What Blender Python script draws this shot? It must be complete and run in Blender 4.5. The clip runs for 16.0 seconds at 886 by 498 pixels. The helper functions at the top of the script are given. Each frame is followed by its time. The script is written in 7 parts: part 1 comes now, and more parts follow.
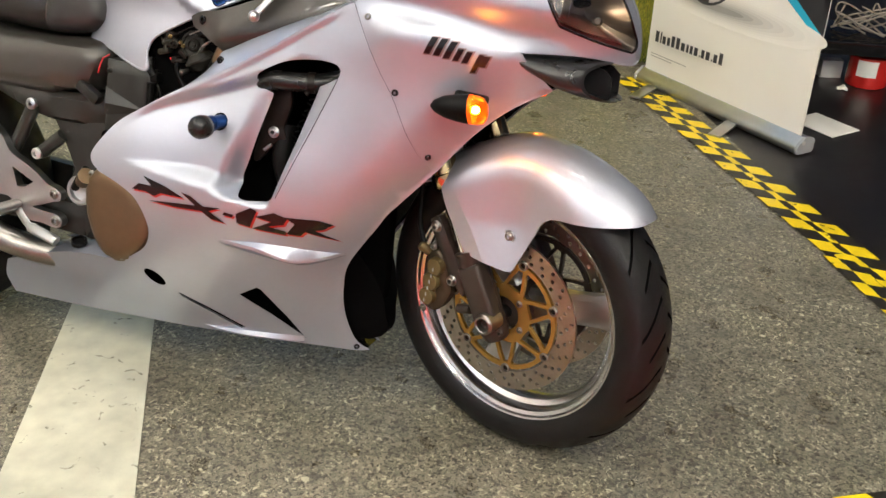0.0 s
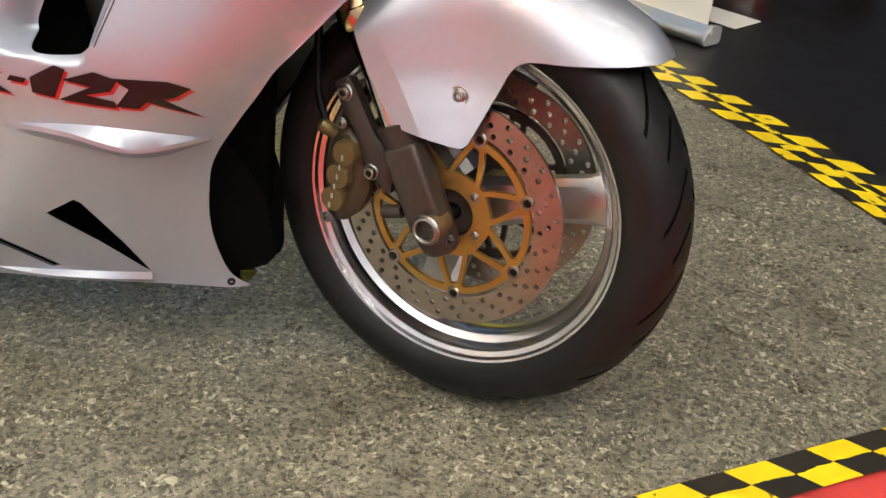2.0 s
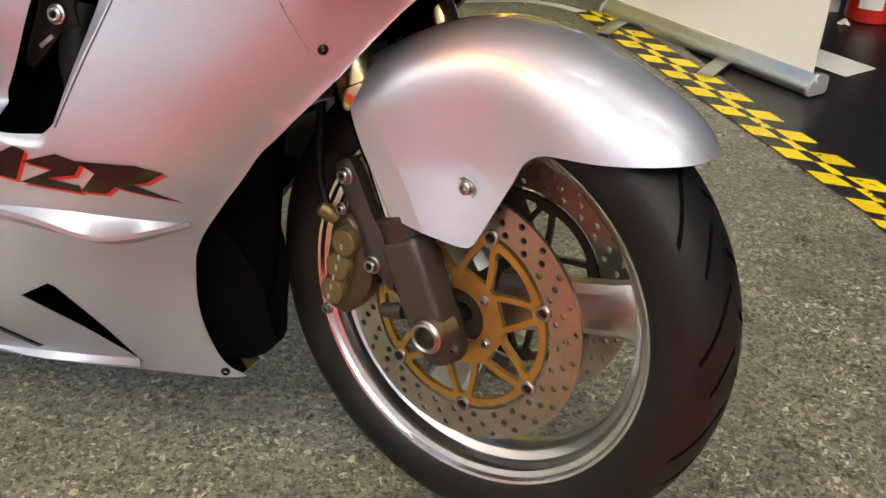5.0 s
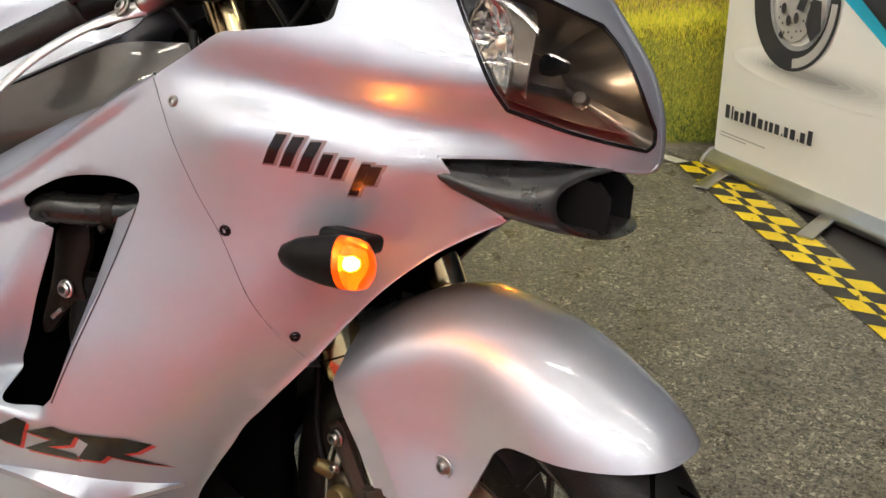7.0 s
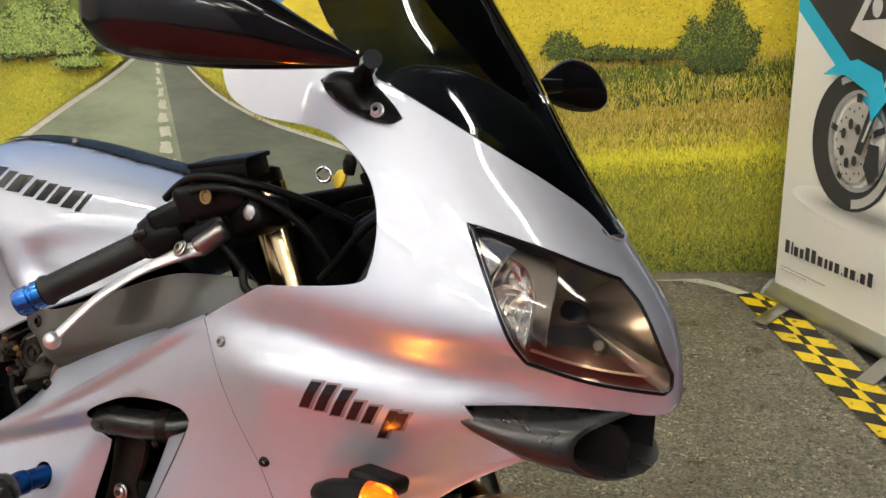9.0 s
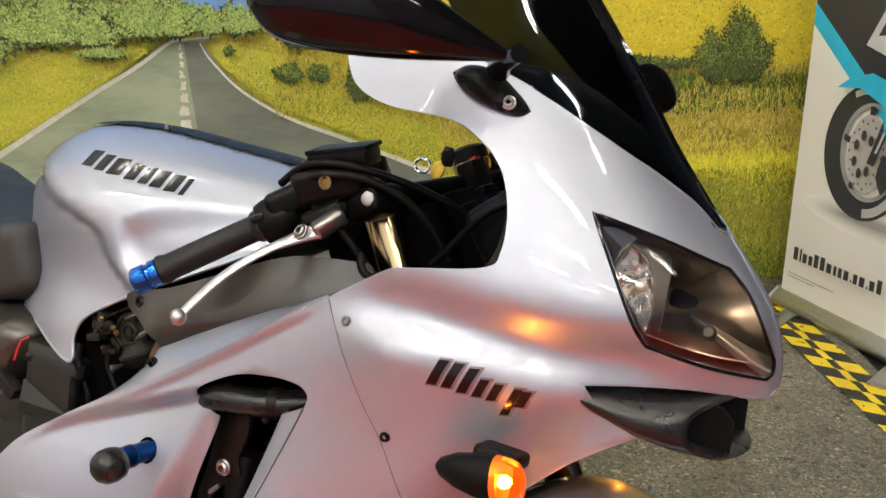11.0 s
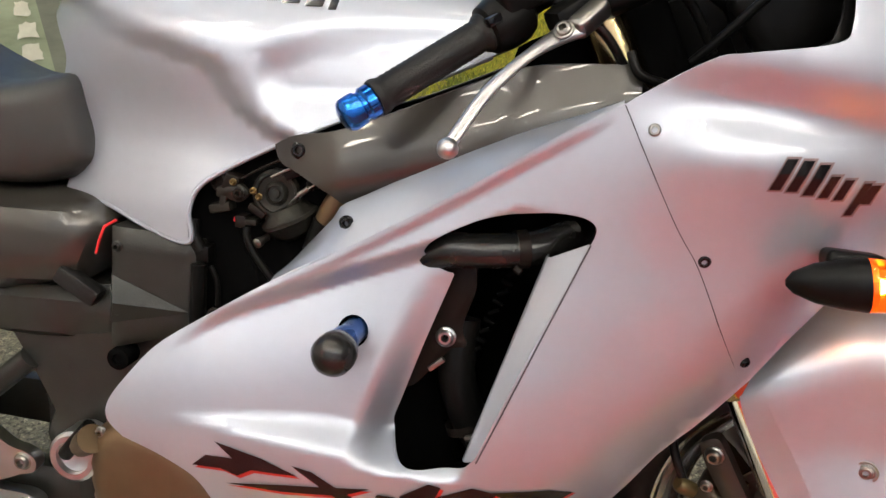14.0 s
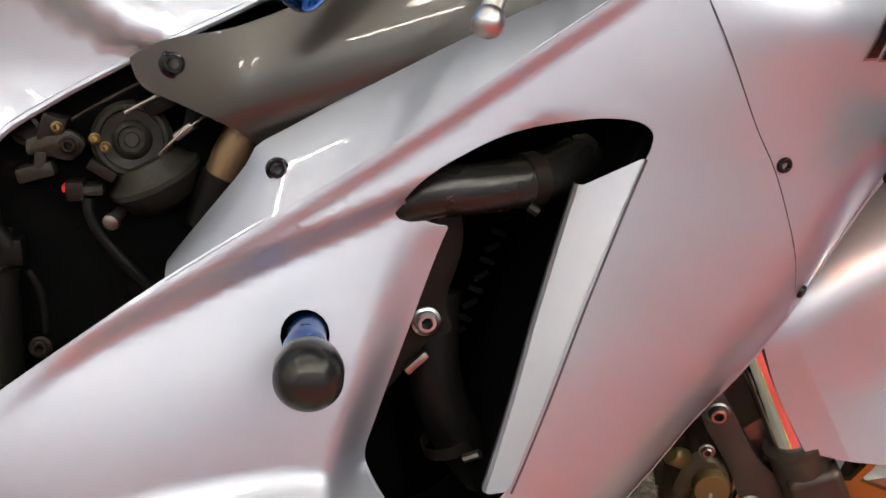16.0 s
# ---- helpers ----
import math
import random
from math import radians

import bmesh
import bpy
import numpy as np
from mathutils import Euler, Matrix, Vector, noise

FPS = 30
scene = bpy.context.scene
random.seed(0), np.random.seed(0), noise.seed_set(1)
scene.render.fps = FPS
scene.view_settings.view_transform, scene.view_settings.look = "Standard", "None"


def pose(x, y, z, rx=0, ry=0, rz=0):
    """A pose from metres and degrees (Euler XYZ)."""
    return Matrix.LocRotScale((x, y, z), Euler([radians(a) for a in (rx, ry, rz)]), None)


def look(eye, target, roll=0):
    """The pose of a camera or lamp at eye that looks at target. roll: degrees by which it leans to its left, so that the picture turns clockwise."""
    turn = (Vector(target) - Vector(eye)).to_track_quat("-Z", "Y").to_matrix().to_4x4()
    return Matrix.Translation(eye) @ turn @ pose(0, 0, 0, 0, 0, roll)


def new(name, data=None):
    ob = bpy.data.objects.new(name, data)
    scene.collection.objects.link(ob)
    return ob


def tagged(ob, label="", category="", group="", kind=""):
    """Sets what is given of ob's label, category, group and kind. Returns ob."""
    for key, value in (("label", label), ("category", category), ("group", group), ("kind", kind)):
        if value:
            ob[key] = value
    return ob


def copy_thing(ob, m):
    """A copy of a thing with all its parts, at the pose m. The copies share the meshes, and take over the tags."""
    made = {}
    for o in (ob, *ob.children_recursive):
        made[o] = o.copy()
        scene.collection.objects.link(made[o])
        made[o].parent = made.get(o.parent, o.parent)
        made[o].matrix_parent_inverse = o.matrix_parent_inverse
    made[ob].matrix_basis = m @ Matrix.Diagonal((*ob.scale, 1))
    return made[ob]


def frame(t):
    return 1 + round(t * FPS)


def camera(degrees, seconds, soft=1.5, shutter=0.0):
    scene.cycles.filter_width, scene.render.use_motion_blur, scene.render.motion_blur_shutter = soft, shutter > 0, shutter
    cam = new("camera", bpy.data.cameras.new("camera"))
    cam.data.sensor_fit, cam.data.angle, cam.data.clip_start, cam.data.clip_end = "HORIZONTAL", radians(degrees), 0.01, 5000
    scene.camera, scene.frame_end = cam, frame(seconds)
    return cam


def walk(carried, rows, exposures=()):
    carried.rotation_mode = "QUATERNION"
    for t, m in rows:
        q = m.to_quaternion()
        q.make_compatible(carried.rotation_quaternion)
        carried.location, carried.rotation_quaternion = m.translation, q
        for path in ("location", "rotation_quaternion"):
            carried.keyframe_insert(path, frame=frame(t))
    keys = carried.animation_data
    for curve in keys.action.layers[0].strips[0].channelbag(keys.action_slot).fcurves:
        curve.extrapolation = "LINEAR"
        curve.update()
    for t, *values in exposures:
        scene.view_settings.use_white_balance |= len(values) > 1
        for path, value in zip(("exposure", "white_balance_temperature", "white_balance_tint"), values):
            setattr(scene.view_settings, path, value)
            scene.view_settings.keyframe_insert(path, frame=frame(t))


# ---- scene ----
import functools

cam = camera(49.7, 16.0)
PATH = [
    (0, (0.35, -1.47, 1.272), (-0.209, 0.19, 0.306), 1.9),
    (0.5, (0.291, -1.342, 1.203), (-0.193, 0.302, 0.172), 1.9),
    (1, (0.201, -1.228, 1.077), (-0.171, 0.429, 0.021), 4.0),
    (1.5, (0.147, -1.131, 0.981), (-0.095, 0.549, -0.077), 4.3),
    (2, (0.096, -1.088, 0.899), (-0.097, 0.622, -0.119), 4.3),
    (2.5, (0.058, -1.047, 0.853), (-0.117, 0.683, -0.135), 5.0),
    (3, (0.04, -1.009, 0.82), (-0.061, 0.729, -0.165), 5.1),
    (5.5, (0.234, -0.84, 0.955), (-0.3, 0.813, -0.036), 1.7),
    (6, (0.279, -0.79, 0.993), (-0.343, 0.869, 0.066), 0.6),
    (6.5, (0.302, -0.76, 1.033), (-0.379, 0.909, 0.167), -0.6),
    (7, (0.317, -0.738, 1.086), (-0.434, 0.921, 0.258), -1.2),
    (7.5, (0.346, -0.722, 1.147), (-0.472, 0.916, 0.343), -1.4),
    (8, (0.366, -0.716, 1.189), (-0.489, 0.917, 0.413), -1.6),
    (8.5, (0.367, -0.711, 1.227), (-0.521, 0.93, 0.507), -1.7),
    (9, (0.361, -0.712, 1.256), (-0.551, 0.937, 0.586), -2.0),
    (11.5, (0.176, -0.895, 1.256), (-0.646, 0.801, 0.587), 1.1),
    (12, (0.086, -0.966, 1.22), (-0.638, 0.763, 0.522), 0.9),
    (12.5, (-0.019, -1.002, 1.187), (-0.611, 0.752, 0.432), 0.9),
    (13, (-0.113, -0.978, 1.143), (-0.636, 0.782, 0.351), 2.1),
    (13.5, (-0.23, -0.912, 1.124), (-0.619, 0.859, 0.281), 0.8),
    (14, (-0.319, -0.861, 1.127), (-0.632, 0.902, 0.235), -0.1),
    (14.5, (-0.434, -0.821, 1.096), (-0.558, 0.935, 0.147), -0.1),
    (15, (-0.526, -0.756, 1.045), (-0.384, 1.002, 0.101), 0.8),
    (15.5, (-0.574, -0.691, 0.999), (-0.284, 1.057, 0.071), 2.7),
    (16, (-0.583, -0.599, 0.971), (-0.18, 1.124, 0.039), 2.9),
]
walk(cam, [(t, look(eye, target, roll)) for t, eye, target, roll in PATH], exposures=[(0.0, 0.24), (1.0, 0.28), (3.0, 0.27), (5.5, 0.35), (6.0, 0.38), (6.5, 0.15), (7.0, 0.06), (7.5, -0.12), (8.0, -0.13), (9.0, -0.02), (11.5, -0.04), (13.0, -0.05), (14.5, 0.08), (16.0, 0.0)])

# ---- world: a closed hall, so only a faint even glow ----
world = bpy.data.worlds.new("hall_air")
scene.world = world
world.use_nodes = True
world.node_tree.nodes["Background"].inputs[0].default_value = (1.0, 0.95, 0.88, 1)
world.node_tree.nodes["Background"].inputs[1].default_value = 0.012
LAMP = 84.0


# ---- materials ----
def mat(name, color, rough=0.5, metal=0.0, coat=0.0, vary=0.08, scale=30.0, bump=0.0, bump_scale=200.0, coat_rough=0.03, spec=0.5):
    """A principled surface with two scales of colour and gloss variation."""
    m = bpy.data.materials.new(name)
    m.use_nodes = True
    nt = m.node_tree
    p = nt.nodes["Principled BSDF"]
    tc = nt.nodes.new("ShaderNodeTexCoord")
    n1 = nt.nodes.new("ShaderNodeTexNoise")
    n1.inputs["Scale"].default_value, n1.inputs["Detail"].default_value = scale, 5
    n2 = nt.nodes.new("ShaderNodeTexNoise")
    n2.inputs["Scale"].default_value, n2.inputs["Detail"].default_value = scale * 0.12, 2
    mx = nt.nodes.new("ShaderNodeMath")
    mx.operation = "ADD"
    nt.links.new(tc.outputs["Object"], n1.inputs["Vector"])
    nt.links.new(tc.outputs["Object"], n2.inputs["Vector"])
    nt.links.new(n1.outputs["Fac"], mx.inputs[0])
    nt.links.new(n2.outputs["Fac"], mx.inputs[1])
    r = nt.nodes.new("ShaderNodeMapRange")
    r.inputs["From Min"].default_value, r.inputs["From Max"].default_value = 0.6, 1.4
    r.inputs["To Min"].default_value, r.inputs["To Max"].default_value = 1 - vary, 1 + vary
    nt.links.new(mx.outputs[0], r.inputs["Value"])
    c = nt.nodes.new("ShaderNodeMix")
    c.data_type, c.blend_type = "RGBA", "MULTIPLY"
    c.inputs["Factor"].default_value = 1
    c.inputs["A"].default_value = (*color, 1)
    nt.links.new(r.outputs["Result"], c.inputs["B"])
    nt.links.new(c.outputs["Result"], p.inputs["Base Color"])
    rr = nt.nodes.new("ShaderNodeMapRange")
    rr.inputs["From Min"].default_value, rr.inputs["From Max"].default_value = 0.3, 0.7
    rr.inputs["To Min"].default_value, rr.inputs["To Max"].default_value = rough * (1 - vary), min(1, rough * (1 + vary))
    nt.links.new(n1.outputs["Fac"], rr.inputs["Value"])
    nt.links.new(rr.outputs["Result"], p.inputs["Roughness"])
    p.inputs["Metallic"].default_value = metal
    p.inputs["Coat Weight"].default_value, p.inputs["Coat Roughness"].default_value = coat, coat_rough
    p.inputs["Specular IOR Level"].default_value = spec
    if bump:
        n3 = nt.nodes.new("ShaderNodeTexNoise")
        n3.inputs["Scale"].default_value, n3.inputs["Detail"].default_value = bump_scale, 6
        nt.links.new(tc.outputs["Object"], n3.inputs["Vector"])
        b = nt.nodes.new("ShaderNodeBump")
        b.inputs["Strength"].default_value, b.inputs["Distance"].default_value = bump, 0.002
        nt.links.new(n3.outputs["Fac"], b.inputs["Height"])
        nt.links.new(b.outputs["Normal"], p.inputs["Normal"])
    return m


def glow(name, color, strength, base=None):
    m = mat(name, base or color, 0.2, coat=0.5)
    p = m.node_tree.nodes["Principled BSDF"]
    p.inputs["Emission Color"].default_value, p.inputs["Emission Strength"].default_value = (*color, 1), strength
    return m


def clear(name, color, rough=0.02, ior=1.45):
    m = mat(name, color, rough, vary=0.01)
    p = m.node_tree.nodes["Principled BSDF"]
    p.inputs["Transmission Weight"].default_value, p.inputs["IOR"].default_value = 1.0, ior
    return m


PAINT = mat("pearl_silver_paint", (0.430, 0.452, 0.500), 0.43, 0.66, 1.0, vary=0.02, scale=900, coat_rough=0.012)
PAINT.node_tree.nodes["Principled BSDF"].inputs["Specular Tint"].default_value = (0.16, 0.34, 0.78, 1)
BLACK = mat("satin_black_plastic", (0.0042, 0.0040, 0.0037), 0.36, vary=0.2, scale=60, spec=0.11)
GLOSSBLACK = mat("gloss_black_plastic", (0.004, 0.0036, 0.0036), 0.12, coat=0.2, vary=0.2, spec=0.2)
DUCTBLACK = mat("duct_plastic", (0.012, 0.011, 0.0105), 0.28, vary=0.04, scale=60, spec=0.45)
# near-black without gloss: the shade in the bike's gaps put into the colour
VOID = mat("shade_black", (0.003, 0.003, 0.003), 0.8, vary=0.3, scale=40, spec=0.0)
GREYPLASTIC = mat("warm_grey_lacquer", (0.041, 0.037, 0.031), 0.29, 0.35, 0.4, vary=0.015, scale=20)
FRAMEBLACK = mat("frame_black", (0.019, 0.0185, 0.0155), 0.36, 0.1, vary=0.15, scale=50, bump=0.12, bump_scale=500, spec=0.40)
RUBBER = mat("grip_rubber", (0.009, 0.0085, 0.008), 0.5, vary=0.2, bump=0.3, bump_scale=600, spec=0.26)
TYRE = mat("tyre_rubber", (0.0068, 0.0065, 0.0062), 0.48, vary=0.25, scale=25, bump=0.2, bump_scale=300, spec=0.25)
LEATHER = mat("seat_vinyl", (0.021, 0.020, 0.0175), 0.40, vary=0.15, bump=0.35, bump_scale=900, spec=0.45)
CHROME = mat("polished_alloy", (0.80, 0.80, 0.80), 0.13, 1.0, vary=0.05)
RIMALLOY = mat("rim_alloy", (0.66, 0.655, 0.65), 0.21, 1.0, vary=0.06, scale=80)
ALLOY = mat("brushed_alloy", (0.52, 0.52, 0.52), 0.30, 1.0, vary=0.05, scale=60)
STEEL = mat("steel", (0.30, 0.285, 0.26), 0.34, 1.0, vary=0.12, scale=150)
DISCSTEEL = mat("disc_steel", (0.34, 0.315, 0.27), 0.33, 1.0, vary=0.12, scale=160)
GOLD = mat("gold_anodised", (0.38, 0.23, 0.055), 0.38, 0.85, vary=0.12, scale=80)
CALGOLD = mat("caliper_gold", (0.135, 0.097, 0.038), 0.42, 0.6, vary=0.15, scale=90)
FORKBROWN = mat("fork_brown", (0.040, 0.030, 0.023), 0.40, 0.3, 0.0, vary=0.12, scale=90)
BRONZE = mat("engine_bronze", (0.15, 0.10, 0.055), 0.42, 0.75, vary=0.1, scale=70)
FORKGOLD = mat("fork_tube_gold", (0.50, 0.38, 0.20), 0.16, 1.0, vary=0.06)
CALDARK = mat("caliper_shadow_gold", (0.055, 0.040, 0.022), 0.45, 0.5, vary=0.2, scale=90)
KNOBBLACK = mat("satin_knob", (0.010, 0.0098, 0.009), 0.27, vary=0.04, spec=0.4)
KNOBBLUE = mat("dark_blue_anodised", (0.003, 0.045, 0.19), 0.28, 0.9, vary=0.05)
BLUEALU = mat("blue_anodised", (0.004, 0.115, 0.46), 0.16, 0.9, 0.5, vary=0.05)
AMBER = clear("amber_lens", (1.0, 0.24, 0.008), 0.06)
AMBER.node_tree.nodes["Principled BSDF"].inputs["Emission Color"].default_value = (1.0, 0.13, 0.006, 1)
AMBER.node_tree.nodes["Principled BSDF"].inputs["Emission Strength"].default_value = 0.5
BULB = glow("lit_bulb", (1.0, 0.30, 0.03), 560.0)
SMOKE = clear("smoked_screen", (0.035, 0.040, 0.038), 0.01)
# added glow for the warm streak in the headlamps, no real bulb
STREAKGLOW = glow("streak_glow", (1.0, 0.78, 0.55), 110.0)
LENS = clear("lamp_lens", (0.80, 0.77, 0.73))
REFLECTOR = mat("lamp_reflector", (0.115, 0.103, 0.092), 0.34, 1.0, vary=0.1, scale=40)
DECALBLACK = mat("decal_black", (0.006, 0.005, 0.005), 0.25, coat=0.25, spec=0.3)
DECALRED = mat("decal_red", (0.40, 0.015, 0.010), 0.3, coat=0.3)
DECALGREY = mat("decal_grey", (0.22, 0.15, 0.15), 0.3, coat=1.0)
REDTRIM = mat("red_trim", (0.5, 0.01, 0.015), 0.4)
SEAMDARK = mat("seam_dark", (0.05, 0.045, 0.05), 0.6)
YELLOWKEY = mat("yellow_key", (0.75, 0.5, 0.02), 0.4)
CARBGREY = mat("carb_casting", (0.020, 0.0185, 0.015), 0.42, 0.3, vary=0.3, scale=60, bump=0.3, spec=0.2)
AMBERMIRROR = mat("amber_mirror", (0.95, 0.55, 0.20), 0.25, 0.9, vary=0.1)
WARMMIRROR = mat("warm_mirror", (0.92, 0.82, 0.70), 0.38, 1.0, vary=0.05)
VENTBROWN = mat("bracket_brown", (0.012, 0.009, 0.0075), 0.4, 0.1, vary=0.15, spec=0.12)
BRASS = mat("brass", (0.30, 0.20, 0.08), 0.32, 1.0)
LEVERALLOY = mat("lever_alloy", (0.55, 0.54, 0.53), 0.36, 1.0, vary=0.05, scale=60)


# ---- mesh tools ----
def lift(name, verts, faces, material, parent=None, label="", smooth=True, angle=38, kind=""):
    """Links verts and faces as one mesh object under a thing or part."""
    me = bpy.data.meshes.new(name)
    me.from_pydata([tuple(v) for v in verts], [], [tuple(f) for f in faces])
    bm = bmesh.new()
    bm.from_mesh(me)
    bmesh.ops.remove_doubles(bm, verts=bm.verts, dist=1e-6)
    bmesh.ops.recalc_face_normals(bm, faces=bm.faces)
    bm.to_mesh(me)
    bm.free()
    me.materials.append(material)
    if smooth:
        me.polygons.foreach_set("use_smooth", [True] * len(me.polygons))
        me.set_sharp_from_angle(angle=radians(angle))
    ob = new(name, me)
    if parent is not None:
        ob.parent = parent
    return tagged(ob, label, kind=kind)


def polish(ob, skin, side, middle=None):
    """Gives a moulded panel the true normals of its skin, so that its gloss runs clean."""
    me = ob.data
    out, e = [], 0.0025
    for v in me.vertices:
        x, y, z = v.co
        if abs(abs(y) - skin(x, z)) < 0.0008 and abs(y) > 0.004:
            gx, gz = (skin(x + e, z) - skin(x - e, z)) / (2 * e), (skin(x, z + e) - skin(x, z - e)) / (2 * e)
            out.append(Vector((-gx, side, -gz)).normalized())
        elif middle is not None and abs(y) <= 0.004:
            out.append(Vector((2 * e, 0, middle(z - e) - middle(z + e))).normalized())
        else:
            out.append(v.normal.copy())
    me.normals_split_custom_set_from_vertices(out)


def thing(name, label, category, m=None, group="", kind=""):
    e = new(name)
    e.empty_display_size = 0.1
    if m is not None:
        e.matrix_basis = m
    return tagged(e, label, category, group, kind)


@functools.lru_cache(maxsize=400)
def slopes(xs, ys):
    n = len(xs)
    m = [(ys[1] - ys[0]) / (xs[1] - xs[0])]
    for i in range(1, n - 1):
        a, b = xs[i] - xs[i - 1], xs[i + 1] - xs[i]
        m.append((a * a * ys[i + 1] + (b * b - a * a) * ys[i] - b * b * ys[i - 1]) / (a * b * (a + b)))
    m.append((ys[-1] - ys[-2]) / (xs[-1] - xs[-2]))
    return m


def glide(xs, ys, x):
    """A smooth curve through the points (xs, ys), at x."""
    xs, ys = tuple(xs), tuple(ys)
    m = slopes(xs, ys)
    x = min(max(float(x), xs[0]), xs[-1])
    i = min(max(bisect(xs, x), 0), len(xs) - 2)
    h = xs[i + 1] - xs[i]
    t = (x - xs[i]) / h
    return (2 * t**3 - 3 * t**2 + 1) * ys[i] + (t**3 - 2 * t**2 + t) * h * m[i] + (3 * t**2 - 2 * t**3) * ys[i + 1] + (t**3 - t**2) * h * m[i + 1]


def bisect(xs, x):
    i = 0
    while i < len(xs) - 2 and xs[i + 1] <= x:
        i += 1
    return i


def ease(a, b, x):
    t = min(max((x - a) / (b - a), 0.0), 1.0)
    return t * t * (3 - 2 * t)


def spline(pts, closed=False, n=8):
    """Catmull-Rom through points of any dimension."""
    p = [np.array(q, float) for q in pts]
    k = len(p)
    out = []
    for i in range(k if closed else k - 1):
        a, b, c, d = (p[(i + j) % k] if closed else p[min(max(i + j, 0), k - 1)] for j in (-1, 0, 1, 2))
        for s in range(n):
            t = s / n
            out.append(0.5 * (2 * b + (c - a) * t + (2 * a - 5 * b + 4 * c - d) * t * t + (3 * b - a - 3 * c + d) * t**3))
    if not closed:
        out.append(p[-1])
    return out


def runs(*parts, n=6):
    """A closed outline out of smooth runs with corners where they join."""
    out = []
    for r in parts:
        out += spline(r, n=n)[:-1] if len(r) > 2 else [np.array(r[0], float), (np.array(r[0], float) + np.array(r[1], float)) / 2]
    return out


def inside(poly, x, y):
    px, py = poly[:, 0], poly[:, 1]
    qx, qy = np.roll(px, -1), np.roll(py, -1)
    with np.errstate(divide="ignore", invalid="ignore"):
        cross = ((py > y) != (qy > y)) & (x < (qx - px) * (y - py) / (qy - py) + px)
    return bool(np.count_nonzero(cross) % 2)


def gap_to(poly, x, y):
    a, b = poly, np.roll(poly, -1, 0)
    d = b - a
    t = np.clip(((np.array([x, y]) - a) * d).sum(1) / ((d * d).sum(1) + 1e-12), 0, 1)
    q = a + t[:, None] * d
    return float(np.sqrt(((q - (x, y)) ** 2).sum(1).min()))


def flat_mesh(outer, holes, points):
    """Triangles of an outline with holes, with inner points: 2D verts and faces."""
    from mathutils.geometry import delaunay_2d_cdt
    loops = [np.array(outer)] + [np.array(h) for h in holes]
    verts, edges = [], []
    for lp in loops:
        s = len(verts)
        verts += [Vector(v) for v in lp]
        edges += [(s + i, s + (i + 1) % len(lp)) for i in range(len(lp))]
    verts += [Vector(p) for p in points]
    v, _, f, *_ = delaunay_2d_cdt(verts, edges, [], 0, 1e-6)
    keep = []
    for t in f:
        cx, cy = sum(v[i].x for i in t) / 3, sum(v[i].y for i in t) / 3
        if inside(loops[0], cx, cy) and not any(inside(h, cx, cy) for h in loops[1:]):
            keep.append(tuple(t))
    return [(q.x, q.y) for q in v], keep


def grid_points(outer, holes, step, margin=0.35):
    o = np.array(outer)
    hs = [np.array(h) for h in holes]
    out = []
    for i, z in enumerate(np.arange(o[:, 1].min() + step / 2, o[:, 1].max(), step)):
        for x in np.arange(o[:, 0].min() + step * (0.25 + 0.5 * (i % 2)), o[:, 0].max(), step):
            if inside(o, x, z) and gap_to(o, x, z) > step * margin and all(not inside(h, x, z) and gap_to(h, x, z) > step * margin for h in hs):
                out.append((x, z))
    return out


def tube(path, radius, n=12, caps=True, flat=1.0):
    """A round rod along a path; radius a number or one for each point."""
    path = [Vector(p) for p in path]
    rad = radius if hasattr(radius, "__len__") else [radius] * len(path)
    verts, faces = [], []
    up = None
    for i, p in enumerate(path):
        t = (path[min(i + 1, len(path) - 1)] - path[max(i - 1, 0)]).normalized()
        if up is None:
            up = t.orthogonal().normalized()
        up = (up - t * up.dot(t)).normalized()
        s = t.cross(up)
        for k in range(n):
            a = 2 * math.pi * k / n
            verts.append(p + (up * math.cos(a) + s * math.sin(a) * flat) * rad[i])
    for i in range(len(path) - 1):
        for k in range(n):
            faces.append((i * n + k, i * n + (k + 1) % n, (i + 1) * n + (k + 1) % n, (i + 1) * n + k))
    if caps:
        faces.append(tuple(range(n))[::-1])
        faces.append(tuple((len(path) - 1) * n + k for k in range(n)))
    return verts, faces


def loop_tube(path, radius, n=8):
    path = [Vector(p) for p in path]
    m = len(path)
    verts, faces = [], []
    for i, p in enumerate(path):
        t = (path[(i + 1) % m] - path[i - 1]).normalized()
        u = t.cross(Vector((0, 1, 0.01)))
        u = u.normalized() if u.length > 1e-4 else t.orthogonal().normalized()
        s = t.cross(u)
        for k in range(n):
            a = 2 * math.pi * k / n
            verts.append(p + (u * math.cos(a) + s * math.sin(a)) * radius)
    for i in range(m):
        for k in range(n):
            j = (i + 1) % m
            faces.append((i * n + k, i * n + (k + 1) % n, j * n + (k + 1) % n, j * n + k))
    return verts, faces


def spun(profile, origin, axis, n=32, closed=False):
    """A turned body: profile of (radius, height along axis)."""
    axis = Vector(axis).normalized()
    u = axis.orthogonal().normalized()
    s = axis.cross(u)
    o = Vector(origin)
    m = len(profile)
    verts, faces = [], []
    for k in range(n):
        a = 2 * math.pi * k / n
        d = u * math.cos(a) + s * math.sin(a)
        verts += [o + d * r + axis * h for r, h in profile]
    for k in range(n):
        j = (k + 1) % n
        for i in range(m if closed else m - 1):
            i2 = (i + 1) % m
            faces.append((k * m + i, j * m + i, j * m + i2, k * m + i2))
    return verts, faces


def joined(*bodies):
    verts, faces = [], []
    for v, f in bodies:
        s = len(verts)
        verts += list(v)
        faces += [tuple(i + s for i in q) for q in f]
    return verts, faces


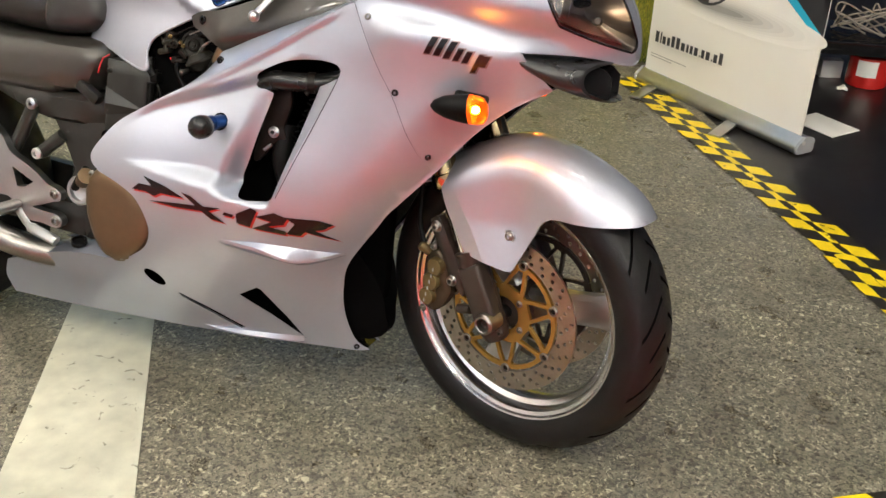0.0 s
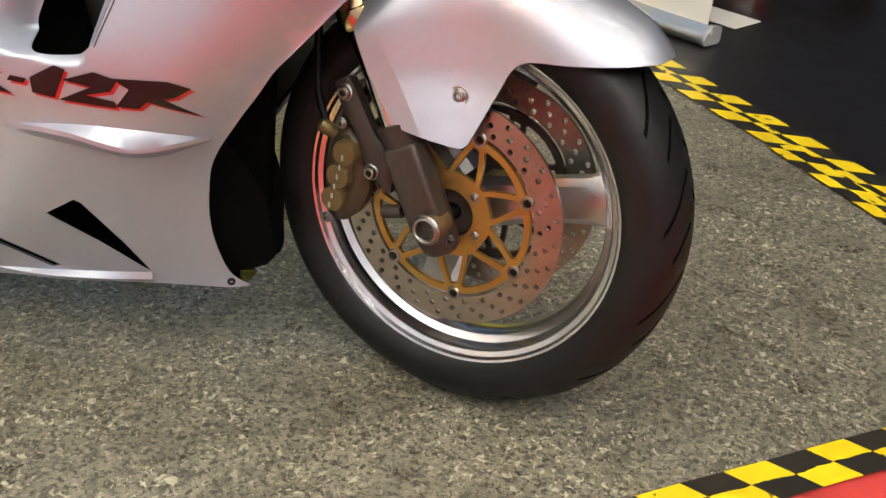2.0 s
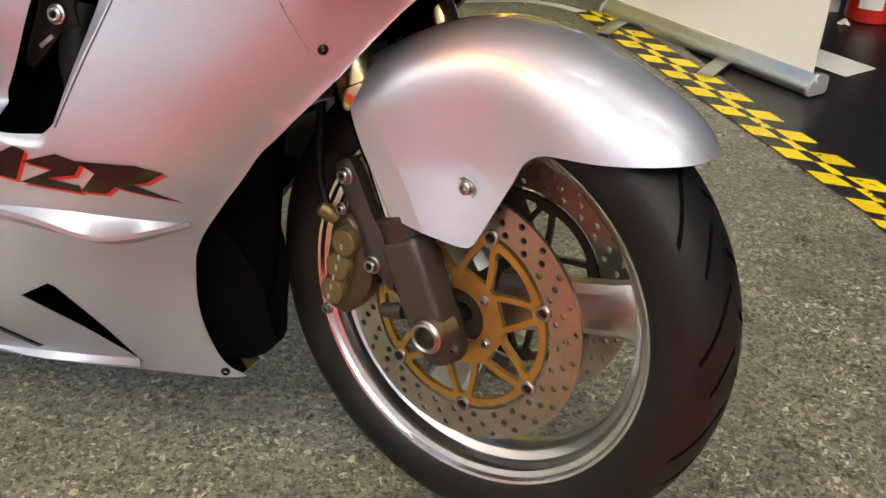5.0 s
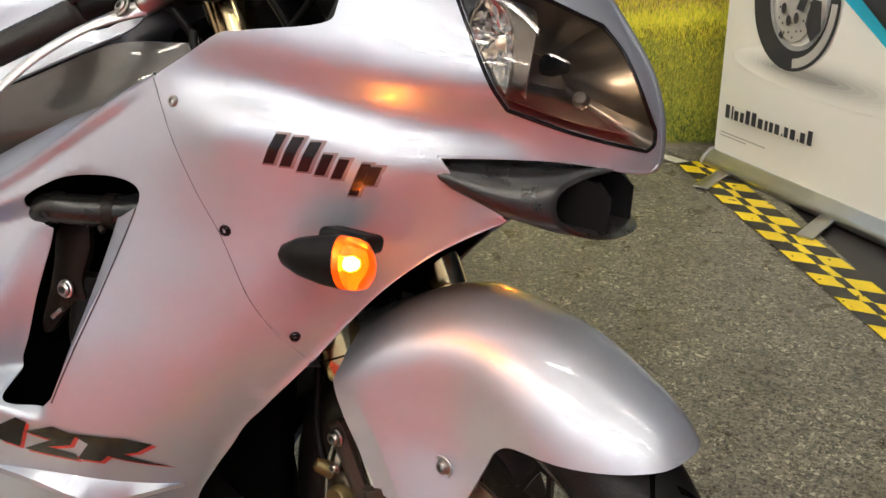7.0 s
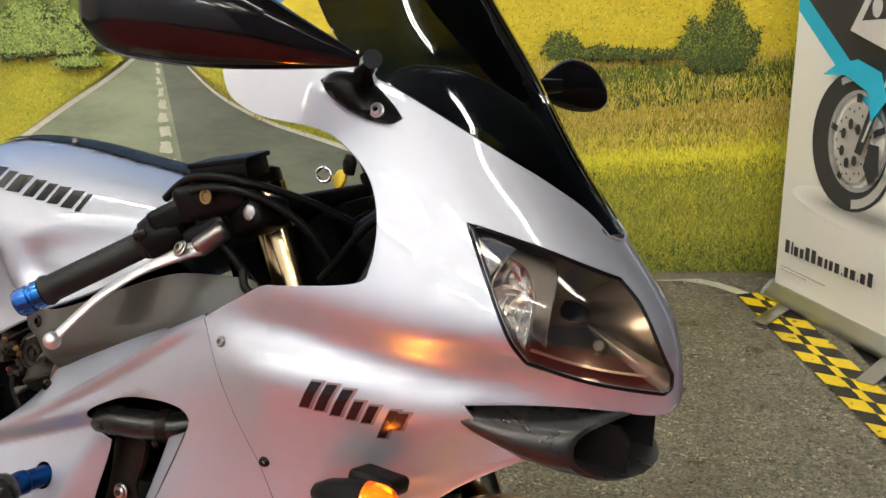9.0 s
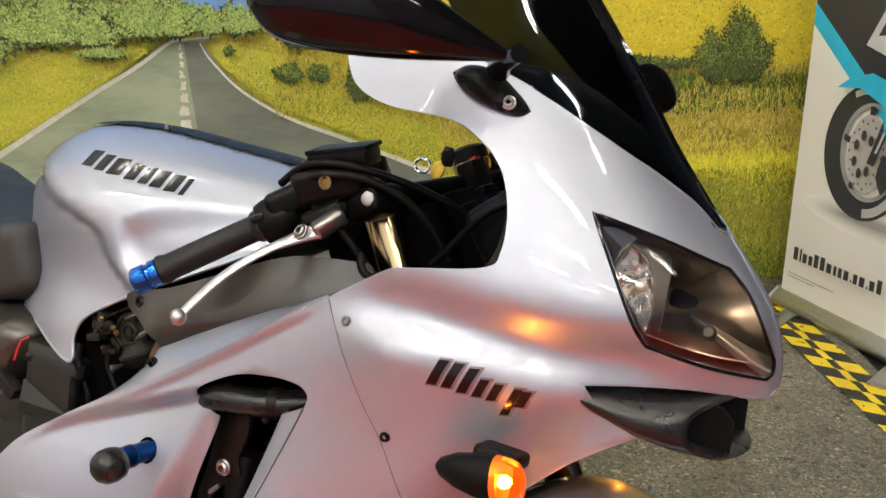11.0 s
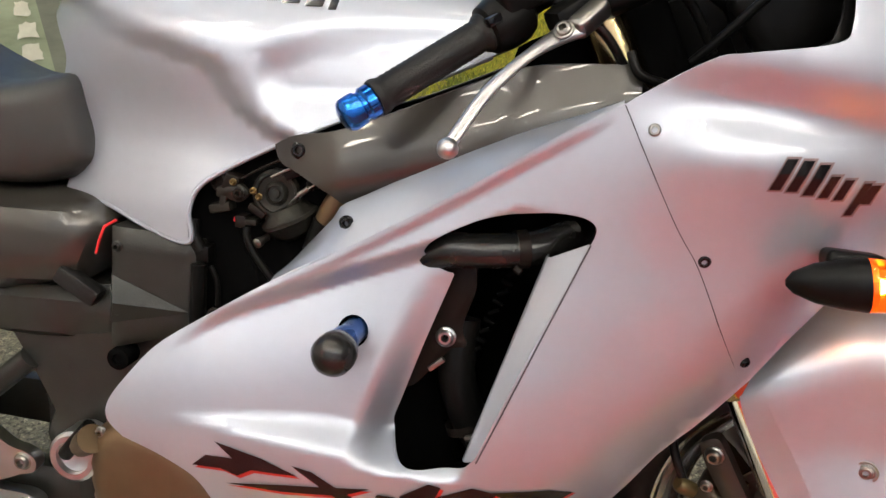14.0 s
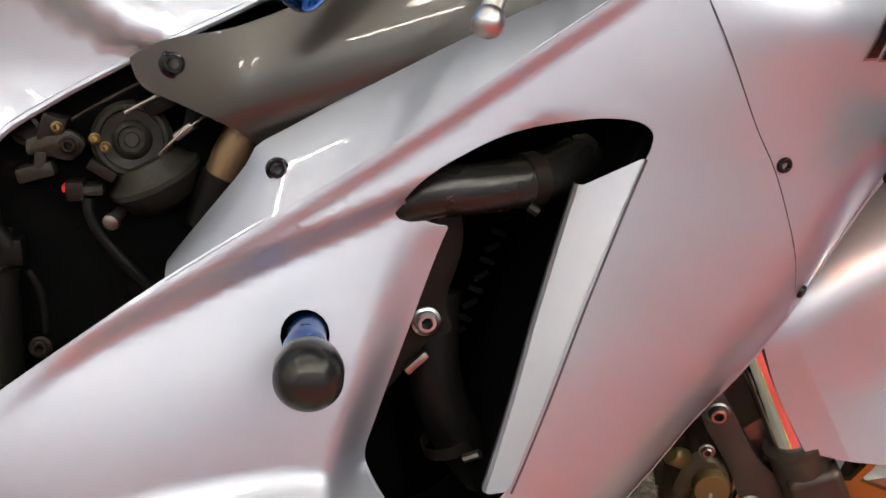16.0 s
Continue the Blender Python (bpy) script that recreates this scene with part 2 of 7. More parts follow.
def slab(outline, depth, edge, place, step=0.012, dome=0.0):
    """A plate with rounded front edges. outline in (u, v); place(u, v, h) puts it, h being the height of the front over the plate's middle level."""
    o = np.array(outline)
    pts = grid_points(outline, [], step)
    v2, f = flat_mesh(outline, [], pts)
    n = len(v2)
    verts, faces = [], []
    size = max(np.ptp(o[:, 0]), np.ptp(o[:, 1])) / 2
    for x, z in v2:
        g = gap_to(o, x, z)
        k = min(g / edge, 1.0)
        h = edge * (math.sqrt(max(0.0, 1 - (1 - k) ** 2)) - 1) + dome * min(g / size, 1.0)
        verts.append(place(x, z, h))
    for x, z in v2:
        verts.append(place(x, z, -depth))
    faces = [tuple(t) for t in f] + [tuple(i + n for i in t[::-1]) for t in f]
    m = len(outline)
    faces += [(i, (i + 1) % m, (i + 1) % m + n, i + n) for i in range(m)]
    return verts, faces


def block(size, m, bevel=0.003, seg=2):
    """A box with rounded edges at the pose m."""
    bm = bmesh.new()
    bmesh.ops.create_cube(bm, size=1.0)
    for v in bm.verts:
        v.co = Vector((v.co.x * size[0], v.co.y * size[1], v.co.z * size[2]))
    if bevel:
        bmesh.ops.bevel(bm, geom=bm.edges[:], offset=bevel, segments=seg, affect="EDGES", profile=0.6)
    out = [m @ v.co for v in bm.verts], [tuple(v.index for v in f.verts) for f in bm.faces]
    bm.free()
    return out


def bolt(o, axis, r=0.006, h=0.004, n=20):
    """A button-head screw with a hexagonal socket."""
    body = spun([(r * 1.25, -0.002), (r * 1.25, 0), (r, h * 0.2), (r * 0.95, h * 0.7), (r * 0.75, h), (r * 0.5, h)], o, axis, n)
    hole = spun([(r * 0.54, h), (r * 0.50, h * 0.6), (r * 0.44, -h * 0.9), (0.0, -h * 1.0)], o, axis, 6)
    return joined(body, hole)

# ---- the hall: floors, walls, ceiling, lights ----
def asphalt_print():
    """Printed asphalt: warm grey with pale and dark flecks, worn patches and a low satin gloss."""
    m = mat("asphalt_print", (0.180, 0.162, 0.119), 0.40, vary=0.5, scale=9, bump=1.0, bump_scale=100)
    nt = m.node_tree
    p = nt.nodes["Principled BSDF"]
    old = p.inputs["Base Color"].links[0].from_socket
    tc = nt.nodes.new("ShaderNodeTexCoord")
    last = old
    patch = nt.nodes.new("ShaderNodeTexNoise")
    patch.inputs["Scale"].default_value, patch.inputs["Detail"].default_value = 7, 3
    nt.links.new(tc.outputs["Object"], patch.inputs["Vector"])
    clump = nt.nodes.new("ShaderNodeMapRange")
    clump.inputs["From Min"].default_value, clump.inputs["From Max"].default_value = 0.38, 0.62
    clump.inputs["To Min"].default_value = 0.22
    nt.links.new(patch.outputs["Fac"], clump.inputs["Value"])
    for scale, lo, hi, col in ((40, 0.42, 0.68, (0.080, 0.072, 0.053)), (66, 0.50, 0.66, (0.25, 0.23, 0.16)), (120, 0.49, 0.60, (0.046, 0.041, 0.031)), (78, 0.585, 0.65, (0.52, 0.48, 0.34)), (150, 0.585, 0.67, (0.43, 0.40, 0.28))):
        n = nt.nodes.new("ShaderNodeTexNoise")
        n.inputs["Scale"].default_value, n.inputs["Detail"].default_value, n.inputs["Roughness"].default_value = scale, 3, 0.6
        n.inputs["Distortion"].default_value = 0.7
        off = nt.nodes.new("ShaderNodeMapping")
        off.inputs["Location"].default_value = (scale, scale * 0.3, 0)
        off.inputs["Scale"].default_value = (1, 1.0, 1)
        nt.links.new(tc.outputs["Object"], off.inputs["Vector"])
        nt.links.new(off.outputs["Vector"], n.inputs["Vector"])
        r = nt.nodes.new("ShaderNodeMapRange")
        r.inputs["From Min"].default_value, r.inputs["From Max"].default_value = lo, hi
        nt.links.new(n.outputs["Fac"], r.inputs["Value"])
        x = nt.nodes.new("ShaderNodeMix")
        x.data_type = "RGBA"
        x.inputs["B"].default_value = (*col, 1)
        if col[0] > 0.2:
            g = nt.nodes.new("ShaderNodeMath")
            g.operation = "MULTIPLY"
            nt.links.new(r.outputs["Result"], g.inputs[0])
            nt.links.new(clump.outputs["Result"], g.inputs[1])
            nt.links.new(g.outputs[0], x.inputs["Factor"])
        else:
            nt.links.new(r.outputs["Result"], x.inputs["Factor"])
        nt.links.new(last, x.inputs["A"])
        last = x.outputs["Result"]
    nt.links.new(last, p.inputs["Base Color"])
    return m


ASPHALT = asphalt_print()
HALLFLOOR = mat("dark_hall_floor", (0.010, 0.0085, 0.008), 0.33, vary=0.15, scale=6, bump=0.1, bump_scale=80)
REDCARPET = mat("red_carpet", (0.50, 0.038, 0.032), 0.85, vary=0.15, scale=40, bump=0.6, bump_scale=500)
WHITELINE = mat("white_line_print", (0.57, 0.555, 0.43), 0.45, vary=0.3, scale=16, bump=0.15, bump_scale=200)


def speckle(m, col, lo, hi, scale):
    """Scattered dark flecks where the print is worn."""
    nt = m.node_tree
    p = nt.nodes["Principled BSDF"]
    tc, n = nt.nodes.new("ShaderNodeTexCoord"), nt.nodes.new("ShaderNodeTexNoise")
    n.inputs["Scale"].default_value, n.inputs["Detail"].default_value, n.inputs["Distortion"].default_value = scale, 4, 1.0
    r, x = nt.nodes.new("ShaderNodeMapRange"), nt.nodes.new("ShaderNodeMix")
    r.inputs["From Min"].default_value, r.inputs["From Max"].default_value = lo, hi
    x.data_type = "RGBA"
    x.inputs["B"].default_value = (*col, 1)
    nt.links.new(tc.outputs["Object"], n.inputs["Vector"])
    nt.links.new(n.outputs["Fac"], r.inputs["Value"])
    nt.links.new(r.outputs["Result"], x.inputs["Factor"])
    nt.links.new(p.inputs["Base Color"].links[0].from_socket, x.inputs["A"])
    nt.links.new(x.outputs["Result"], p.inputs["Base Color"])


speckle(WHITELINE, (0.17, 0.16, 0.115), 0.64, 0.72, 26)
WALLPAINT = mat("hall_wall", (0.84, 0.82, 0.77), 0.7, vary=0.1, scale=3)
HALLBLUE = mat("hall_wall_blue", (0.62, 0.69, 0.80), 0.7, vary=0.1, scale=3)
HALLDARK = mat("hall_wall_dark", (0.026, 0.045, 0.095), 0.7, vary=0.1, scale=3)
CEILPAINT = mat("hall_ceiling", (0.050, 0.085, 0.155), 0.8, vary=0.1, scale=3)
TUBE = glow("lamp_tube", (1.0, 0.940, 0.835), LAMP)


def sheet(name, pts, z, thick, material, label="", category="", kind="structure"):
    n = len(pts)
    v = [(x, y, z) for x, y in pts] + [(x, y, z - thick) for x, y in pts]
    f = [tuple(range(n)), tuple(range(2 * n - 1, n - 1, -1))] + [(i, (i + 1) % n, (i + 1) % n + n, i + n) for i in range(n)]
    ob = lift(name, v, f, material, smooth=False, kind=kind)
    return tagged(ob, label, category)


NEAR = Vector((0.859, 0.512, 0)).normalized()
WALLD = Vector((math.cos(radians(29)), math.sin(radians(29)), 0))
WALLO = Vector((-0.2, 2.56, 0))
corner = Vector((1.08, 0.339, 0))
sheet("floor", [(-9, -8), (8, -8), (8, 9), (-9, 9)], -0.006, 0.05, HALLFLOOR, "dark glossy hall floor", "floor")
back = corner - NEAR * 5.2
far = WALLO + WALLD * 0.12
sheet("floor_print", [corner[:2], far[:2], (WALLO - WALLD * 4.2)[:2], back[:2]], 0.0, 0.006, ASPHALT, "printed grey asphalt flooring of the display stand", "flooring")
out = Vector((NEAR.y, -NEAR.x, 0))
sheet("carpet", [(corner - NEAR * 5.2 + out * 0.04)[:2], (corner + NEAR * 0.75 + out * 0.04)[:2], (corner + NEAR * 0.75 + out * 4.1)[:2], (corner - NEAR * 5.2 + out * 4.1)[:2]], -0.001, 0.004, REDCARPET, "bright red carpet of the aisle", "carpet")
sheet("floor_line", [(-1.20, 0.25), (-0.985, 0.25), (-0.45, -0.64), (-0.74, -0.70)], 0.0035, 0.003, WHITELINE, "worn broad white line printed on the floor", "floor line")
line = spline([(-2.3, 1.30), (-1.5, 1.80), (-0.9, 2.16), (-0.48, 2.40), (-0.34, 2.425), (-0.22, 2.385), (-0.10, 2.30)], n=6)
lv, lf = [], []
for i, q in enumerate(line):
    t = (line[min(i + 1, len(line) - 1)] - line[max(i - 1, 0)])
    t = t / np.linalg.norm(t)
    lv += [(q[0] + t[1] * 0.022, q[1] - t[0] * 0.022, 0.0035), (q[0] - t[1] * 0.022, q[1] + t[0] * 0.022, 0.0035)]
    if i:
        lf.append((2 * i - 2, 2 * i - 1, 2 * i + 1, 2 * i))
tagged(lift("floor_line", lv, lf, WHITELINE, kind="structure"), "thin white road edge line printed on the floor", "floor line")

# south wall, west wall and ceiling are unseen, coloured for the paint's reflections
for nm, pts in (("wall_south", [(-6, -5.5), (7, -5.5)]), ("wall_east", [(7, -5.5), (7, 8)]), ("wall_north", [(7, 8), (-6, 8)]), ("wall_west", [(-4.6, 8), (-4.6, -5.5)])):
    a, b = Vector((*pts[0], 0)), Vector((*pts[1], 0))
    d = (b - a).normalized()
    m = Matrix.Translation((a + b) / 2 + Vector((0, 0, 2.5))) @ Matrix(((d.x, -d.y, 0, 0), (d.y, d.x, 0, 0), (0, 0, 1, 0), (0, 0, 0, 1)))
    v, f = block(((b - a).length + 0.2, 0.2, 5.0), m, 0)
    dark = nm in ("wall_north", "wall_east")
    tagged(lift(nm, v, f, HALLDARK if dark else (HALLBLUE if nm == "wall_south" else WALLPAINT), smooth=False, kind="structure"), "plain dark blue hall wall" if dark else ("unseen pale blue hall wall for the paint to reflect" if nm == "wall_south" else "unseen pale hall wall for the paint to reflect"), "wall")
v, f = block((13.4, 13.9, 0.1), pose(0.5, 1.25, 5.05), 0)
tagged(lift("ceiling", v, f, CEILPAINT, smooth=False, kind="structure"), "unseen dark blue hall ceiling for the paint to reflect", "ceiling")


def ceiling_light(m):
    e = thing("ceiling_light", "white twin-tube ceiling light on a metal tray", "light", m, "ceiling lights")
    v, f = block((1.08, 0.16, 0.05), pose(0, 0, 0.03), 0.006)
    lift("tray", v, f, WALLPAINT, e)
    for y in (-0.045, 0.045):
        v, f = tube([(-0.50, y, -0.015), (0.50, y, -0.015)], 0.018, 6, caps=False)
        lift("tube", v, f, TUBE, e)
    return e


first = None
for iy, y in enumerate((-4.8, -3.5, -2.2, 0.1)):
    for ix, x in enumerate((-3.6, -1.9, -0.2, 1.5, 3.2, 4.9)):
        m = pose(x + 0.3 * (iy % 2), y, 4.948, 0, 0, 29)
        if first is None:
            first = ceiling_light(m)
        else:
            copy_thing(first, m)


# ---- the printed backdrop wall ----
def print_mat(name, a, b, scale, stretch=(1, 1), c=None, lo=0.35, hi=0.65):
    m = bpy.data.materials.new(name)
    m.use_nodes = True
    nt = m.node_tree
    p = nt.nodes["Principled BSDF"]
    p.inputs["Roughness"].default_value = 0.45
    tc = nt.nodes.new("ShaderNodeTexCoord")
    mp = nt.nodes.new("ShaderNodeMapping")
    mp.inputs["Scale"].default_value = (stretch[0], 1, stretch[1])
    nt.links.new(tc.outputs["Object"], mp.inputs["Vector"])
    last = None
    for k, (s, col) in enumerate(((scale, b), (scale * 0.16, c or b))):
        n = nt.nodes.new("ShaderNodeTexNoise")
        n.inputs["Scale"].default_value, n.inputs["Detail"].default_value, n.inputs["Roughness"].default_value = s, 6, 0.65
        nt.links.new(mp.outputs["Vector"], n.inputs["Vector"])
        r = nt.nodes.new("ShaderNodeMapRange")
        r.inputs["From Min"].default_value, r.inputs["From Max"].default_value = lo, hi
        nt.links.new(n.outputs["Fac"], r.inputs["Value"])
        x = nt.nodes.new("ShaderNodeMix")
        x.data_type = "RGBA"
        if last is None:
            x.inputs["A"].default_value = (*a, 1)
        else:
            nt.links.new(last, x.inputs["A"])
        x.inputs["B"].default_value = (*col, 1)
        nt.links.new(r.outputs["Result"], x.inputs["Factor"])
        last = x.outputs["Result"]
    nt.links.new(last, p.inputs["Base Color"])
    return m


MEADOW = print_mat("print_meadow", (0.44, 0.37, 0.036), (0.20, 0.21, 0.024), 70, (1, 0.35), (0.56, 0.45, 0.05))
FIELD = print_mat("print_field", (0.775, 0.625, 0.037), (0.562, 0.450, 0.037), 70, (0.4, 1.2), (0.800, 0.650, 0.044))
ROAD = print_mat("print_road", (0.260, 0.305, 0.200), (0.185, 0.215, 0.140), 26, (0.5, 1.6), (0.360, 0.405, 0.265))
LANE = print_mat("print_lane", (0.145, 0.158, 0.122), (0.103, 0.112, 0.090), 26, (0.5, 1.6), (0.210, 0.222, 0.170))
VERGE = print_mat("print_verge", (0.60, 0.56, 0.045), (0.72, 0.62, 0.07), 45, (0.5, 1), (0.34, 0.40, 0.035))
FARGREEN = print_mat("print_trees", (0.06, 0.10, 0.02), (0.14, 0.18, 0.035), 60, (1, 1), (0.20, 0.23, 0.05))
SKY = print_mat("print_sky", (0.075, 0.21, 0.52), (0.20, 0.38, 0.66), 4)
LINEPRINT = print_mat("print_line", (0.84, 0.83, 0.70), (0.62, 0.61, 0.50), 40)
PATHPRINT = print_mat("print_gravel", (0.27, 0.23, 0.16), (0.17, 0.15, 0.11), 40)


def blades(name, colors):
    """Printed leaves and blades: a colour for each piece of print."""
    m = bpy.data.materials.new(name)
    m.use_nodes = True
    nt = m.node_tree
    g = nt.nodes.new("ShaderNodeNewGeometry")
    r = nt.nodes.new("ShaderNodeValToRGB")
    el = r.color_ramp.elements
    el[0].color, el[1].color = (*colors[0], 1), (*colors[-1], 1)
    for i, c in enumerate(colors[1:-1]):
        el.new((i + 1) / (len(colors) - 1)).color = (*c, 1)
    nt.links.new(g.outputs["Random Per Island"], r.inputs["Fac"])
    p = nt.nodes["Principled BSDF"]
    p.inputs["Roughness"].default_value = 0.45
    nt.links.new(r.outputs["Color"], p.inputs["Base Color"])
    return m


LEAFPRINT = blades("print_leaves", [(0.016, 0.030, 0.006), (0.035, 0.060, 0.010), (0.07, 0.105, 0.018), (0.16, 0.20, 0.035)])
GRASSPRINT = blades("print_grass", [(0.125, 0.150, 0.015), (0.250, 0.275, 0.025), (0.500, 0.425, 0.037), (0.688, 0.562, 0.075), (0.413, 0.300, 0.037)])
DARKGRASS = blades("print_dark_grass", [(0.02, 0.035, 0.005), (0.06, 0.09, 0.01), (0.14, 0.18, 0.02), (0.28, 0.28, 0.03)])

backdrop = thing("wall_backdrop", "wall-size printed photo of a country road between yellow fields", "backdrop", Matrix.Translation(WALLO) @ Matrix.Rotation(radians(29), 4, "Z"), kind="structure")
S0, S1, TOP = -4.2, 0.12, 3.2
v, f = block((S1 - S0, 0.04, TOP), pose((S0 + S1) / 2, 0.024, TOP / 2), 0)
lift("board", v, f, MEADOW, backdrop, "printed meadow", smooth=False)
LAYER = [0.0]


def printed(name, pts, material, label=""):
    """One flat printed shape on the board, each a hair before the last."""
    LAYER[0] -= 0.0006
    y = LAYER[0]
    v2, f = flat_mesh(pts, [], [])
    return lift(name, [(a, y, b) for a, b in v2], f, material, backdrop, label, smooth=False)


rng = random.Random(5)


def ragged(pts, amp, n):
    """A closed outline with an uneven edge."""
    o = []
    p = [np.array(q, float) for q in pts]
    for i, a in enumerate(p):
        b = p[(i + 1) % len(p)]
        for k in range(n):
            q = a + (b - a) * k / n
            o.append((q[0] + rng.uniform(-amp, amp), q[1] + rng.uniform(-amp, amp)))
    return o


printed("sky", [(S0, 0.93), (0.12, 0.99), (0.12, TOP), (S0, TOP)], SKY, "blue printed sky")
printed("hill", ragged([(-1.9, 0.885), (-1.2, 0.90), (-0.4, 0.92), (0.1, 0.93), (0.1, 1.35), (-0.5, 1.32), (-1.3, 1.12), (-1.62, 0.97)], 0.006, 8), FIELD, "yellow flowering field")
printed("field", ragged([(-1.15, 0.80), (-0.6, 0.78), (0.11, 0.745), (0.11, 1.2), (-0.5, 1.1), (-1.1, 0.98)], 0.006, 10), FIELD, "yellow flowering field")
printed("woods", ragged([(S0, 0.80), (-2.62, 0.80), (-2.36, 0.865), (-2.1, 0.885), (-1.95, 0.9), (-2.0, 0.97), (-2.3, 1.12), (-2.7, 1.3), (-3.4, 1.45), (S0, 1.5)], 0.012, 12), FARGREEN, "wooded hill")
printed("verge", ragged([(-4.2, 0.45), (-2.66, 0.50), (-2.28, 0.70), (-2.05, 0.87), (-2.2, 0.885), (-2.6, 0.82), (-4.2, 0.82)], 0.004, 8), VERGE, "bright green verge")
printed("verge", ragged([(-1.36, 0.49), (-1.62, 0.60), (-1.74, 0.67), (-1.88, 0.80), (-1.9, 0.86), (-1.7, 0.83), (-1.4, 0.66), (-1.0, 0.52), (-0.7, 0.42), (-0.9, 0.36), (-1.15, 0.40)], 0.005, 5), VERGE, "bright green verge")
roadl = [(-3.4, 0.0), (-2.95, 0.30), (-2.57, 0.54), (-2.35, 0.675), (-2.16, 0.785), (-2.05, 0.86), (-1.99, 0.872), (-1.88, 0.882)]
roadr = [(-1.88, 0.876), (-1.92, 0.860), (-1.885, 0.80), (-1.79, 0.70), (-1.64, 0.61), (-1.42, 0.525), (-1.0, 0.35), (-0.30, 0.05), (-0.2, 0.0)]
printed("road", [tuple(q) for q in spline(roadl, n=5)] + [tuple(q) for q in spline(roadr, n=5)[1:]], ROAD, "grey printed road running to the hills")


def stroke(name, pts, w0, w1, material, shift=0.0):
    c = spline(pts, n=6)
    a, b = [], []
    for i, q in enumerate(c):
        w = w0 + (w1 - w0) * i / (len(c) - 1)
        t = c[min(i + 1, len(c) - 1)] - c[max(i - 1, 0)]
        t = t / (np.linalg.norm(t) + 1e-9)
        a.append((q[0] - t[1] * w, q[1] + t[0] * w))
        b.append((q[0] + t[1] * w, q[1] - t[0] * w))
    return printed(name, a + b[::-1], material)


printed("lane", ragged([(-1.985, 0.862), (-1.94, 0.866)], 0.0, 1) + [tuple(q) for q in spline(roadr[1:], n=5)] + [(-1.90, 0.0), (-1.94, 0.30), (-1.965, 0.60)], LANE, "darker lane of the printed road")
stroke("edge_line", [(a + 0.02, b) for a, b in roadl[1:]], 0.011, 0.002, LINEPRINT)
stroke("edge_line", [(a - 0.012, b) for a, b in roadr[1:]], 0.002, 0.011, LINEPRINT)
zc = 0.855
while zc > 0.1:
    h = 0.016 + (0.87 - zc) * 0.07
    w = 0.003 + (0.87 - zc) * 0.075
    cx = -1.995 + rng.uniform(-0.004, 0.004)
    printed("lane_mark", ragged([(cx - w, zc - h), (cx + w * 0.7, zc - h), (cx + w * 0.6, zc), (cx - w * 0.7, zc)], 0.004, 4), LINEPRINT)
    zc -= h * 1.5
printed("gravel", ragged([(-0.75, 0.0), (0.12, 0.0), (0.12, 0.02), (-0.2, 0.035), (-0.36, 0.10), (-0.62, 0.17), (-0.8, 0.22)], 0.004, 6), PATHPRINT, "gravel roadside")


def tufts(name, material, n, area, length, width, lean=0.5, label=""):
    """Printed grass or leaves: many thin flat blades in one layer."""
    LAYER[0] -= 0.0006
    verts, faces = [], []
    while len(faces) < n:
        x, z = area()
        a = rng.gauss(0, lean)
        L, w = length * rng.uniform(0.5, 1.4), width * rng.uniform(0.6, 1.5)
        dx, dz = math.sin(a) * L, math.cos(a) * L
        s = len(verts)
        y = LAYER[0] - rng.uniform(0, 0.0005)
        verts += [(x - w * math.cos(a), y, z + w * math.sin(a)), (x + w * math.cos(a), y, z - w * math.sin(a)), (x + dx * 0.6 + w * 0.6, y, z + dz * 0.6), (x + dx, y, z + dz)]
        faces.append((s, s + 1, s + 2, s + 3))
    return lift(name, verts, faces, material, backdrop, label, smooth=False, kind="stuff")


def band(s0, s1, z0, z1):
    return lambda: (rng.uniform(s0, s1), rng.uniform(z0(0) if callable(z0) else z0, z1))


GOLDGRASS = blades("print_gold_grass", [(0.36, 0.32, 0.035), (0.60, 0.45, 0.07), (0.76, 0.58, 0.13), (0.50, 0.33, 0.06), (0.80, 0.66, 0.25)])
LIMEGRASS = blades("print_lime_grass", [(0.52, 0.54, 0.025), (0.74, 0.67, 0.035), (0.88, 0.76, 0.07), (0.43, 0.46, 0.035)])
OLIVEGRASS = blades("print_olive_grass", [(0.09, 0.12, 0.012), (0.22, 0.26, 0.025), (0.36, 0.36, 0.04), (0.48, 0.44, 0.07), (0.14, 0.17, 0.02)])
FLOWERS = blades("print_flowers", [(0.86, 0.70, 0.03), (0.70, 0.55, 0.03), (0.92, 0.78, 0.10), (0.52, 0.46, 0.03), (0.80, 0.66, 0.04)])
WOODLEAF = blades("print_wood_leaves", [(0.06, 0.11, 0.022), (0.20, 0.30, 0.065), (0.40, 0.49, 0.13), (0.13, 0.21, 0.04), (0.52, 0.58, 0.16)])
SUNLEAF = blades("print_sunlit_leaves", [(0.16, 0.22, 0.03), (0.30, 0.34, 0.05), (0.22, 0.27, 0.04)])
tufts("flowers", FLOWERS, 6500, band(-1.25, 0.11, 0.76, 1.16), 0.009, 0.0030, 1.5, "yellow printed flowers")
tufts("flowers", OLIVEGRASS, 1500, band(-1.25, 0.11, 0.76, 1.02), 0.008, 0.0014, 1.3, "green stalks between printed flowers")
tufts("grass", LIMEGRASS, 5200, band(-1.15, 0.11, 0.28, 0.52), 0.024, 0.0017, 0.3, "bright yellow-green printed grass")
tufts("grass", GOLDGRASS, 9000, band(-1.15, 0.11, 0.44, 0.78), 0.024, 0.0012, 0.25, "tall golden printed grass")
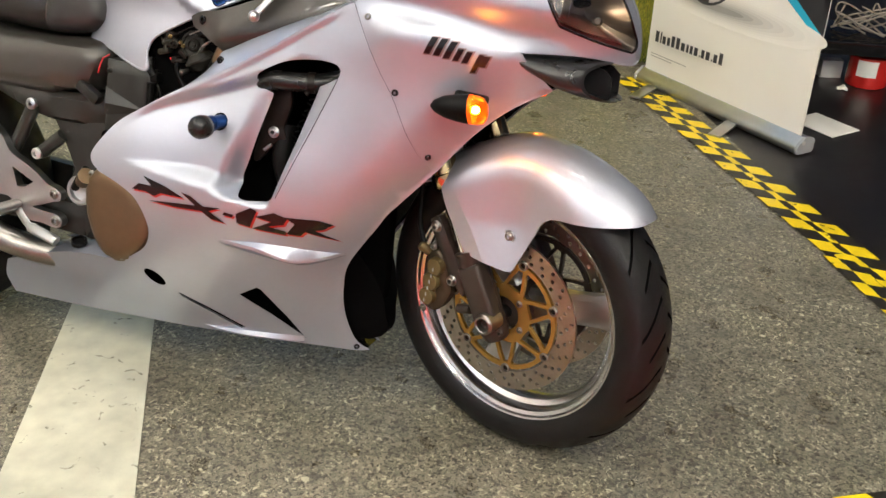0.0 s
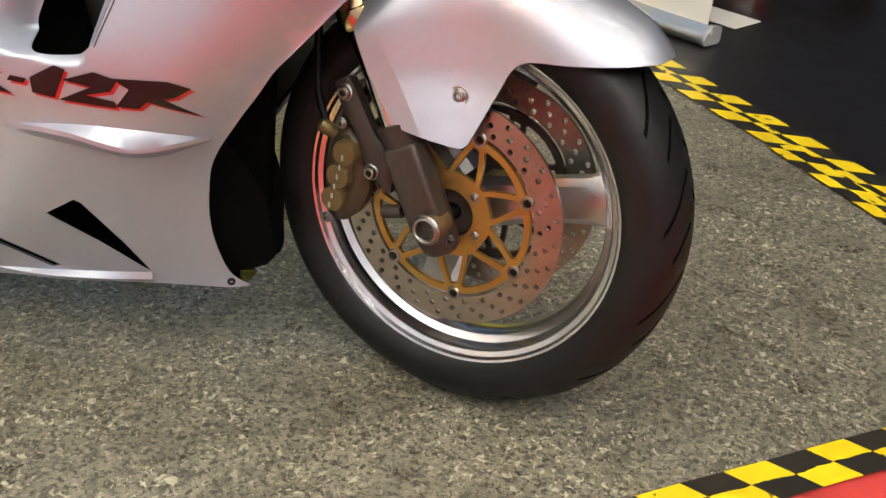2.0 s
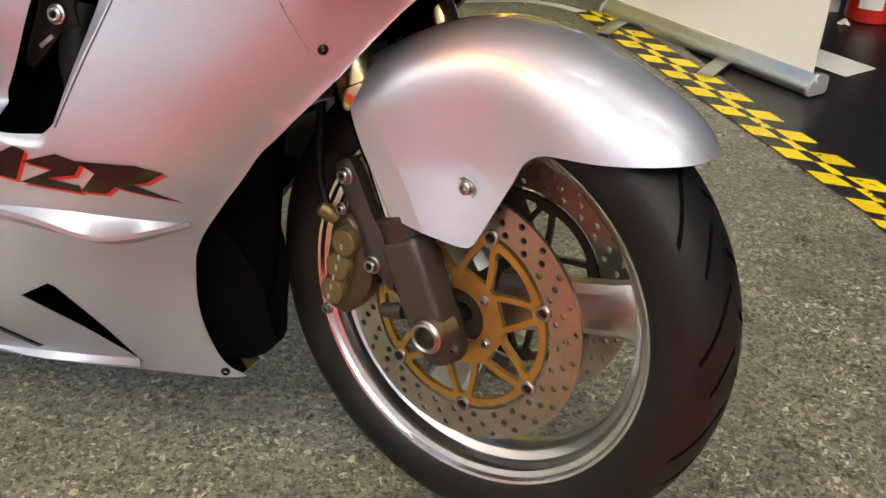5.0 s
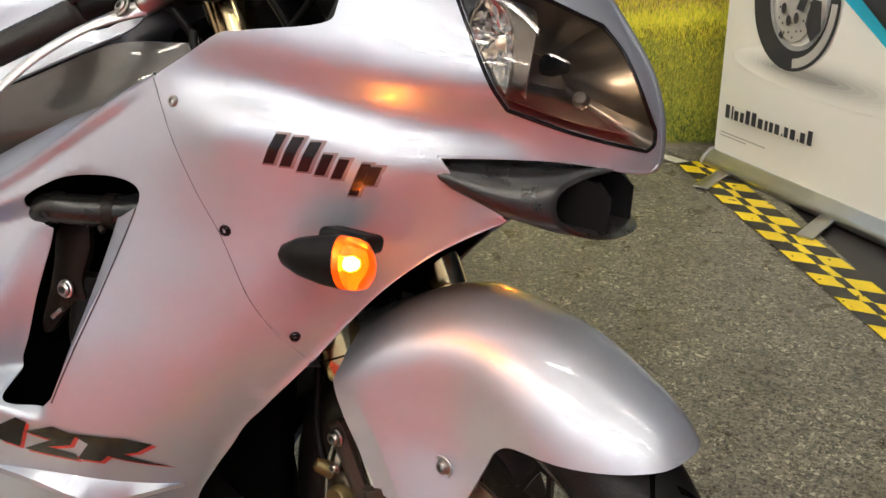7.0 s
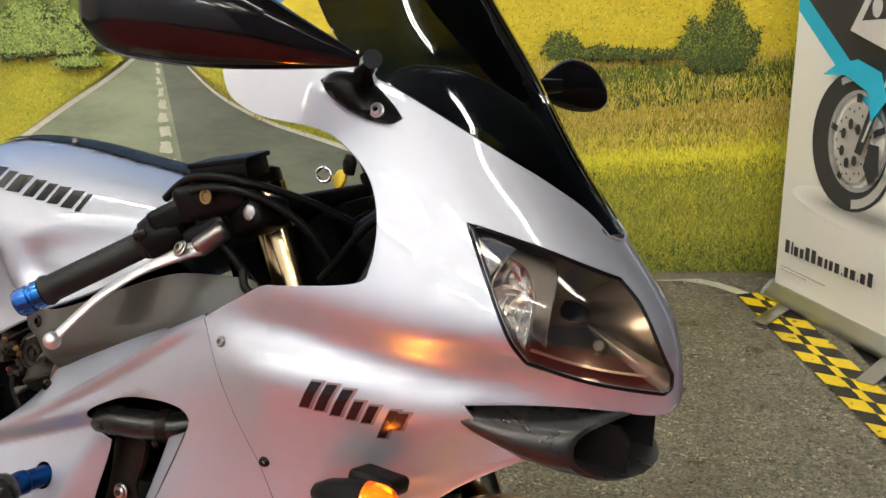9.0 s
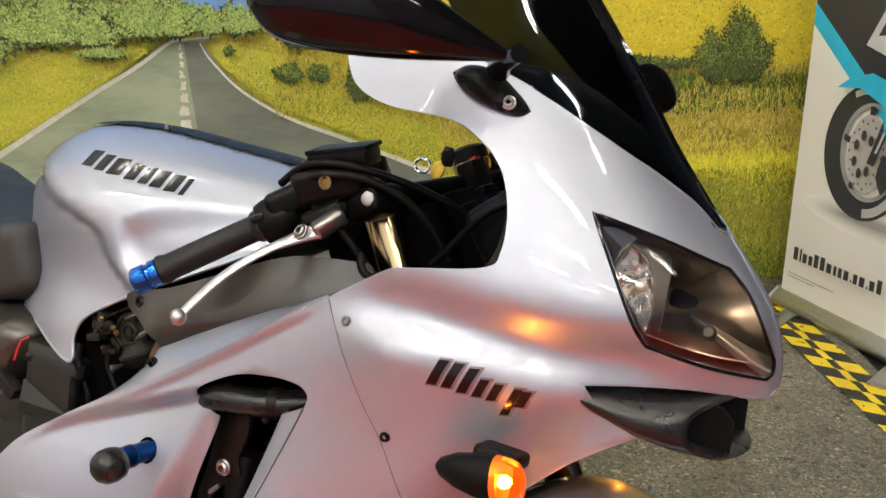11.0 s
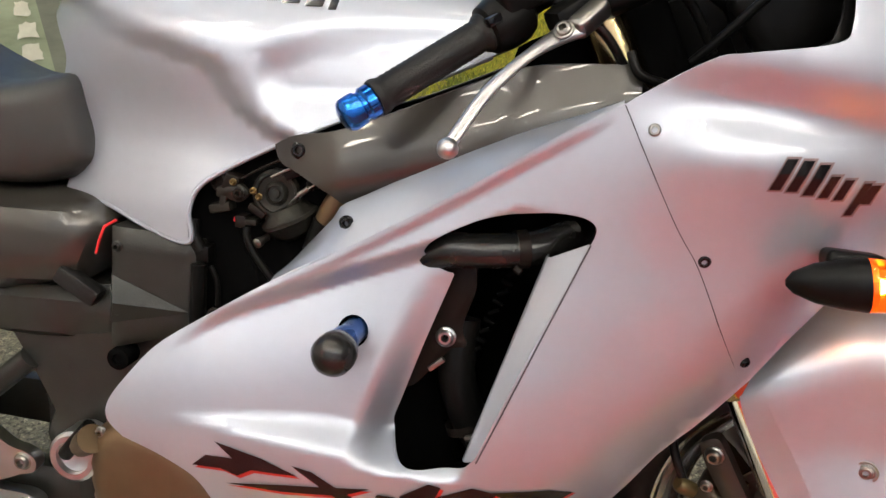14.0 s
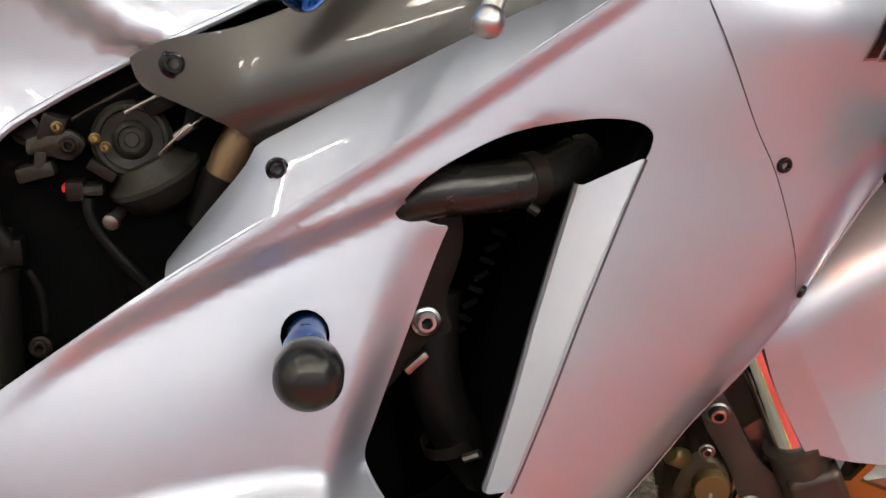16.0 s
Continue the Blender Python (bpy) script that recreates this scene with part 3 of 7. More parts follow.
tufts("grass", DARKGRASS, 5200, band(-1.15, 0.11, 0.14, 0.76), 0.017, 0.0010, 0.3, "dark gaps of the printed grass")
tufts("grass", DARKGRASS, 5200, lambda: ((s := 0.11 - 0.80 * rng.random() ** 1.5), 0.690 + s * 0.05 + rng.gauss(0, 0.016 + 0.022 * max(0.0, s + 0.5)))[0:2], 0.022, 0.0016, 0.3, "shaded printed grass")
tufts("grass", DARKGRASS, 3000, lambda: ((s := 0.11 - 0.62 * rng.random()), 0.655 + (s + 0.25) * 0.09 + rng.gauss(0, 0.010 + 0.016 * max(0.0, s + 0.5)))[0:2], 0.030, 0.0024, 0.25, "shaded printed grass")
tufts("grass", DARKGRASS, 1500, lambda: ((s := rng.uniform(-0.66, -0.30)), 0.715 + (s + 0.5) * 0.06 + rng.gauss(0, 0.010))[0:2], 0.026, 0.0020, 0.25, "shaded printed grass")
tufts("grass", LIMEGRASS, 2400, lambda: ((s := rng.uniform(-1.1, 0.11)), 0.455 + s * 0.03 + rng.gauss(0, 0.016))[0:2], 0.020, 0.0024, 0.3, "bright yellow-green printed grass")
tufts("grass", GOLDGRASS, 1500, band(-0.85, 0.11, 0.56, 0.70), 0.026, 0.0010, 0.25, "tall golden printed grass")
tufts("grass", OLIVEGRASS, 9000, band(-0.95, 0.11, 0.10, 0.38), 0.022, 0.0014, 0.4, "olive green printed grass")
tufts("grass", DARKGRASS, 3600, lambda: ((s := rng.uniform(-0.75, 0.11)), max(0.015, -0.16 - s * 0.42 if s < -0.36 else 0.02 - s * 0.05) + abs(rng.gauss(0, 0.055)))[0:2], 0.026, 0.0016, 0.6, "dark printed grass at the road side")
tufts("grass", LIMEGRASS, 3600, band(-1.0, 0.11, 0.10, 0.74), 0.010, 0.0011, 0.4, "sunlit tips of the printed grass")
tufts("grass", OLIVEGRASS, 1500, band(-0.70, 0.11, 0.03, 0.16), 0.020, 0.0012, 0.6, "olive green printed grass")


def left_verge():
    """A place on the bank left of the printed road."""
    s = rng.uniform(-3.4, -2.1)
    edge = 0.80 + (s + 2.15) * 0.62
    return s, rng.uniform(max(edge, 0.2), 0.87)


VERGEGRASS = blades("print_verge_grass", [(0.70, 0.62, 0.05), (0.46, 0.54, 0.045), (0.86, 0.74, 0.08), (0.60, 0.60, 0.05), (0.34, 0.44, 0.04), (0.78, 0.66, 0.06)])
tufts("grass", GOLDGRASS, 2600, left_verge, 0.010, 0.0017, 0.9, "golden printed verge grass")
tufts("grass", VERGEGRASS, 6500, left_verge, 0.009, 0.0016, 0.9, "bright printed verge grass")
tufts("grass", OLIVEGRASS, 1100, left_verge, 0.009, 0.0012, 0.9, "olive green printed verge grass")


def right_verge():
    """A place on the bank right of the printed road."""
    s = rng.uniform(-1.86, -0.85)
    edge = float(np.interp(s, (-1.9, -1.79, -1.64, -1.42, -1.0, -0.8), (0.82, 0.715, 0.625, 0.54, 0.37, 0.29)))
    return s, edge + 0.01 + abs(rng.gauss(0, 0.075))


tufts("grass", GOLDGRASS, 2600, right_verge, 0.011, 0.0014, 0.6, "golden printed verge grass")
tufts("grass", VERGEGRASS, 5200, right_verge, 0.009, 0.0015, 0.8, "bright printed verge grass")
tufts("grass", OLIVEGRASS, 1100, lambda: ((p := right_verge()), (p[0], p[1] * 0.5 + 0.5 * (p[1] - abs(rng.gauss(0, 0.03)))))[1], 0.009, 0.0013, 0.8, "green printed verge grass")
tufts("grass", DARKGRASS, 450, lambda: ((p := right_verge()), (p[0], p[1] * 0.94 + 0.012))[1], 0.009, 0.0011, 0.8, "dark printed verge grass")
tufts("grass", GRASSPRINT, 3600, band(-1.7, -0.9, 0.62, 0.88), 0.018, 0.0018, 0.5, "yellow-green printed grass")


COREGREEN = blades("print_core_leaves", [(0.012, 0.022, 0.006), (0.03, 0.05, 0.010), (0.05, 0.075, 0.015)])


def bush(cx, cz, rx, rz, n, leaf=0.009, core=COREGREEN, dark=LEAFPRINT, light=SUNLEAF, label="dark green printed bush"):
    """A printed bush: sprays of leaves fanning up from its foot, dark inside, sunlit at their tips."""
    sprays = []
    for _ in range(16):
        x = rng.uniform(-0.85, 0.85)
        h = (1 - 0.7 * abs(x) ** 1.6) * rng.uniform(0.65, 1.15)
        sprays.append((x, h, rng.uniform(0.10, 0.26)))

    def pick(lo, hi):
        x, h, r = rng.choice(sprays)
        u = rng.uniform(lo, hi)
        w = r * (0.5 + 0.9 * math.sin(math.pi * min(u, 1.0) ** 0.8))
        return cx + rx * (x * (0.55 + 0.45 * u) + rng.gauss(0, w * 0.55)), cz - rz + 2 * rz * (u * h + rng.gauss(0, 0.04))
    tufts("bush", core, n // 2, lambda: pick(0.0, 0.85), leaf * 1.7, leaf * 0.45, 1.6, label)
    tufts("bush", dark, n, lambda: pick(0.05, 1.0), leaf, leaf * 0.24, 1.3, label)
    tufts("bush", light, n // 8, lambda: pick(0.35, 1.05), leaf * 0.75, leaf * 0.18, 1.2, label)


for cx, cz, rx, rz, n in ((-0.18, 0.845, 0.16, 0.105, 4200), (-0.69, 0.835, 0.07, 0.045, 700), (-0.58, 0.805, 0.14, 0.022, 600), (-0.42, 0.795, 0.16, 0.018, 500), (-1.60, 0.905, 0.085, 0.055, 1700), (-1.65, 0.772, 0.055, 0.030, 600), (-1.55, 0.775, 0.04, 0.028, 400), (-1.41, 0.755, 0.065, 0.070, 1300), (-1.29, 0.735, 0.09, 0.055, 1100), (-1.24, 0.80, 0.05, 0.03, 400), (-0.98, 0.82, 0.18, 0.022, 600), (-1.83, 0.842, 0.02, 0.009, 120)):
    bush(cx, cz, rx, rz, n)
for cx, cz, rx, rz, n in ((-3.3, 1.05, 0.75, 0.26, 5200), (-2.75, 0.96, 0.32, 0.15, 4200), (-2.35, 0.95, 0.26, 0.085, 3000), (-2.05, 0.965, 0.20, 0.075, 2200), (-1.83, 0.945, 0.13, 0.045, 1200), (-2.23, 0.838, 0.09, 0.014, 420)):
    bush(cx, cz, rx, rz, n, 0.013, COREGREEN, WOODLEAF, WOODLEAF, "printed woodland leaves")

# pale socket strip on the end of the wall
strip = thing("socket_strip", "pale wall strip with power sockets at the wall end", "socket strip", Matrix.Translation(WALLO) @ Matrix.Rotation(radians(29), 4, "Z"))
PALE = mat("pale_plastic", (0.55, 0.52, 0.46), 0.5, vary=0.08)
v, f = block((0.10, 0.06, 1.9), pose(0.175, 0.02, 0.95), 0.006)
lift("board", v, f, PALE, strip)
for z in (0.52, 0.66, 0.80, 0.94):
    v, f = block((0.05, 0.012, 0.07), pose(0.165, -0.014, z), 0.004)
    sk = lift("socket", v, f, WALLPAINT, strip)
    v, f = block((0.012, 0.006, 0.016), pose(0.165, -0.021, z), 0.001)
    lift("slot", v, f, BLACK, sk)
v, f = tube([tuple(q) for q in spline([(0.13, -0.02, 0.98), (0.10, -0.05, 0.8), (0.105, -0.06, 0.6), (0.13, -0.03, 0.5)], n=6)], 0.004, 8)
tagged(lift("cable", v, f, PALE), "pale mains cable beside the socket strip", "cable").matrix_basis = strip.matrix_basis


# ---- hazard tape on the floor ----
def tape_mat(rows, skew, start):
    m = mat("hazard_tape", (0.80, 0.58, 0.01), 0.4, vary=0.12, scale=60)
    nt = m.node_tree
    p = nt.nodes["Principled BSDF"]
    base = p.inputs["Base Color"].links[0].from_socket
    tc = nt.nodes.new("ShaderNodeTexCoord")
    sp = nt.nodes.new("ShaderNodeSeparateXYZ")
    nt.links.new(tc.outputs["Object"], sp.inputs[0])

    def op(kind, a, b=None):
        n = nt.nodes.new("ShaderNodeMath")
        n.operation = kind
        for i, q in enumerate((a, b)):
            if q is None:
                continue
            if isinstance(q, (int, float)):
                n.inputs[i].default_value = q
            else:
                nt.links.new(q, n.inputs[i])
        return n.outputs[0]
    x, y = sp.outputs["X"], sp.outputs["Y"]
    wob = nt.nodes.new("ShaderNodeTexNoise")
    wob.inputs["Scale"].default_value, wob.inputs["Detail"].default_value = 24, 3
    nt.links.new(tc.outputs["Object"], wob.inputs["Vector"])
    y2 = op("ADD", y, op("MULTIPLY", op("SUBTRACT", wob.outputs["Fac"], 0.5), 0.016))
    row = op("ADD", op("GREATER_THAN", y2, rows[0]), op("GREATER_THAN", y2, rows[1]))
    col = op("FLOOR", op("DIVIDE", op("ADD", op("SUBTRACT", x, start), op("MULTIPLY", y, skew)), 0.070))
    par = op("ABSOLUTE", op("MODULO", op("ADD", row, op("ADD", col, 40.0)), 2.0))
    n = nt.nodes.new("ShaderNodeTexNoise")
    n.inputs["Scale"].default_value, n.inputs["Detail"].default_value = 35, 6
    nt.links.new(tc.outputs["Object"], n.inputs["Vector"])
    worn = op("MULTIPLY", op("GREATER_THAN", n.outputs["Fac"], 0.66), 0.8)
    fac = op("MAXIMUM", par, worn)
    mx = nt.nodes.new("ShaderNodeMix")
    mx.data_type = "RGBA"
    mx.inputs["B"].default_value = (0.018, 0.016, 0.012, 1)
    nt.links.new(base, mx.inputs["A"])
    nt.links.new(fac, mx.inputs["Factor"])
    nt.links.new(mx.outputs["Result"], p.inputs["Base Color"])
    return m


TAPE = tape_mat((0.053, 0.075), -0.65, 0.02)
TAPE2 = tape_mat((0.034, 0.5), -0.65, 0.0)
TAPE3 = tape_mat((0.034, 0.5), 0.65, 0.0)


def tape(a, b, width, z, label, material):
    a, b = Vector((*a, 0)), Vector((*b, 0))
    d = (b - a).normalized()
    m = Matrix(((d.x, -d.y, 0, a.x), (d.y, d.x, 0, a.y), (0, 0, 1, 0), (0, 0, 0, 1)))
    n = 60
    L = (b - a).length
    v, f = [], []
    for i in range(n + 1):
        for y in (0, width / 2, width):
            w = 0.0006 * math.sin(i * 1.7 + y * 60)
            v.append((L * i / n, y + w, z + 0.0004 * math.sin(i * 2.3)))
        if i:
            s = 3 * i
            f += [(s - 3, s, s + 1, s - 2), (s - 2, s + 1, s + 2, s - 1)]
    e = [(i * 3 + k) for k in (0, 2) for i in range(n + 1)]
    ob = lift("hazard_tape", v, f, material, kind="structure")
    ob.matrix_basis = m
    return tagged(ob, label, "tape")


tape((-0.217, 2.358), (1.03, 0.452), 0.131, 0.0045, "worn yellow and black chequered floor tape", TAPE)
tape((0.604, 1.077), (1.00, 0.391), 0.070, 0.0062, "second strip of yellow and black chequered floor tape", TAPE2)
tape(tuple((corner + NEAR * 0.1)[:2]), tuple((corner - NEAR * 4.0)[:2]), 0.068, 0.0078, "yellow and black chequered tape along the red carpet", TAPE3)


# ---- retractable banner ----
B0 = Vector((-0.07, 2.36, 0))
BD = (Vector((0.50, 1.87, 0)) - B0).normalized()
BN = Vector((BD.y, -BD.x, 0))  # towards the aisle
BM = Matrix(((BD.x, -BN.x, 0, B0.x), (BD.y, -BN.y, 0, B0.y), (0, 0, 1, 0), (0, 0, 0, 1)))
banner = thing("roll_up_banner", "white roll-up banner with a motorcycle picture on an aluminium base", "banner", BM)
BWHITE = mat("banner_vinyl", (0.86, 0.84, 0.765), 0.4, vary=0.02, scale=2)
BTEXT = mat("banner_ink", (0.03, 0.03, 0.035), 0.4)
BBLUE = mat("banner_blue", (0.02, 0.42, 0.60), 0.4)
BGREY = mat("banner_grey", (0.30, 0.30, 0.30), 0.4, vary=0.2, scale=20)
BSHADE = mat("banner_shade", (0.45, 0.43, 0.39), 0.4, vary=0.05)
BPALE = mat("banner_pale", (0.55, 0.54, 0.50), 0.4)
v, f = block((0.82, 0.004, 1.98), pose(0.365, 0.004, 0.036 + 0.99), 0.001)
panel_ob = lift("graphic_panel", v, f, BWHITE, banner, "white printed vinyl")
base = [(0.052, 0.008), (0.052, 0.040), (0.044, 0.050), (0.026, 0.056), (0.006, 0.056), (-0.006, 0.044), (-0.018, 0.036), (-0.026, 0.022), (-0.026, 0.010), (-0.020, 0.0), (0.044, 0.0)]
n = len(base)
v = [(-0.05, y - 0.01, z) for y, z in base] + [(0.79, y - 0.01, z) for y, z in base]
f = [(i, (i + 1) % n, (i + 1) % n + n, i + n) for i in range(n)] + [tuple(range(n)), tuple(range(2 * n - 1, n - 1, -1))]
lift("base", v, f, ALLOY, banner, "brushed aluminium cassette")
for x in (-0.056, 0.796):
    v = [(x - 0.006, y * 1.06 - 0.01, z * 1.05) for y, z in base] + [(x + 0.006, y * 1.06 - 0.01, z * 1.05) for y, z in base]
    cap = lift("end_cap", v, f, mat("grey_cap", (0.33, 0.33, 0.33), 0.4), banner, "grey plastic end cap")
    v2, f2 = spun([(0.008, 0), (0.007, 0.003), (0.0, 0.003)], (x + (0.006 if x > 0 else -0.006), -0.01, 0.04), (1 if x > 0 else -1, 0, 0), 16)
    lift("screw", v2, f2, BSHADE, cap)
for x in (0.06, 0.50):
    v, f = block((0.05, 0.30, 0.008), pose(x, -0.05, 0.010, 0, 0, 24), 0.003)
    lift("foot", v, f, ALLOY, banner, "flat aluminium foot")
blayer = [0.0]


def bprint(name, pts, material, label="", holes=()):
    blayer[0] -= 0.0005
    v2, f = flat_mesh(pts, list(holes), [])
    return lift(name, [(a, 0.0015 + blayer[0], b) for a, b in v2], f, material, panel_ob, label, smooth=False)


def ring(cx, cz, rx, rz, n=40):
    return [(cx + rx * math.cos(2 * math.pi * i / n), cz + rz * math.sin(2 * math.pi * i / n)) for i in range(n)]


bprint("dark_field", [(-0.045, 1.02), (-0.045, 0.985), (0.18, 0.80), (0.775, 0.385), (0.775, 2.0), (-0.045, 2.0)], BTEXT, "black printed field")
bprint("stripe", [(-0.045, 0.935), (-0.045, 1.0), (0.18, 0.815), (0.775, 0.40), (0.775, 0.375), (0.16, 0.765)], BBLUE, "blue printed stripe")
for k in range(9):
    u = k / 8
    shade = mat("banner_shade_soft", tuple(c * (0.97 - 0.62 * u**1.6) for c in (0.86, 0.84, 0.765)), 0.4, vary=0.02)
    bprint("shadow", ring(0.40 - 0.10 * u, 0.382, 0.40 - 0.27 * u, 0.062 - 0.050 * u), shade)
bprint("tyre", ring(0.235, 0.585, 0.165, 0.205), BTEXT, "printed motorcycle tyre", [ring(0.250, 0.59, 0.113, 0.148)])
bprint("tyre_shine", [(0.235 + r * 0.155 * math.cos(a), 0.585 + r * 0.195 * math.sin(a)) for a, r in [(-1.45 + 1.5 * k / 10, 1.0) for k in range(11)] + [(0.05 - 1.5 * k / 10, 0.86) for k in range(11)]], BSHADE)
bprint("tyre_shine", [(0.235 + r * 0.155 * math.cos(a), 0.585 + r * 0.195 * math.sin(a)) for a, r in [(1.45 + 0.6 * k / 6, 1.0) for k in range(7)] + [(2.05 - 0.6 * k / 6, 0.90) for k in range(7)]], BPALE)
bprint("rim", ring(0.250, 0.59, 0.113, 0.148), BGREY, "", [ring(0.252, 0.59, 0.100, 0.134)])
for k in range(5):
    a = 2 * math.pi * k / 5 + 0.4
    c, s = math.cos(a), math.sin(a)
    bprint("spoke", [(0.25 - 0.012 * s, 0.59 + 0.012 * c), (0.25 + 0.106 * c - 0.009 * s, 0.59 + 0.138 * s + 0.009 * c), (0.25 + 0.106 * c + 0.009 * s, 0.59 + 0.138 * s - 0.009 * c), (0.25 + 0.012 * s, 0.59 - 0.012 * c)], BTEXT)
bprint("brake", ring(0.243, 0.585, 0.072, 0.118), BSHADE, "printed brake disc")
for k in range(22):
    a = 2 * math.pi * k / 22
    bprint("hole", ring(0.243 + 0.062 * math.cos(a) * (1 if k % 2 else 0.88), 0.585 + 0.104 * math.sin(a) * (1 if k % 2 else 0.88), 0.0032, 0.0042, 8), BTEXT)
for k in range(7):
    a = 2 * math.pi * k / 7
    bprint("hole", ring(0.243 + 0.034 * math.cos(a), 0.585 + 0.058 * math.sin(a), 0.010, 0.016, 12), BTEXT)
bprint("caliper", [(0.315, 0.60), (0.35, 0.60), (0.36, 0.52), (0.33, 0.485), (0.30, 0.53)], BTEXT)
bprint("fork", [(0.262, 0.565), (0.288, 0.560), (0.42, 0.95), (0.38, 0.97)], BTEXT)
bprint("fork_shine", [(0.285, 0.60), (0.293, 0.60), (0.402, 0.92), (0.394, 0.922)], BPALE)
bprint("fender", [(0.11, 0.765), (0.16, 0.80), (0.24, 0.825), (0.33, 0.80), (0.36, 0.73), (0.31, 0.66), (0.29, 0.74), (0.20, 0.775)], BBLUE, "blue printed mudguard")
bprint("fairing", [(0.20, 0.90), (0.30, 1.10), (0.42, 1.22), (0.60, 1.2), (0.70, 0.95), (0.62, 0.80), (0.44, 0.74), (0.34, 0.86)], BPALE, "pale printed fairing")
bprint("lamp", [(0.24, 0.93), (0.30, 1.06), (0.40, 1.08), (0.38, 0.95)], BTEXT)
bprint("lamp_spot", ring(0.29, 0.97, 0.018, 0.028, 16), BPALE)
bprint("lamp_spot", ring(0.35, 1.02, 0.018, 0.028, 16), BPALE)
bprint("belly", [(0.50, 0.62), (0.56, 0.74), (0.70, 0.80), (0.775, 0.62), (0.775, 0.47), (0.62, 0.56)], BTEXT)
# the web address is a brand: a row of plain bars of its size
x = 0.024
for w, tall in ((0.020, 1), (0.008, 1), (0.019, 0), (0.017, 0), (0.019, 1), (0.020, 1), (0.021, 0), (0.013, 0), (0.016, 0), (0.020, 0), (0.006, -1), (0.017, 0), (0.021, 0), (0.006, -1), (0.020, 0), (0.019, 1)):
    z0 = 0.188 + (x - 0.024) * 0.03
    hi = z0 + (0.043 if tall > 0 else 0.031 if tall == 0 else 0.008)
    bprint("ink_bar", [(x, z0), (x + w * 0.95, z0), (x + w * 0.95, hi), (x, hi)], BTEXT)
    x += w * 1.24 + 0.0036
for z, w in ((0.140, 0.20), (0.130, 0.12)):
    bprint("small_print", [(0.020, z), (0.020 + w, z), (0.020 + w, z + 0.004), (0.020, z + 0.004)], BSHADE)

# ---- behind the banner ----
v, f = block((0.20, 0.15, 0.004), pose(0.605, 2.16, 0.0, 0, 0, -40), 0.001)
tagged(lift("paper_sheet", v, f, BWHITE), "white paper sheet lying on the dark floor", "paper")
RED = mat("red_enamel", (0.55, 0.02, 0.015), 0.25, coat=0.5)
drum = thing("red_container", "round red container with a white label under the black shelf", "container", pose(0.765, 2.755, 0.0))
v, f = spun([(0.0, 0), (0.078, 0), (0.083, 0.004), (0.084, 0.012), (0.083, 0.11), (0.085, 0.118), (0.083, 0.126), (0.075, 0.128), (0, 0.128)], (0, 0, -0.006), (0, 0, 1), 36)
lift("body", v, f, RED, drum)
v, f = [], []
for i in range(9):
    a = radians(-125 + 55 * i / 8)
    v += [(0.0848 * math.cos(a), 0.0848 * math.sin(a), 0.045), (0.0848 * math.cos(a), 0.0848 * math.sin(a), 0.112)]
    if i:
        f.append((2 * i - 2, 2 * i, 2 * i + 1, 2 * i - 1))
lift("label", v, f, BWHITE, drum, "white label")
v, f = block((0.09, 0.05, 0.075), pose(0.62, 2.80, 0.0315, 0, 0, 20), 0.003)
tagged(lift("box", v, f, BWHITE), "small white carton on the dark floor", "box")
v, f = [], []
for i in range(7):
    for k in range(7):
        v.append(((i - 3) * 0.007, (k - 3) * 0.007, 0.004 + 0.022 * math.exp(-((i - 3) ** 2 + (k - 3) ** 2) / 6) * (0.5 + 0.5 * math.sin(i * 2.3 + k * 1.7))))
        if i and k:
            f.append((7 * i - 7 + k - 1, 7 * i - 7 + k, 7 * i + k, 7 * i + k - 1))
scrap = tagged(lift("paper_scrap", v, f, BWHITE, smooth=False), "crumpled white paper scrap on the dark floor", "paper")
scrap.matrix_basis = pose(0.675, 2.64, -0.008)
table = thing("counter", "low black shelf unit with loose cables on it", "counter", pose(0.86, 2.83, 0, 0, 0, 8))
v, f = block((0.75, 0.34, 0.055), pose(0, 0, 0.165), 0.004)
lift("top", v, f, GLOSSBLACK, table)
for x in (-0.352, 0.352):
    v, f = block((0.04, 0.30, 0.144), pose(x, 0.015, 0.066), 0.004)
    lift("leg", v, f, BLACK, table)
WIRE = mat("wire_sheath", (0.35, 0.30, 0.24), 0.5)
for k in range(5):
    p = [(-0.30 + rng.uniform(0, 0.30), -0.13 + rng.uniform(0, 0.22), 0.25 + 0.052 * math.sin(i * 2.1 + k)) for i in range(6)]
    v, f = tube([tuple(q) for q in spline(p, n=6)], 0.004, 6)
    w = lift("cable", v, f, WIRE)
    w.matrix_basis = table.matrix_basis
    tagged(w, "thin pale cable lying on the counter", "cable")

# ---- the motorcycle: leaning on its stand, bars turned to its right ----
# bike space: x ahead, y to its left, z up in the lean; the front axle is over x = 0
bike = thing("motorcycle", "pearl silver sports motorcycle with full fairing, leaning on its stand", "motorcycle", pose(0, 0, 0, -12.5, 0, 0))

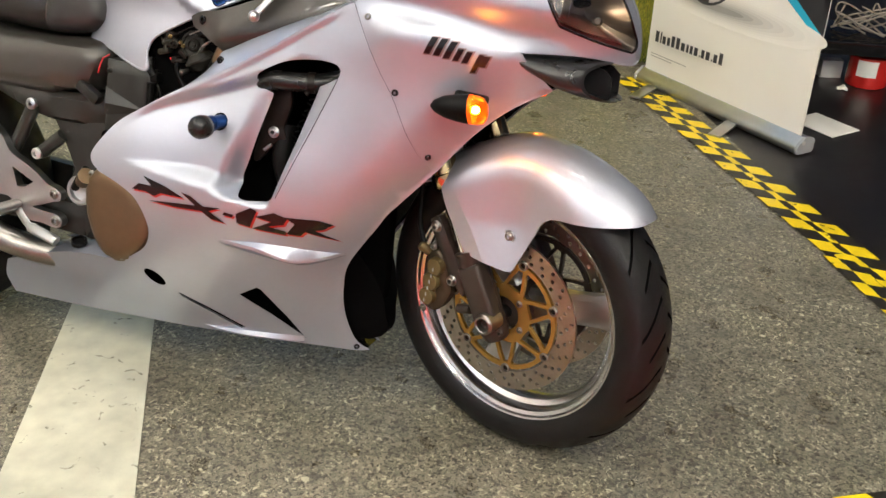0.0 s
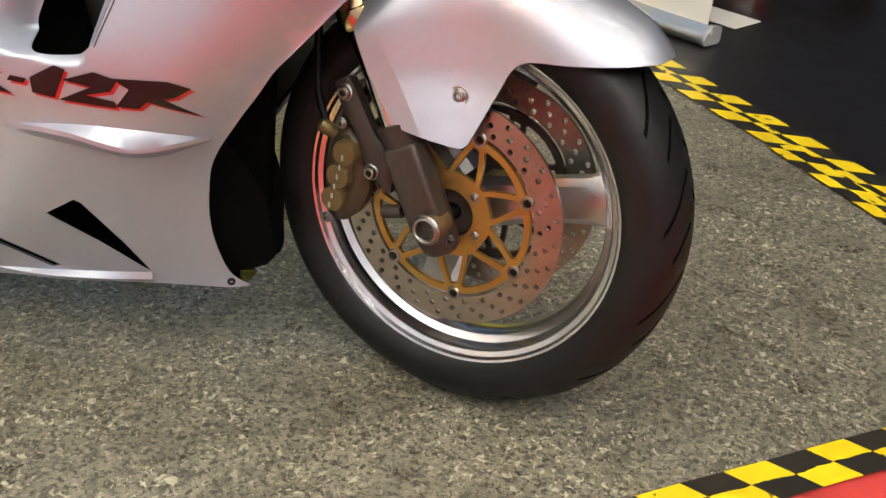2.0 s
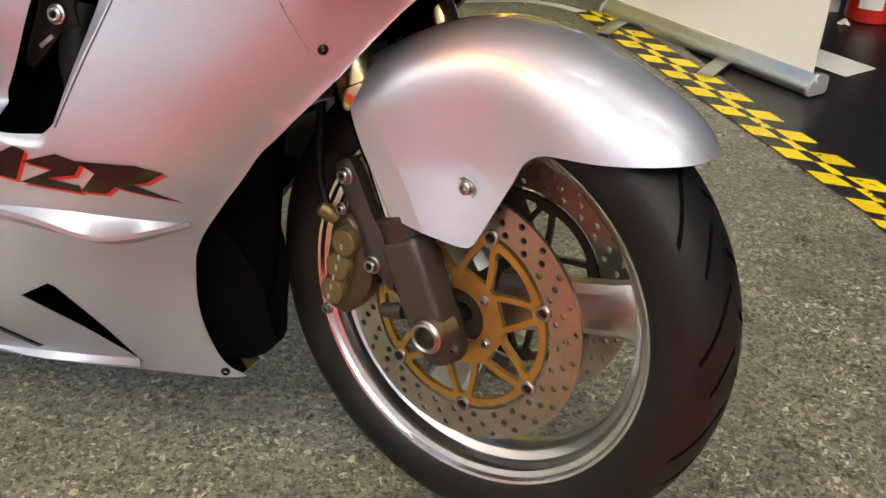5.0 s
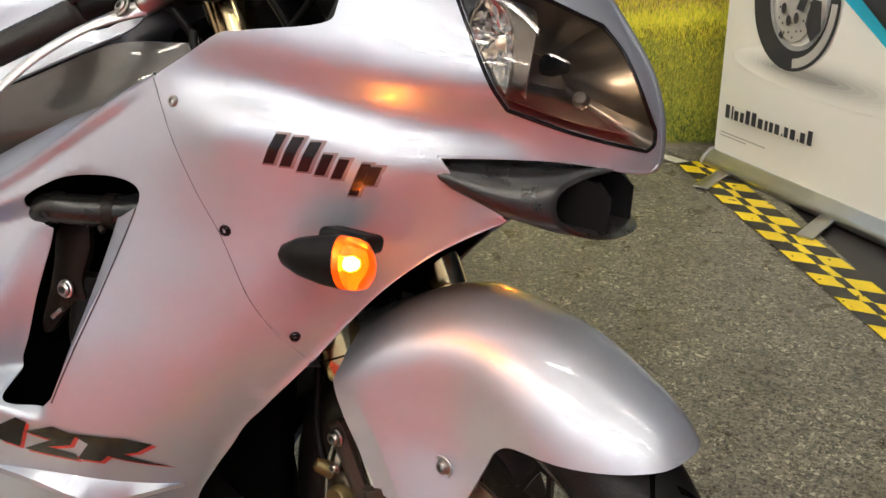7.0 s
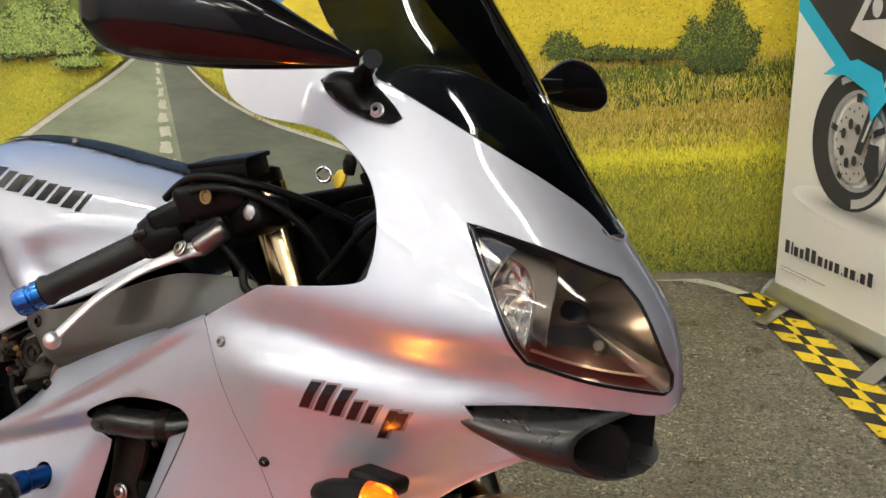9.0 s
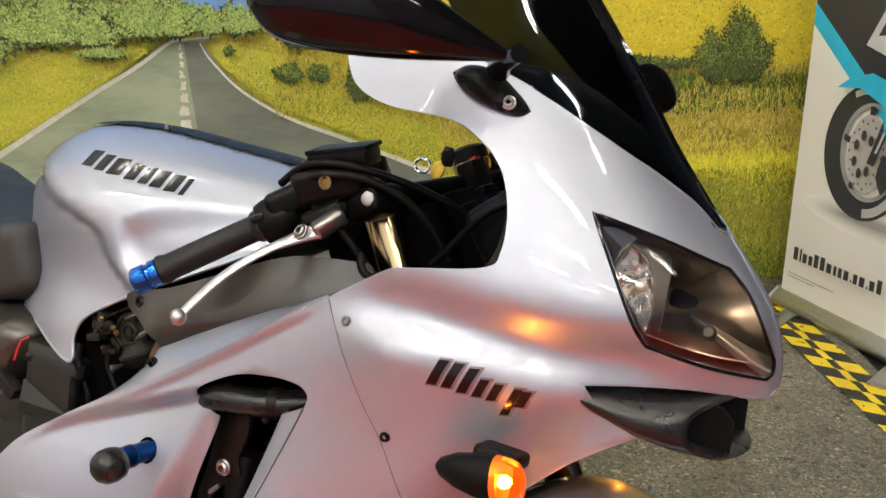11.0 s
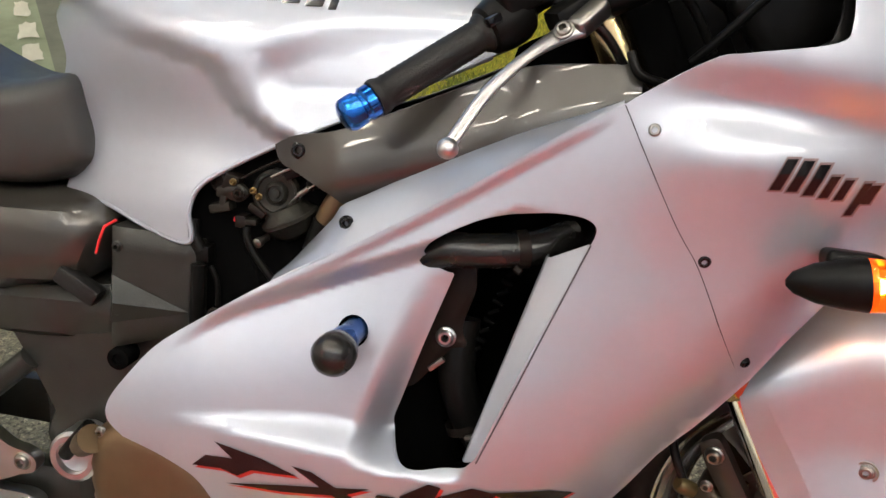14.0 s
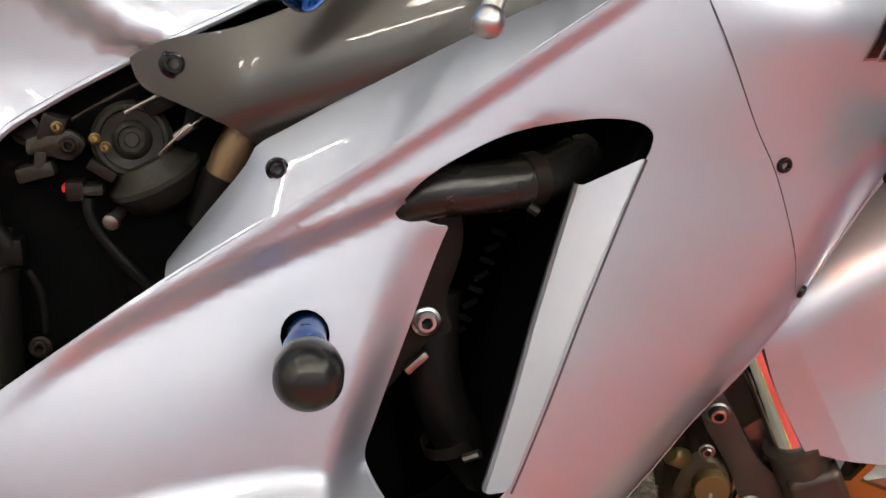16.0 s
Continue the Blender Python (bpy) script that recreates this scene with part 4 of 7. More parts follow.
# fairing half widths: stations along x, waterlines along z
STATIONS = (-1.05, -0.85, -0.65, -0.45, -0.22)
WATERS = (0.08, 0.15, 0.22, 0.30, 0.38, 0.46, 0.54, 0.62, 0.70, 0.78, 0.86, 0.94, 1.02, 1.10, 1.18, 1.26)
WIDTHS = (
    (0.05, 0.08, 0.115, 0.15, 0.18, 0.20, 0.20, 0.18, 0.15, 0.14, 0.14, 0.14, 0.14, 0.12, 0.10, 0.08),
    (0.05, 0.095, 0.145, 0.19, 0.22, 0.24, 0.235, 0.205, 0.17, 0.15, 0.14, 0.14, 0.14, 0.12, 0.10, 0.08),
    (0.05, 0.10, 0.155, 0.205, 0.24, 0.255, 0.25, 0.225, 0.19, 0.165, 0.15, 0.15, 0.15, 0.13, 0.11, 0.08),
    (0.03, 0.075, 0.12, 0.168, 0.215, 0.243, 0.245, 0.232, 0.218, 0.205, 0.19, 0.185, 0.175, 0.155, 0.125, 0.09),
    (0.01, 0.02, 0.05, 0.085, 0.13, 0.168, 0.192, 0.205, 0.213, 0.227, 0.228, 0.214, 0.195, 0.17, 0.135, 0.10),
)
NOSE_Z = (0.40, 0.50, 0.60, 0.70, 0.78, 0.82, 0.87, 0.915, 0.97, 1.03, 1.11, 1.18, 1.26)
NOSE_X = (-0.02, 0.02, 0.07, 0.125, 0.145, 0.144, 0.128, 0.097, 0.052, 0.005, -0.048, -0.10, -0.16)


def nose(z):
    return float(glide(NOSE_Z, NOSE_X, z))


def half(x, z):
    """Half width of the fairing's skin at x, z."""
    w = [float(glide(WATERS, col, z)) for col in WIDTHS]
    b = float(glide(STATIONS, w, min(x, -0.22)))
    if x > -0.22:
        r = min((x + 0.22) / (nose(z) + 0.22), 1.0)
        k = ease(0.78, 0.86, z)
        p, q = 1.5 + 0.2 * k, 0.80 - 0.212 * k
        b *= (1 - r**p) ** q if r < 0.9985 else 0.0
    return b


# the free edge of the fairing round the front wheel
LOW_EDGE = [(-0.298, 0.146), (-0.320, 0.160), (-0.333, 0.192), (-0.340, 0.245), (-0.335, 0.301), (-0.322, 0.347), (-0.289, 0.399), (-0.264, 0.434), (-0.242, 0.467), (-0.222, 0.489), (-0.203, 0.510), (-0.184, 0.531), (-0.163, 0.555)]
NOSE_EDGE = [(-0.163, 0.555), (-0.126, 0.603), (-0.091, 0.644), (-0.052, 0.679), (-0.018, 0.702), (0.018, 0.722)]


def curl(x, z):
    """How far the skin turns in towards its free edge."""
    if x < -0.45 or z > 0.83:
        return 0.0
    best = 1.0
    e = LOW_EDGE + NOSE_EDGE[1:]
    for (ax, az), (bx, bz) in zip(e[:-1], e[1:]):
        dx, dz = bx - ax, bz - az
        t = min(max(((x - ax) * dx + (z - az) * dz) / (dx * dx + dz * dz), 0.0), 1.0)
        best = min(best, math.hypot(ax + dx * t - x, az + dz * t - z))
    return 0.037 * max(0.0, 1 - best / 0.085) ** 1.7


LIP_X = (-0.745, -0.70, -0.632, -0.537, -0.455, -0.354, -0.303)
LIP_Z = (0.574, 0.604, 0.645, 0.696, 0.744, 0.807, 0.837)


def side_skin(x, z):
    """The side fairing: dished behind the vent, with a ledge under the dish."""
    w = half(x, z)
    w -= curl(x, z) * min(w / 0.16, 1.0)
    ledge = float(glide((-0.80, -0.71, -0.60, -0.50, -0.42), (0.512, 0.507, 0.492, 0.480, 0.470), x))
    ridge = float(glide((-0.72, -0.654, -0.562, -0.485, -0.40), (0.595, 0.622, 0.657, 0.686, 0.725), x))
    front = -0.323 - (0.719 - z) * 0.425
    deepen = ease(-0.745, -0.55, x)
    dish = deepen * ease(ledge - 0.005, ledge + 0.006 + 0.024 * deepen, z) * (1 - ease(ridge - 0.014, ridge + 0.010, z)) * (1 - ease(front - 0.055, front - 0.008, x))
    w -= 0.024 * dish
    # the rear edge of the vent rolls in towards the engine
    edge = float(glide((0.44, 0.494, 0.525, 0.592, 0.660, 0.70), (-0.500, -0.511, -0.503, -0.480, -0.455, -0.440), z))
    deep = float(glide((0.44, 0.494, 0.592, 0.660, 0.70), (0.20, 0.190, 0.195, 0.197, 0.205), z))
    roll = (1 - ease(-0.004, 0.036, edge - x)) * ease(ledge - 0.012, ledge + 0.014, z) * (1 - ease(0.652, 0.676, z)) * (1 - ease(-0.462, -0.424, x))
    w += (min(deep, w) - w) * roll
    # the upper crease stands proud as a lip
    if -0.80 < x < -0.29 and z > 0.55:
        below = (float(glide(LIP_X, LIP_Z, x)) - z) * 0.86
        w += 0.0055 * (1 - ease(0.002, 0.015, below)) * ease(-0.76, -0.66, x) * (1 - ease(-0.36, -0.30, x))
    return w


def front_skin(x, z):
    """The nose fairing, with a soft shoulder from the bars to the duct."""
    w = half(x, z)
    w -= curl(x, z) * min(w / 0.16, 1.0)
    line = float(glide((-0.31, -0.195, -0.112, -0.05, 0.02, 0.14), (0.830, 0.826, 0.815, 0.806, 0.80, 0.79), x))
    fade = (1 - ease(0.0, 0.08, x)) * ease(-0.31, -0.20, x)
    w += fade * (0.006 * math.exp(-((z - line + 0.032) / 0.028) ** 2) - 0.019 * math.exp(-((z - line - 0.014) / 0.028) ** 2))
    return max(w, 0.0)


def skin_points(outer, holes, step):
    """Inner points, closer together where the nose turns in."""
    o = np.array(outer)
    hs = [np.array(h) for h in holes]
    pts = []
    for i, z in enumerate(np.arange(o[:, 1].min(), o[:, 1].max(), step)):
        xn = nose(z)
        xs = list(np.arange(o[:, 0].min() + step * 0.5 * (i % 2), -0.22, step)) + [-0.22 + (xn + 0.22) * math.sin(a) ** 1.18 for a in np.linspace(0.1, math.pi / 2 - 0.03, 34)]
        for x in xs:
            if inside(o, x, z) and gap_to(o, x, z) > step * 0.3 and all(not inside(h, x, z) and gap_to(h, x, z) > step * 0.3 for h in hs):
                pts.append((x, z))
    return pts


def shell(outer, holes, skin, side=-1, thick=0.003, step=0.011, bead=0.0, lift_by=0.0, points=None):
    """A thin moulded panel lying on a skin; bead: radius of its rolled edge."""
    v2, f = flat_mesh(outer, holes, skin_points(outer, holes, step) if points is None else points)
    n = len(v2)
    front = [(x, side * (skin(x, z) + lift_by), z) for x, z in v2]
    back = [(x, side * max(skin(x, z) + lift_by - thick, 0.0), z) for x, z in v2]
    faces = [tuple(t) for t in f] + [tuple(i + n for i in t[::-1]) for t in f]
    loops = [list(outer)] + [list(h) for h in holes]
    s = 0
    for lp in loops:
        m = len(lp)
        faces += [(s + i, s + (i + 1) % m, s + (i + 1) % m + n, s + i + n) for i in range(m)]
        s += m
    body = (front + back, faces)
    if bead:
        rims = [loop_tube([(q[0], side * (skin(q[0], q[1]) + lift_by - bead * 0.8), q[1]) for q in lp], bead) for lp in loops]
        body = joined(body, *rims)
    return body


# outlines in side view (x, z)
CREASE = [(-0.303, 0.837), (-0.354, 0.807), (-0.455, 0.744), (-0.537, 0.696), (-0.632, 0.645), (-0.70, 0.604), (-0.745, 0.574), (-0.772, 0.545), (-0.795, 0.514), (-0.797, 0.494), (-0.780, 0.478)]
SIDE = runs(
    CREASE,
    [(-0.780, 0.478), (-0.735, 0.462), (-0.696, 0.437), (-0.676, 0.388), (-0.690, 0.345), (-0.730, 0.312), (-0.783, 0.287)],
    [(-0.783, 0.287), (-0.90, 0.272), (-1.02, 0.236), (-1.13, 0.195)],
    [(-1.13, 0.195), (-1.155, 0.150), (-1.15, 0.105)],
    [(-1.15, 0.105), (-0.99, 0.109), (-0.789, 0.125), (-0.62, 0.139), (-0.545, 0.138), (-0.417, 0.146), (-0.33, 0.142), (-0.298, 0.146)],
    LOW_EDGE,
    [(-0.163, 0.555), (-0.195, 0.622), (-0.225, 0.690), (-0.252, 0.735), (-0.303, 0.837)],
)
VENT = runs(
    [(-0.483, 0.685), (-0.474, 0.698), (-0.450, 0.713), (-0.414, 0.728), (-0.368, 0.735), (-0.340, 0.7345), (-0.325, 0.7305), (-0.3178, 0.7225), (-0.3190, 0.7125)],
    [(-0.3190, 0.7125), (-0.334, 0.680), (-0.355, 0.634), (-0.388, 0.560), (-0.417, 0.490)],
    [(-0.417, 0.490), (-0.433, 0.476), (-0.460, 0.471), (-0.488, 0.473), (-0.506, 0.486), (-0.511, 0.502), (-0.503, 0.527), (-0.480, 0.592), (-0.453, 0.663)],
    [(-0.453, 0.663), (-0.461, 0.6645), (-0.476, 0.672), (-0.483, 0.685)],
)
DART = [np.array(q) for q in ((-0.527, 0.258), (-0.505, 0.272), (-0.485, 0.284), (-0.477, 0.279), (-0.442, 0.217), (-0.417, 0.162), (-0.430, 0.171), (-0.474, 0.214))]
SLIT = [np.array(q) for q in ((-0.656, 0.237), (-0.605, 0.211), (-0.541, 0.167), (-0.551, 0.163), (-0.607, 0.201), (-0.652, 0.229))]
PORT = [np.array((-0.699 + 0.023 * math.cos(a) + 0.004 * math.sin(a), 0.266 + 0.018 * math.sin(a) - 0.009 * math.cos(a))) for a in np.linspace(0, 2 * math.pi, 18, endpoint=False)]
KNOBHOLE = [np.array((-0.549 + 0.017 * math.cos(a), 0.600 + 0.017 * math.sin(a))) for a in np.linspace(0, 2 * math.pi, 18, endpoint=False)]

for side in (-1, 1):
    holes = [VENT, DART, SLIT, PORT, KNOBHOLE]
    pts = [p for p in skin_points(SIDE, holes, 0.011) if not (-0.75 < p[0] < -0.40 and 0.44 < p[1] < 0.74)]
    pts += [p for p in grid_points(SIDE, holes, 0.0055) if -0.75 < p[0] < -0.40 and 0.44 < p[1] < 0.74]
    so = np.array(SIDE)
    for x in np.arange(-0.74, -0.31, 0.006):
        z0 = float(glide(LIP_X, LIP_Z, x))
        pts += [p for p in ((x, z0 - d) for d in (0.004, 0.008, 0.012, 0.016, 0.020)) if inside(so, *p) and gap_to(so, *p) > 0.0015]
    v, f = shell(SIDE, holes, side_skin, side, bead=0.0013, points=pts)
    fairing = lift("side_fairing", v, f, PAINT, bike, "pearl silver side fairing panel with a T-shaped vent")
    polish(fairing, side_skin, side)
    # the bevelled front wall of the vent, turned inwards
    v, f = [], []
    m = 24
    for i in range(m + 1):
        t = i / m
        a = np.array((-0.3235, 0.7065)) + t * np.array((-0.0945, -0.2205))
        b = np.array((-0.3600, 0.6880)) + t * np.array((-0.0690, -0.2080))
        w0, w1 = side_skin(a[0], a[1]) - 0.001, side_skin(a[0], a[1]) - 0.016 + 0.004 * t
        for x, w, z in ((a[0], w0, a[1]), (a[0] - 0.0008, w0 - 0.001, a[1]), (a[0] - 0.0016, w0 - 0.0016, a[1]), *[(a[0] - 0.0016 + (b[0] - a[0] + 0.0016) * k, w0 - 0.0016 + (w1 - w0 + 0.0016) * k, a[1] + (b[1] - a[1]) * k) for k in (0.33, 0.66, 1.0)], (b[0] - 0.0025, w1 - 0.002, b[1]), (b[0] - 0.004, w1 - 0.006, b[1]), (b[0] - 0.002, w1 - 0.014, b[1])):
            v.append((x, side * w, z))
        if i:
            f += [(9 * i - 9 + k, 9 * i - 8 + k, 9 * i + 1 + k, 9 * i + k) for k in range(8)]
    lift("vent_bevel", v, f, PAINT, fairing, "pearl silver bevel of the vent", angle=12)
    v, f = tube([(-0.3228 - 0.0945 * t, side * (side_skin(-0.3228 - 0.0945 * t, 0.7065 - 0.2205 * t) + 0.0002), 0.7065 - 0.2205 * t) for t in np.linspace(0, 1, 25)], 0.0009, 6)
    lift("seam", v, f, SEAMDARK, fairing)
    # flange over the crease, sloping in to the frame
    up = spline([(-0.303, 0.8375), (-0.354, 0.818), (-0.457, 0.776), (-0.545, 0.732), (-0.572, 0.718), (-0.583, 0.702), (-0.632, 0.648)], n=8)
    lo = spline(CREASE[:5], n=12)

    def along(c, t):
        k = np.concatenate(([0], np.cumsum(np.linalg.norm(np.diff(c, axis=0), axis=1))))
        return np.array([np.interp(t * k[-1], k, [q[i] for q in c]) for i in (0, 1)])
    v, f = [], []
    m = 60
    for i in range(m + 1):
        a, b = along(lo, i / m), along(up, i / m)
        wide = ease(0, 0.3, i / m + 0.06)
        for k in range(7):
            s = k / 6
            x, z = a[0] + (b[0] - a[0]) * s, a[1] + (b[1] - a[1]) * s
            v.append((x, side * (side_skin(a[0], a[1]) + 0.001 - (0.036 * wide + 0.004) * s), z + 0.003 * math.sin(math.pi * s)))
        if i:
            for k in range(6):
                f.append((7 * i - 7 + k, 7 * i - 6 + k, 7 * i + 1 + k, 7 * i + k))
    lift("flange", v, f, PAINT, fairing, "pearl silver upper flange")
    # winglet
    top = [(-0.530, 0.391), (-0.42, 0.394), (-0.306, 0.383)]
    pts = [(-0.530, 0.388, 0.0), (-0.41, 0.391, 0.012), (-0.309, 0.382, 0.010), (-0.37, 0.357, 0.004), (-0.45, 0.366, 0.0)]
    crest = spline([(-0.532, 0.383, 0.001), (-0.46, 0.378, 0.014), (-0.385, 0.362, 0.024), (-0.318, 0.374, 0.006)], n=7)
    upper = spline([(-0.532, 0.387, 0.0), (-0.45, 0.392, 0.0), (-0.38, 0.388, 0.0), (-0.318, 0.376, 0.0)], n=7)
    lower = spline([(-0.532, 0.379, 0.0), (-0.46, 0.364, 0.0), (-0.385, 0.350, 0.0), (-0.318, 0.372, 0.0)], n=7)
    v, f = [], []
    for i in range(len(crest)):
        for q in (upper[i], crest[i] + np.array((0, 0.006, -0.002)), crest[i], lower[i]):
            v.append((q[0], side * (side_skin(q[0], q[1]) + q[2]), q[1]))
        if i:
            f += [(4 * i - 4 + k, 4 * i - 3 + k, 4 * i + 1 + k, 4 * i + k) for k in range(3)]
    lift("winglet", v, f, PAINT, fairing, "sharp-edged pearl silver winglet")
    # bright strake along the belly
    crest = spline([(-0.640, 0.150, 0.000), (-0.545, 0.149, 0.012), (-0.420, 0.153, 0.006)], n=10)
    v, f = [], []
    for i, q in enumerate(crest):
        t = i / (len(crest) - 1)
        hi, lo = q[1] + 0.012 * t + 0.002, q[1] - 0.006
        v += [(q[0], side * (half(q[0], hi) - 0.001), hi), (q[0], side * (half(q[0], q[1]) + q[2]), q[1]), (q[0], side * (half(q[0], lo) - 0.001), lo)]
        if i:
            f += [(3 * i - 3 + k, 3 * i - 2 + k, 3 * i + 1 + k, 3 * i + k) for k in range(2)]
    lift("strake", v, f, PAINT, fairing)
    # black sheet behind the openings, standing in for the shade inside
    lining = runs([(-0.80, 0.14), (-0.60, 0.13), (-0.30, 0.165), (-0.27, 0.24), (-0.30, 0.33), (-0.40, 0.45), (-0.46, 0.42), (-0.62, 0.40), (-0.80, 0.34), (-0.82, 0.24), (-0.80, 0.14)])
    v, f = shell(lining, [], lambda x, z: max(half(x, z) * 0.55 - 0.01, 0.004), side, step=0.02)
    lift("lining", v, f, VOID, fairing, "matt black sheet in place of the shade behind the openings")

# black inner duct in front of the radiator
v, f = [], []
pa = spline([(x - 0.002, z) for x, z in LOW_EDGE[::-1]], n=4)
for i, q in enumerate(pa):
    w0 = max(side_skin(q[0], q[1]) - 0.002, 0.01)
    bow = -0.06 * math.sin(math.pi * i / (len(pa) - 1))
    for k in range(9):
        s = k / 8
        v.append((q[0] - 0.004 + bow * math.sin(s * math.pi / 2), -w0 * (1 - s) + 0.0, q[1]))
    if i:
        f += [(9 * i - 9 + k, 9 * i - 8 + k, 9 * i + 1 + k, 9 * i + k) for k in range(8)]
m = len(v)
v += [(x, -y, z) for x, y, z in v]
f += [tuple(i + m for i in q) for q in f]
lift("inner_duct", v, f, GLOSSBLACK, bike, "black moulded inner duct behind the wheel")

# nose fairing, both halves
LAMP_EDGE = runs(
    [(-0.042, 0.961), (0.022, 0.940), (0.084, 0.913)],
    [(0.084, 0.913), (0.106, 0.888), (0.124, 0.857), (0.139, 0.818)],
    [(0.139, 0.818), (0.139, 0.804), (0.134, 0.797)],
    [(0.134, 0.797), (0.085, 0.811), (0.026, 0.832)],
    [(0.026, 0.832), (0.012, 0.860), (-0.009, 0.900), (-0.042, 0.961)],
)
centre = [(nose(z) - 0.0004, z) for z in np.linspace(0.945, 0.790, 14)]
FRONT = runs(
    [(-0.301, 0.836), (-0.232, 0.877), (-0.20, 0.884), (-0.127, 0.895), (-0.114, 0.914), (-0.116, 0.953), (-0.130, 0.993), (-0.155, 1.021), (-0.193, 1.042), (-0.268, 1.050), (-0.314, 1.068), (-0.335, 1.098)],
    [(-0.335, 1.098), (-0.290, 1.118), (-0.225, 1.115), (-0.160, 1.096), (-0.130, 1.083), (-0.080, 1.054), (-0.029, 1.022), (0.001, 1.003), (0.036, 0.977), (0.062, 0.951)],
    [(0.062, 0.951), (nose(0.945) - 0.0004, 0.945)],
) + [np.array(q) for q in centre] + runs(
    [(0.143, 0.783), (0.130, 0.776), (0.066, 0.787), (-0.030, 0.786)],
    [(-0.030, 0.786), (-0.012, 0.759), (0.018, 0.722)],
    NOSE_EDGE[::-1],
    [(-0.163, 0.556), (-0.193, 0.622), (-0.223, 0.690), (-0.250, 0.735), (-0.301, 0.836)],
)
for side in (-1, 1):
    v, f = shell(FRONT, [LAMP_EDGE], front_skin, side, bead=0.0022, step=0.010)
    cowl = lift("nose_fairing", v, f, PAINT, bike, "pearl silver nose fairing with headlamp opening")
    polish(cowl, front_skin, side, nose)
    # seam to the side panel
    seam = spline([(-0.302, 0.836), (-0.251, 0.735), (-0.224, 0.690), (-0.194, 0.622), (-0.163, 0.556)], n=10)
    v, f = tube([(x, side * (max(front_skin(x, z), side_skin(x, z)) - 0.0004), z) for x, z in seam], 0.0008, 6)
    lift("seam", v, f, SEAMDARK, cowl)
    # headlamp: bowl, chrome inner, clear cover and rubber edge
    v, f = shell(LAMP_EDGE, [], front_skin, side, thick=0.002, lift_by=-0.002, step=0.008)
    lamp = lift("headlamp", v, f, LENS, bike, "large clear headlamp cover with dark inside")
    lamp.visible_shadow = False
    bowl, bf = [], []
    loop = [np.array(q) for q in LAMP_EDGE]
    mid = sum(loop) / len(loop)
    for k in range(7):
        s = k / 6
        for q in loop:
            p = mid + (q - mid) * (1 - 0.75 * s**1.4)
            bowl.append((p[0] - 0.045 * s, side * max(front_skin(q[0], q[1]) * (1 - 0.55 * s) - 0.004, 0.003), p[1]))
    n = len(loop)
    for k in range(6):
        bf += [(k * n + i, k * n + (i + 1) % n, (k + 1) * n + (i + 1) % n, (k + 1) * n + i) for i in range(n)]
    bf.append(tuple(6 * n + i for i in range(n)))
    lift("reflector", bowl, bf, REFLECTOR, lamp, "smoky mirror bowl")
    chip = runs([(-0.030, 0.944), (0.022, 0.925), (0.032, 0.880), (0.030, 0.842)], [(0.030, 0.842), (0.006, 0.876), (-0.030, 0.944)])
    v, f = shell(chip, [], front_skin, side, thick=0.004, lift_by=-0.040, step=0.008)
    lift("inner_trim", v, f, REFLECTOR, lamp, "smoky inner trim")
    oval = spline([(-0.006, 0.932), (0.011, 0.921), (0.023, 0.897), (0.026, 0.865), (0.022, 0.845), (0.011, 0.864), (-0.006, 0.890), (-0.013, 0.908), (-0.006, 0.932)], n=3)[:-1]
    oc = sum(oval) / len(oval)
    m2 = len(oval)
    v, f = [], []
    for k, (s, depth) in enumerate(((1.0, 0.008), (0.80, 0.019), (0.52, 0.027), (0.26, 0.031))):
        for i, q in enumerate(oval):
            p = oc + (q - oc) * s
            v.append((p[0] + 0.002, side * (front_skin(*p) - depth - 0.003 * ((i + k) % 2)), p[1]))
        if k:
            f += [(k * m2 - m2 + i, k * m2 - m2 + (i + 1) % m2, k * m2 + (i + 1) % m2, k * m2 + i) for i in range(m2)]
    f.append(tuple(3 * m2 + i for i in range(m2)))
    lift("side_reflector", v, f, CHROME, lamp, "faceted chrome side reflector", smooth=False)
    v, f = loop_tube([(q[0] + 0.002, side * (front_skin(*q) - 0.008), q[1]) for q in oval], 0.0016, 8)
    lift("reflector_rim", v, f, REFLECTOR, lamp)
    v, f = spun([(0.004, 0), (0.0055, 0.006), (0.0045, 0.013), (0, 0.016)], (oc[0], side * (front_skin(*oc) - 0.030), oc[1]), (0.4, side, 0), 14)
    lift("side_bulb", v, f, WARMMIRROR, lamp)
    v, f = [], []
    for x, z, d in ((-0.034, 0.948, 0.006), (-0.022, 0.948, 0.006), (-0.002, 0.939, 0.010), (-0.012, 0.926, 0.014), (-0.016, 0.913, 0.008)):
        v.append((x + 0.002, side * (front_skin(x, z) - d), z))
    lift("facet", v, [(0, 1, 2), (0, 2, 3), (0, 3, 4)], CHROME, lamp, smooth=False)
    # small glow added to brighten the bowl, and a dark cap that hides it
    v, f = spun([(0.003, 0), (0.0045, 0.003), (0.004, 0.008), (0, 0.010)], (0.070, side * 0.050, 0.838), (0.8, side * 0.6, 0.2), 14)
    lift("streak_glow", v, f, STREAKGLOW, lamp, "small glow added for the warm streak in the headlamp")
    v, f = spun([(0.0085, 0.0), (0.0080, 0.004), (0.0055, 0.007), (0, 0.008)], (0.0735, side * 0.0565, 0.8425), (0.05, side, 0.45), 18)
    lift("glow_cap", v, f, FORKBROWN, lamp, "dark cap added to hide the small glow")
    v, f = [], []
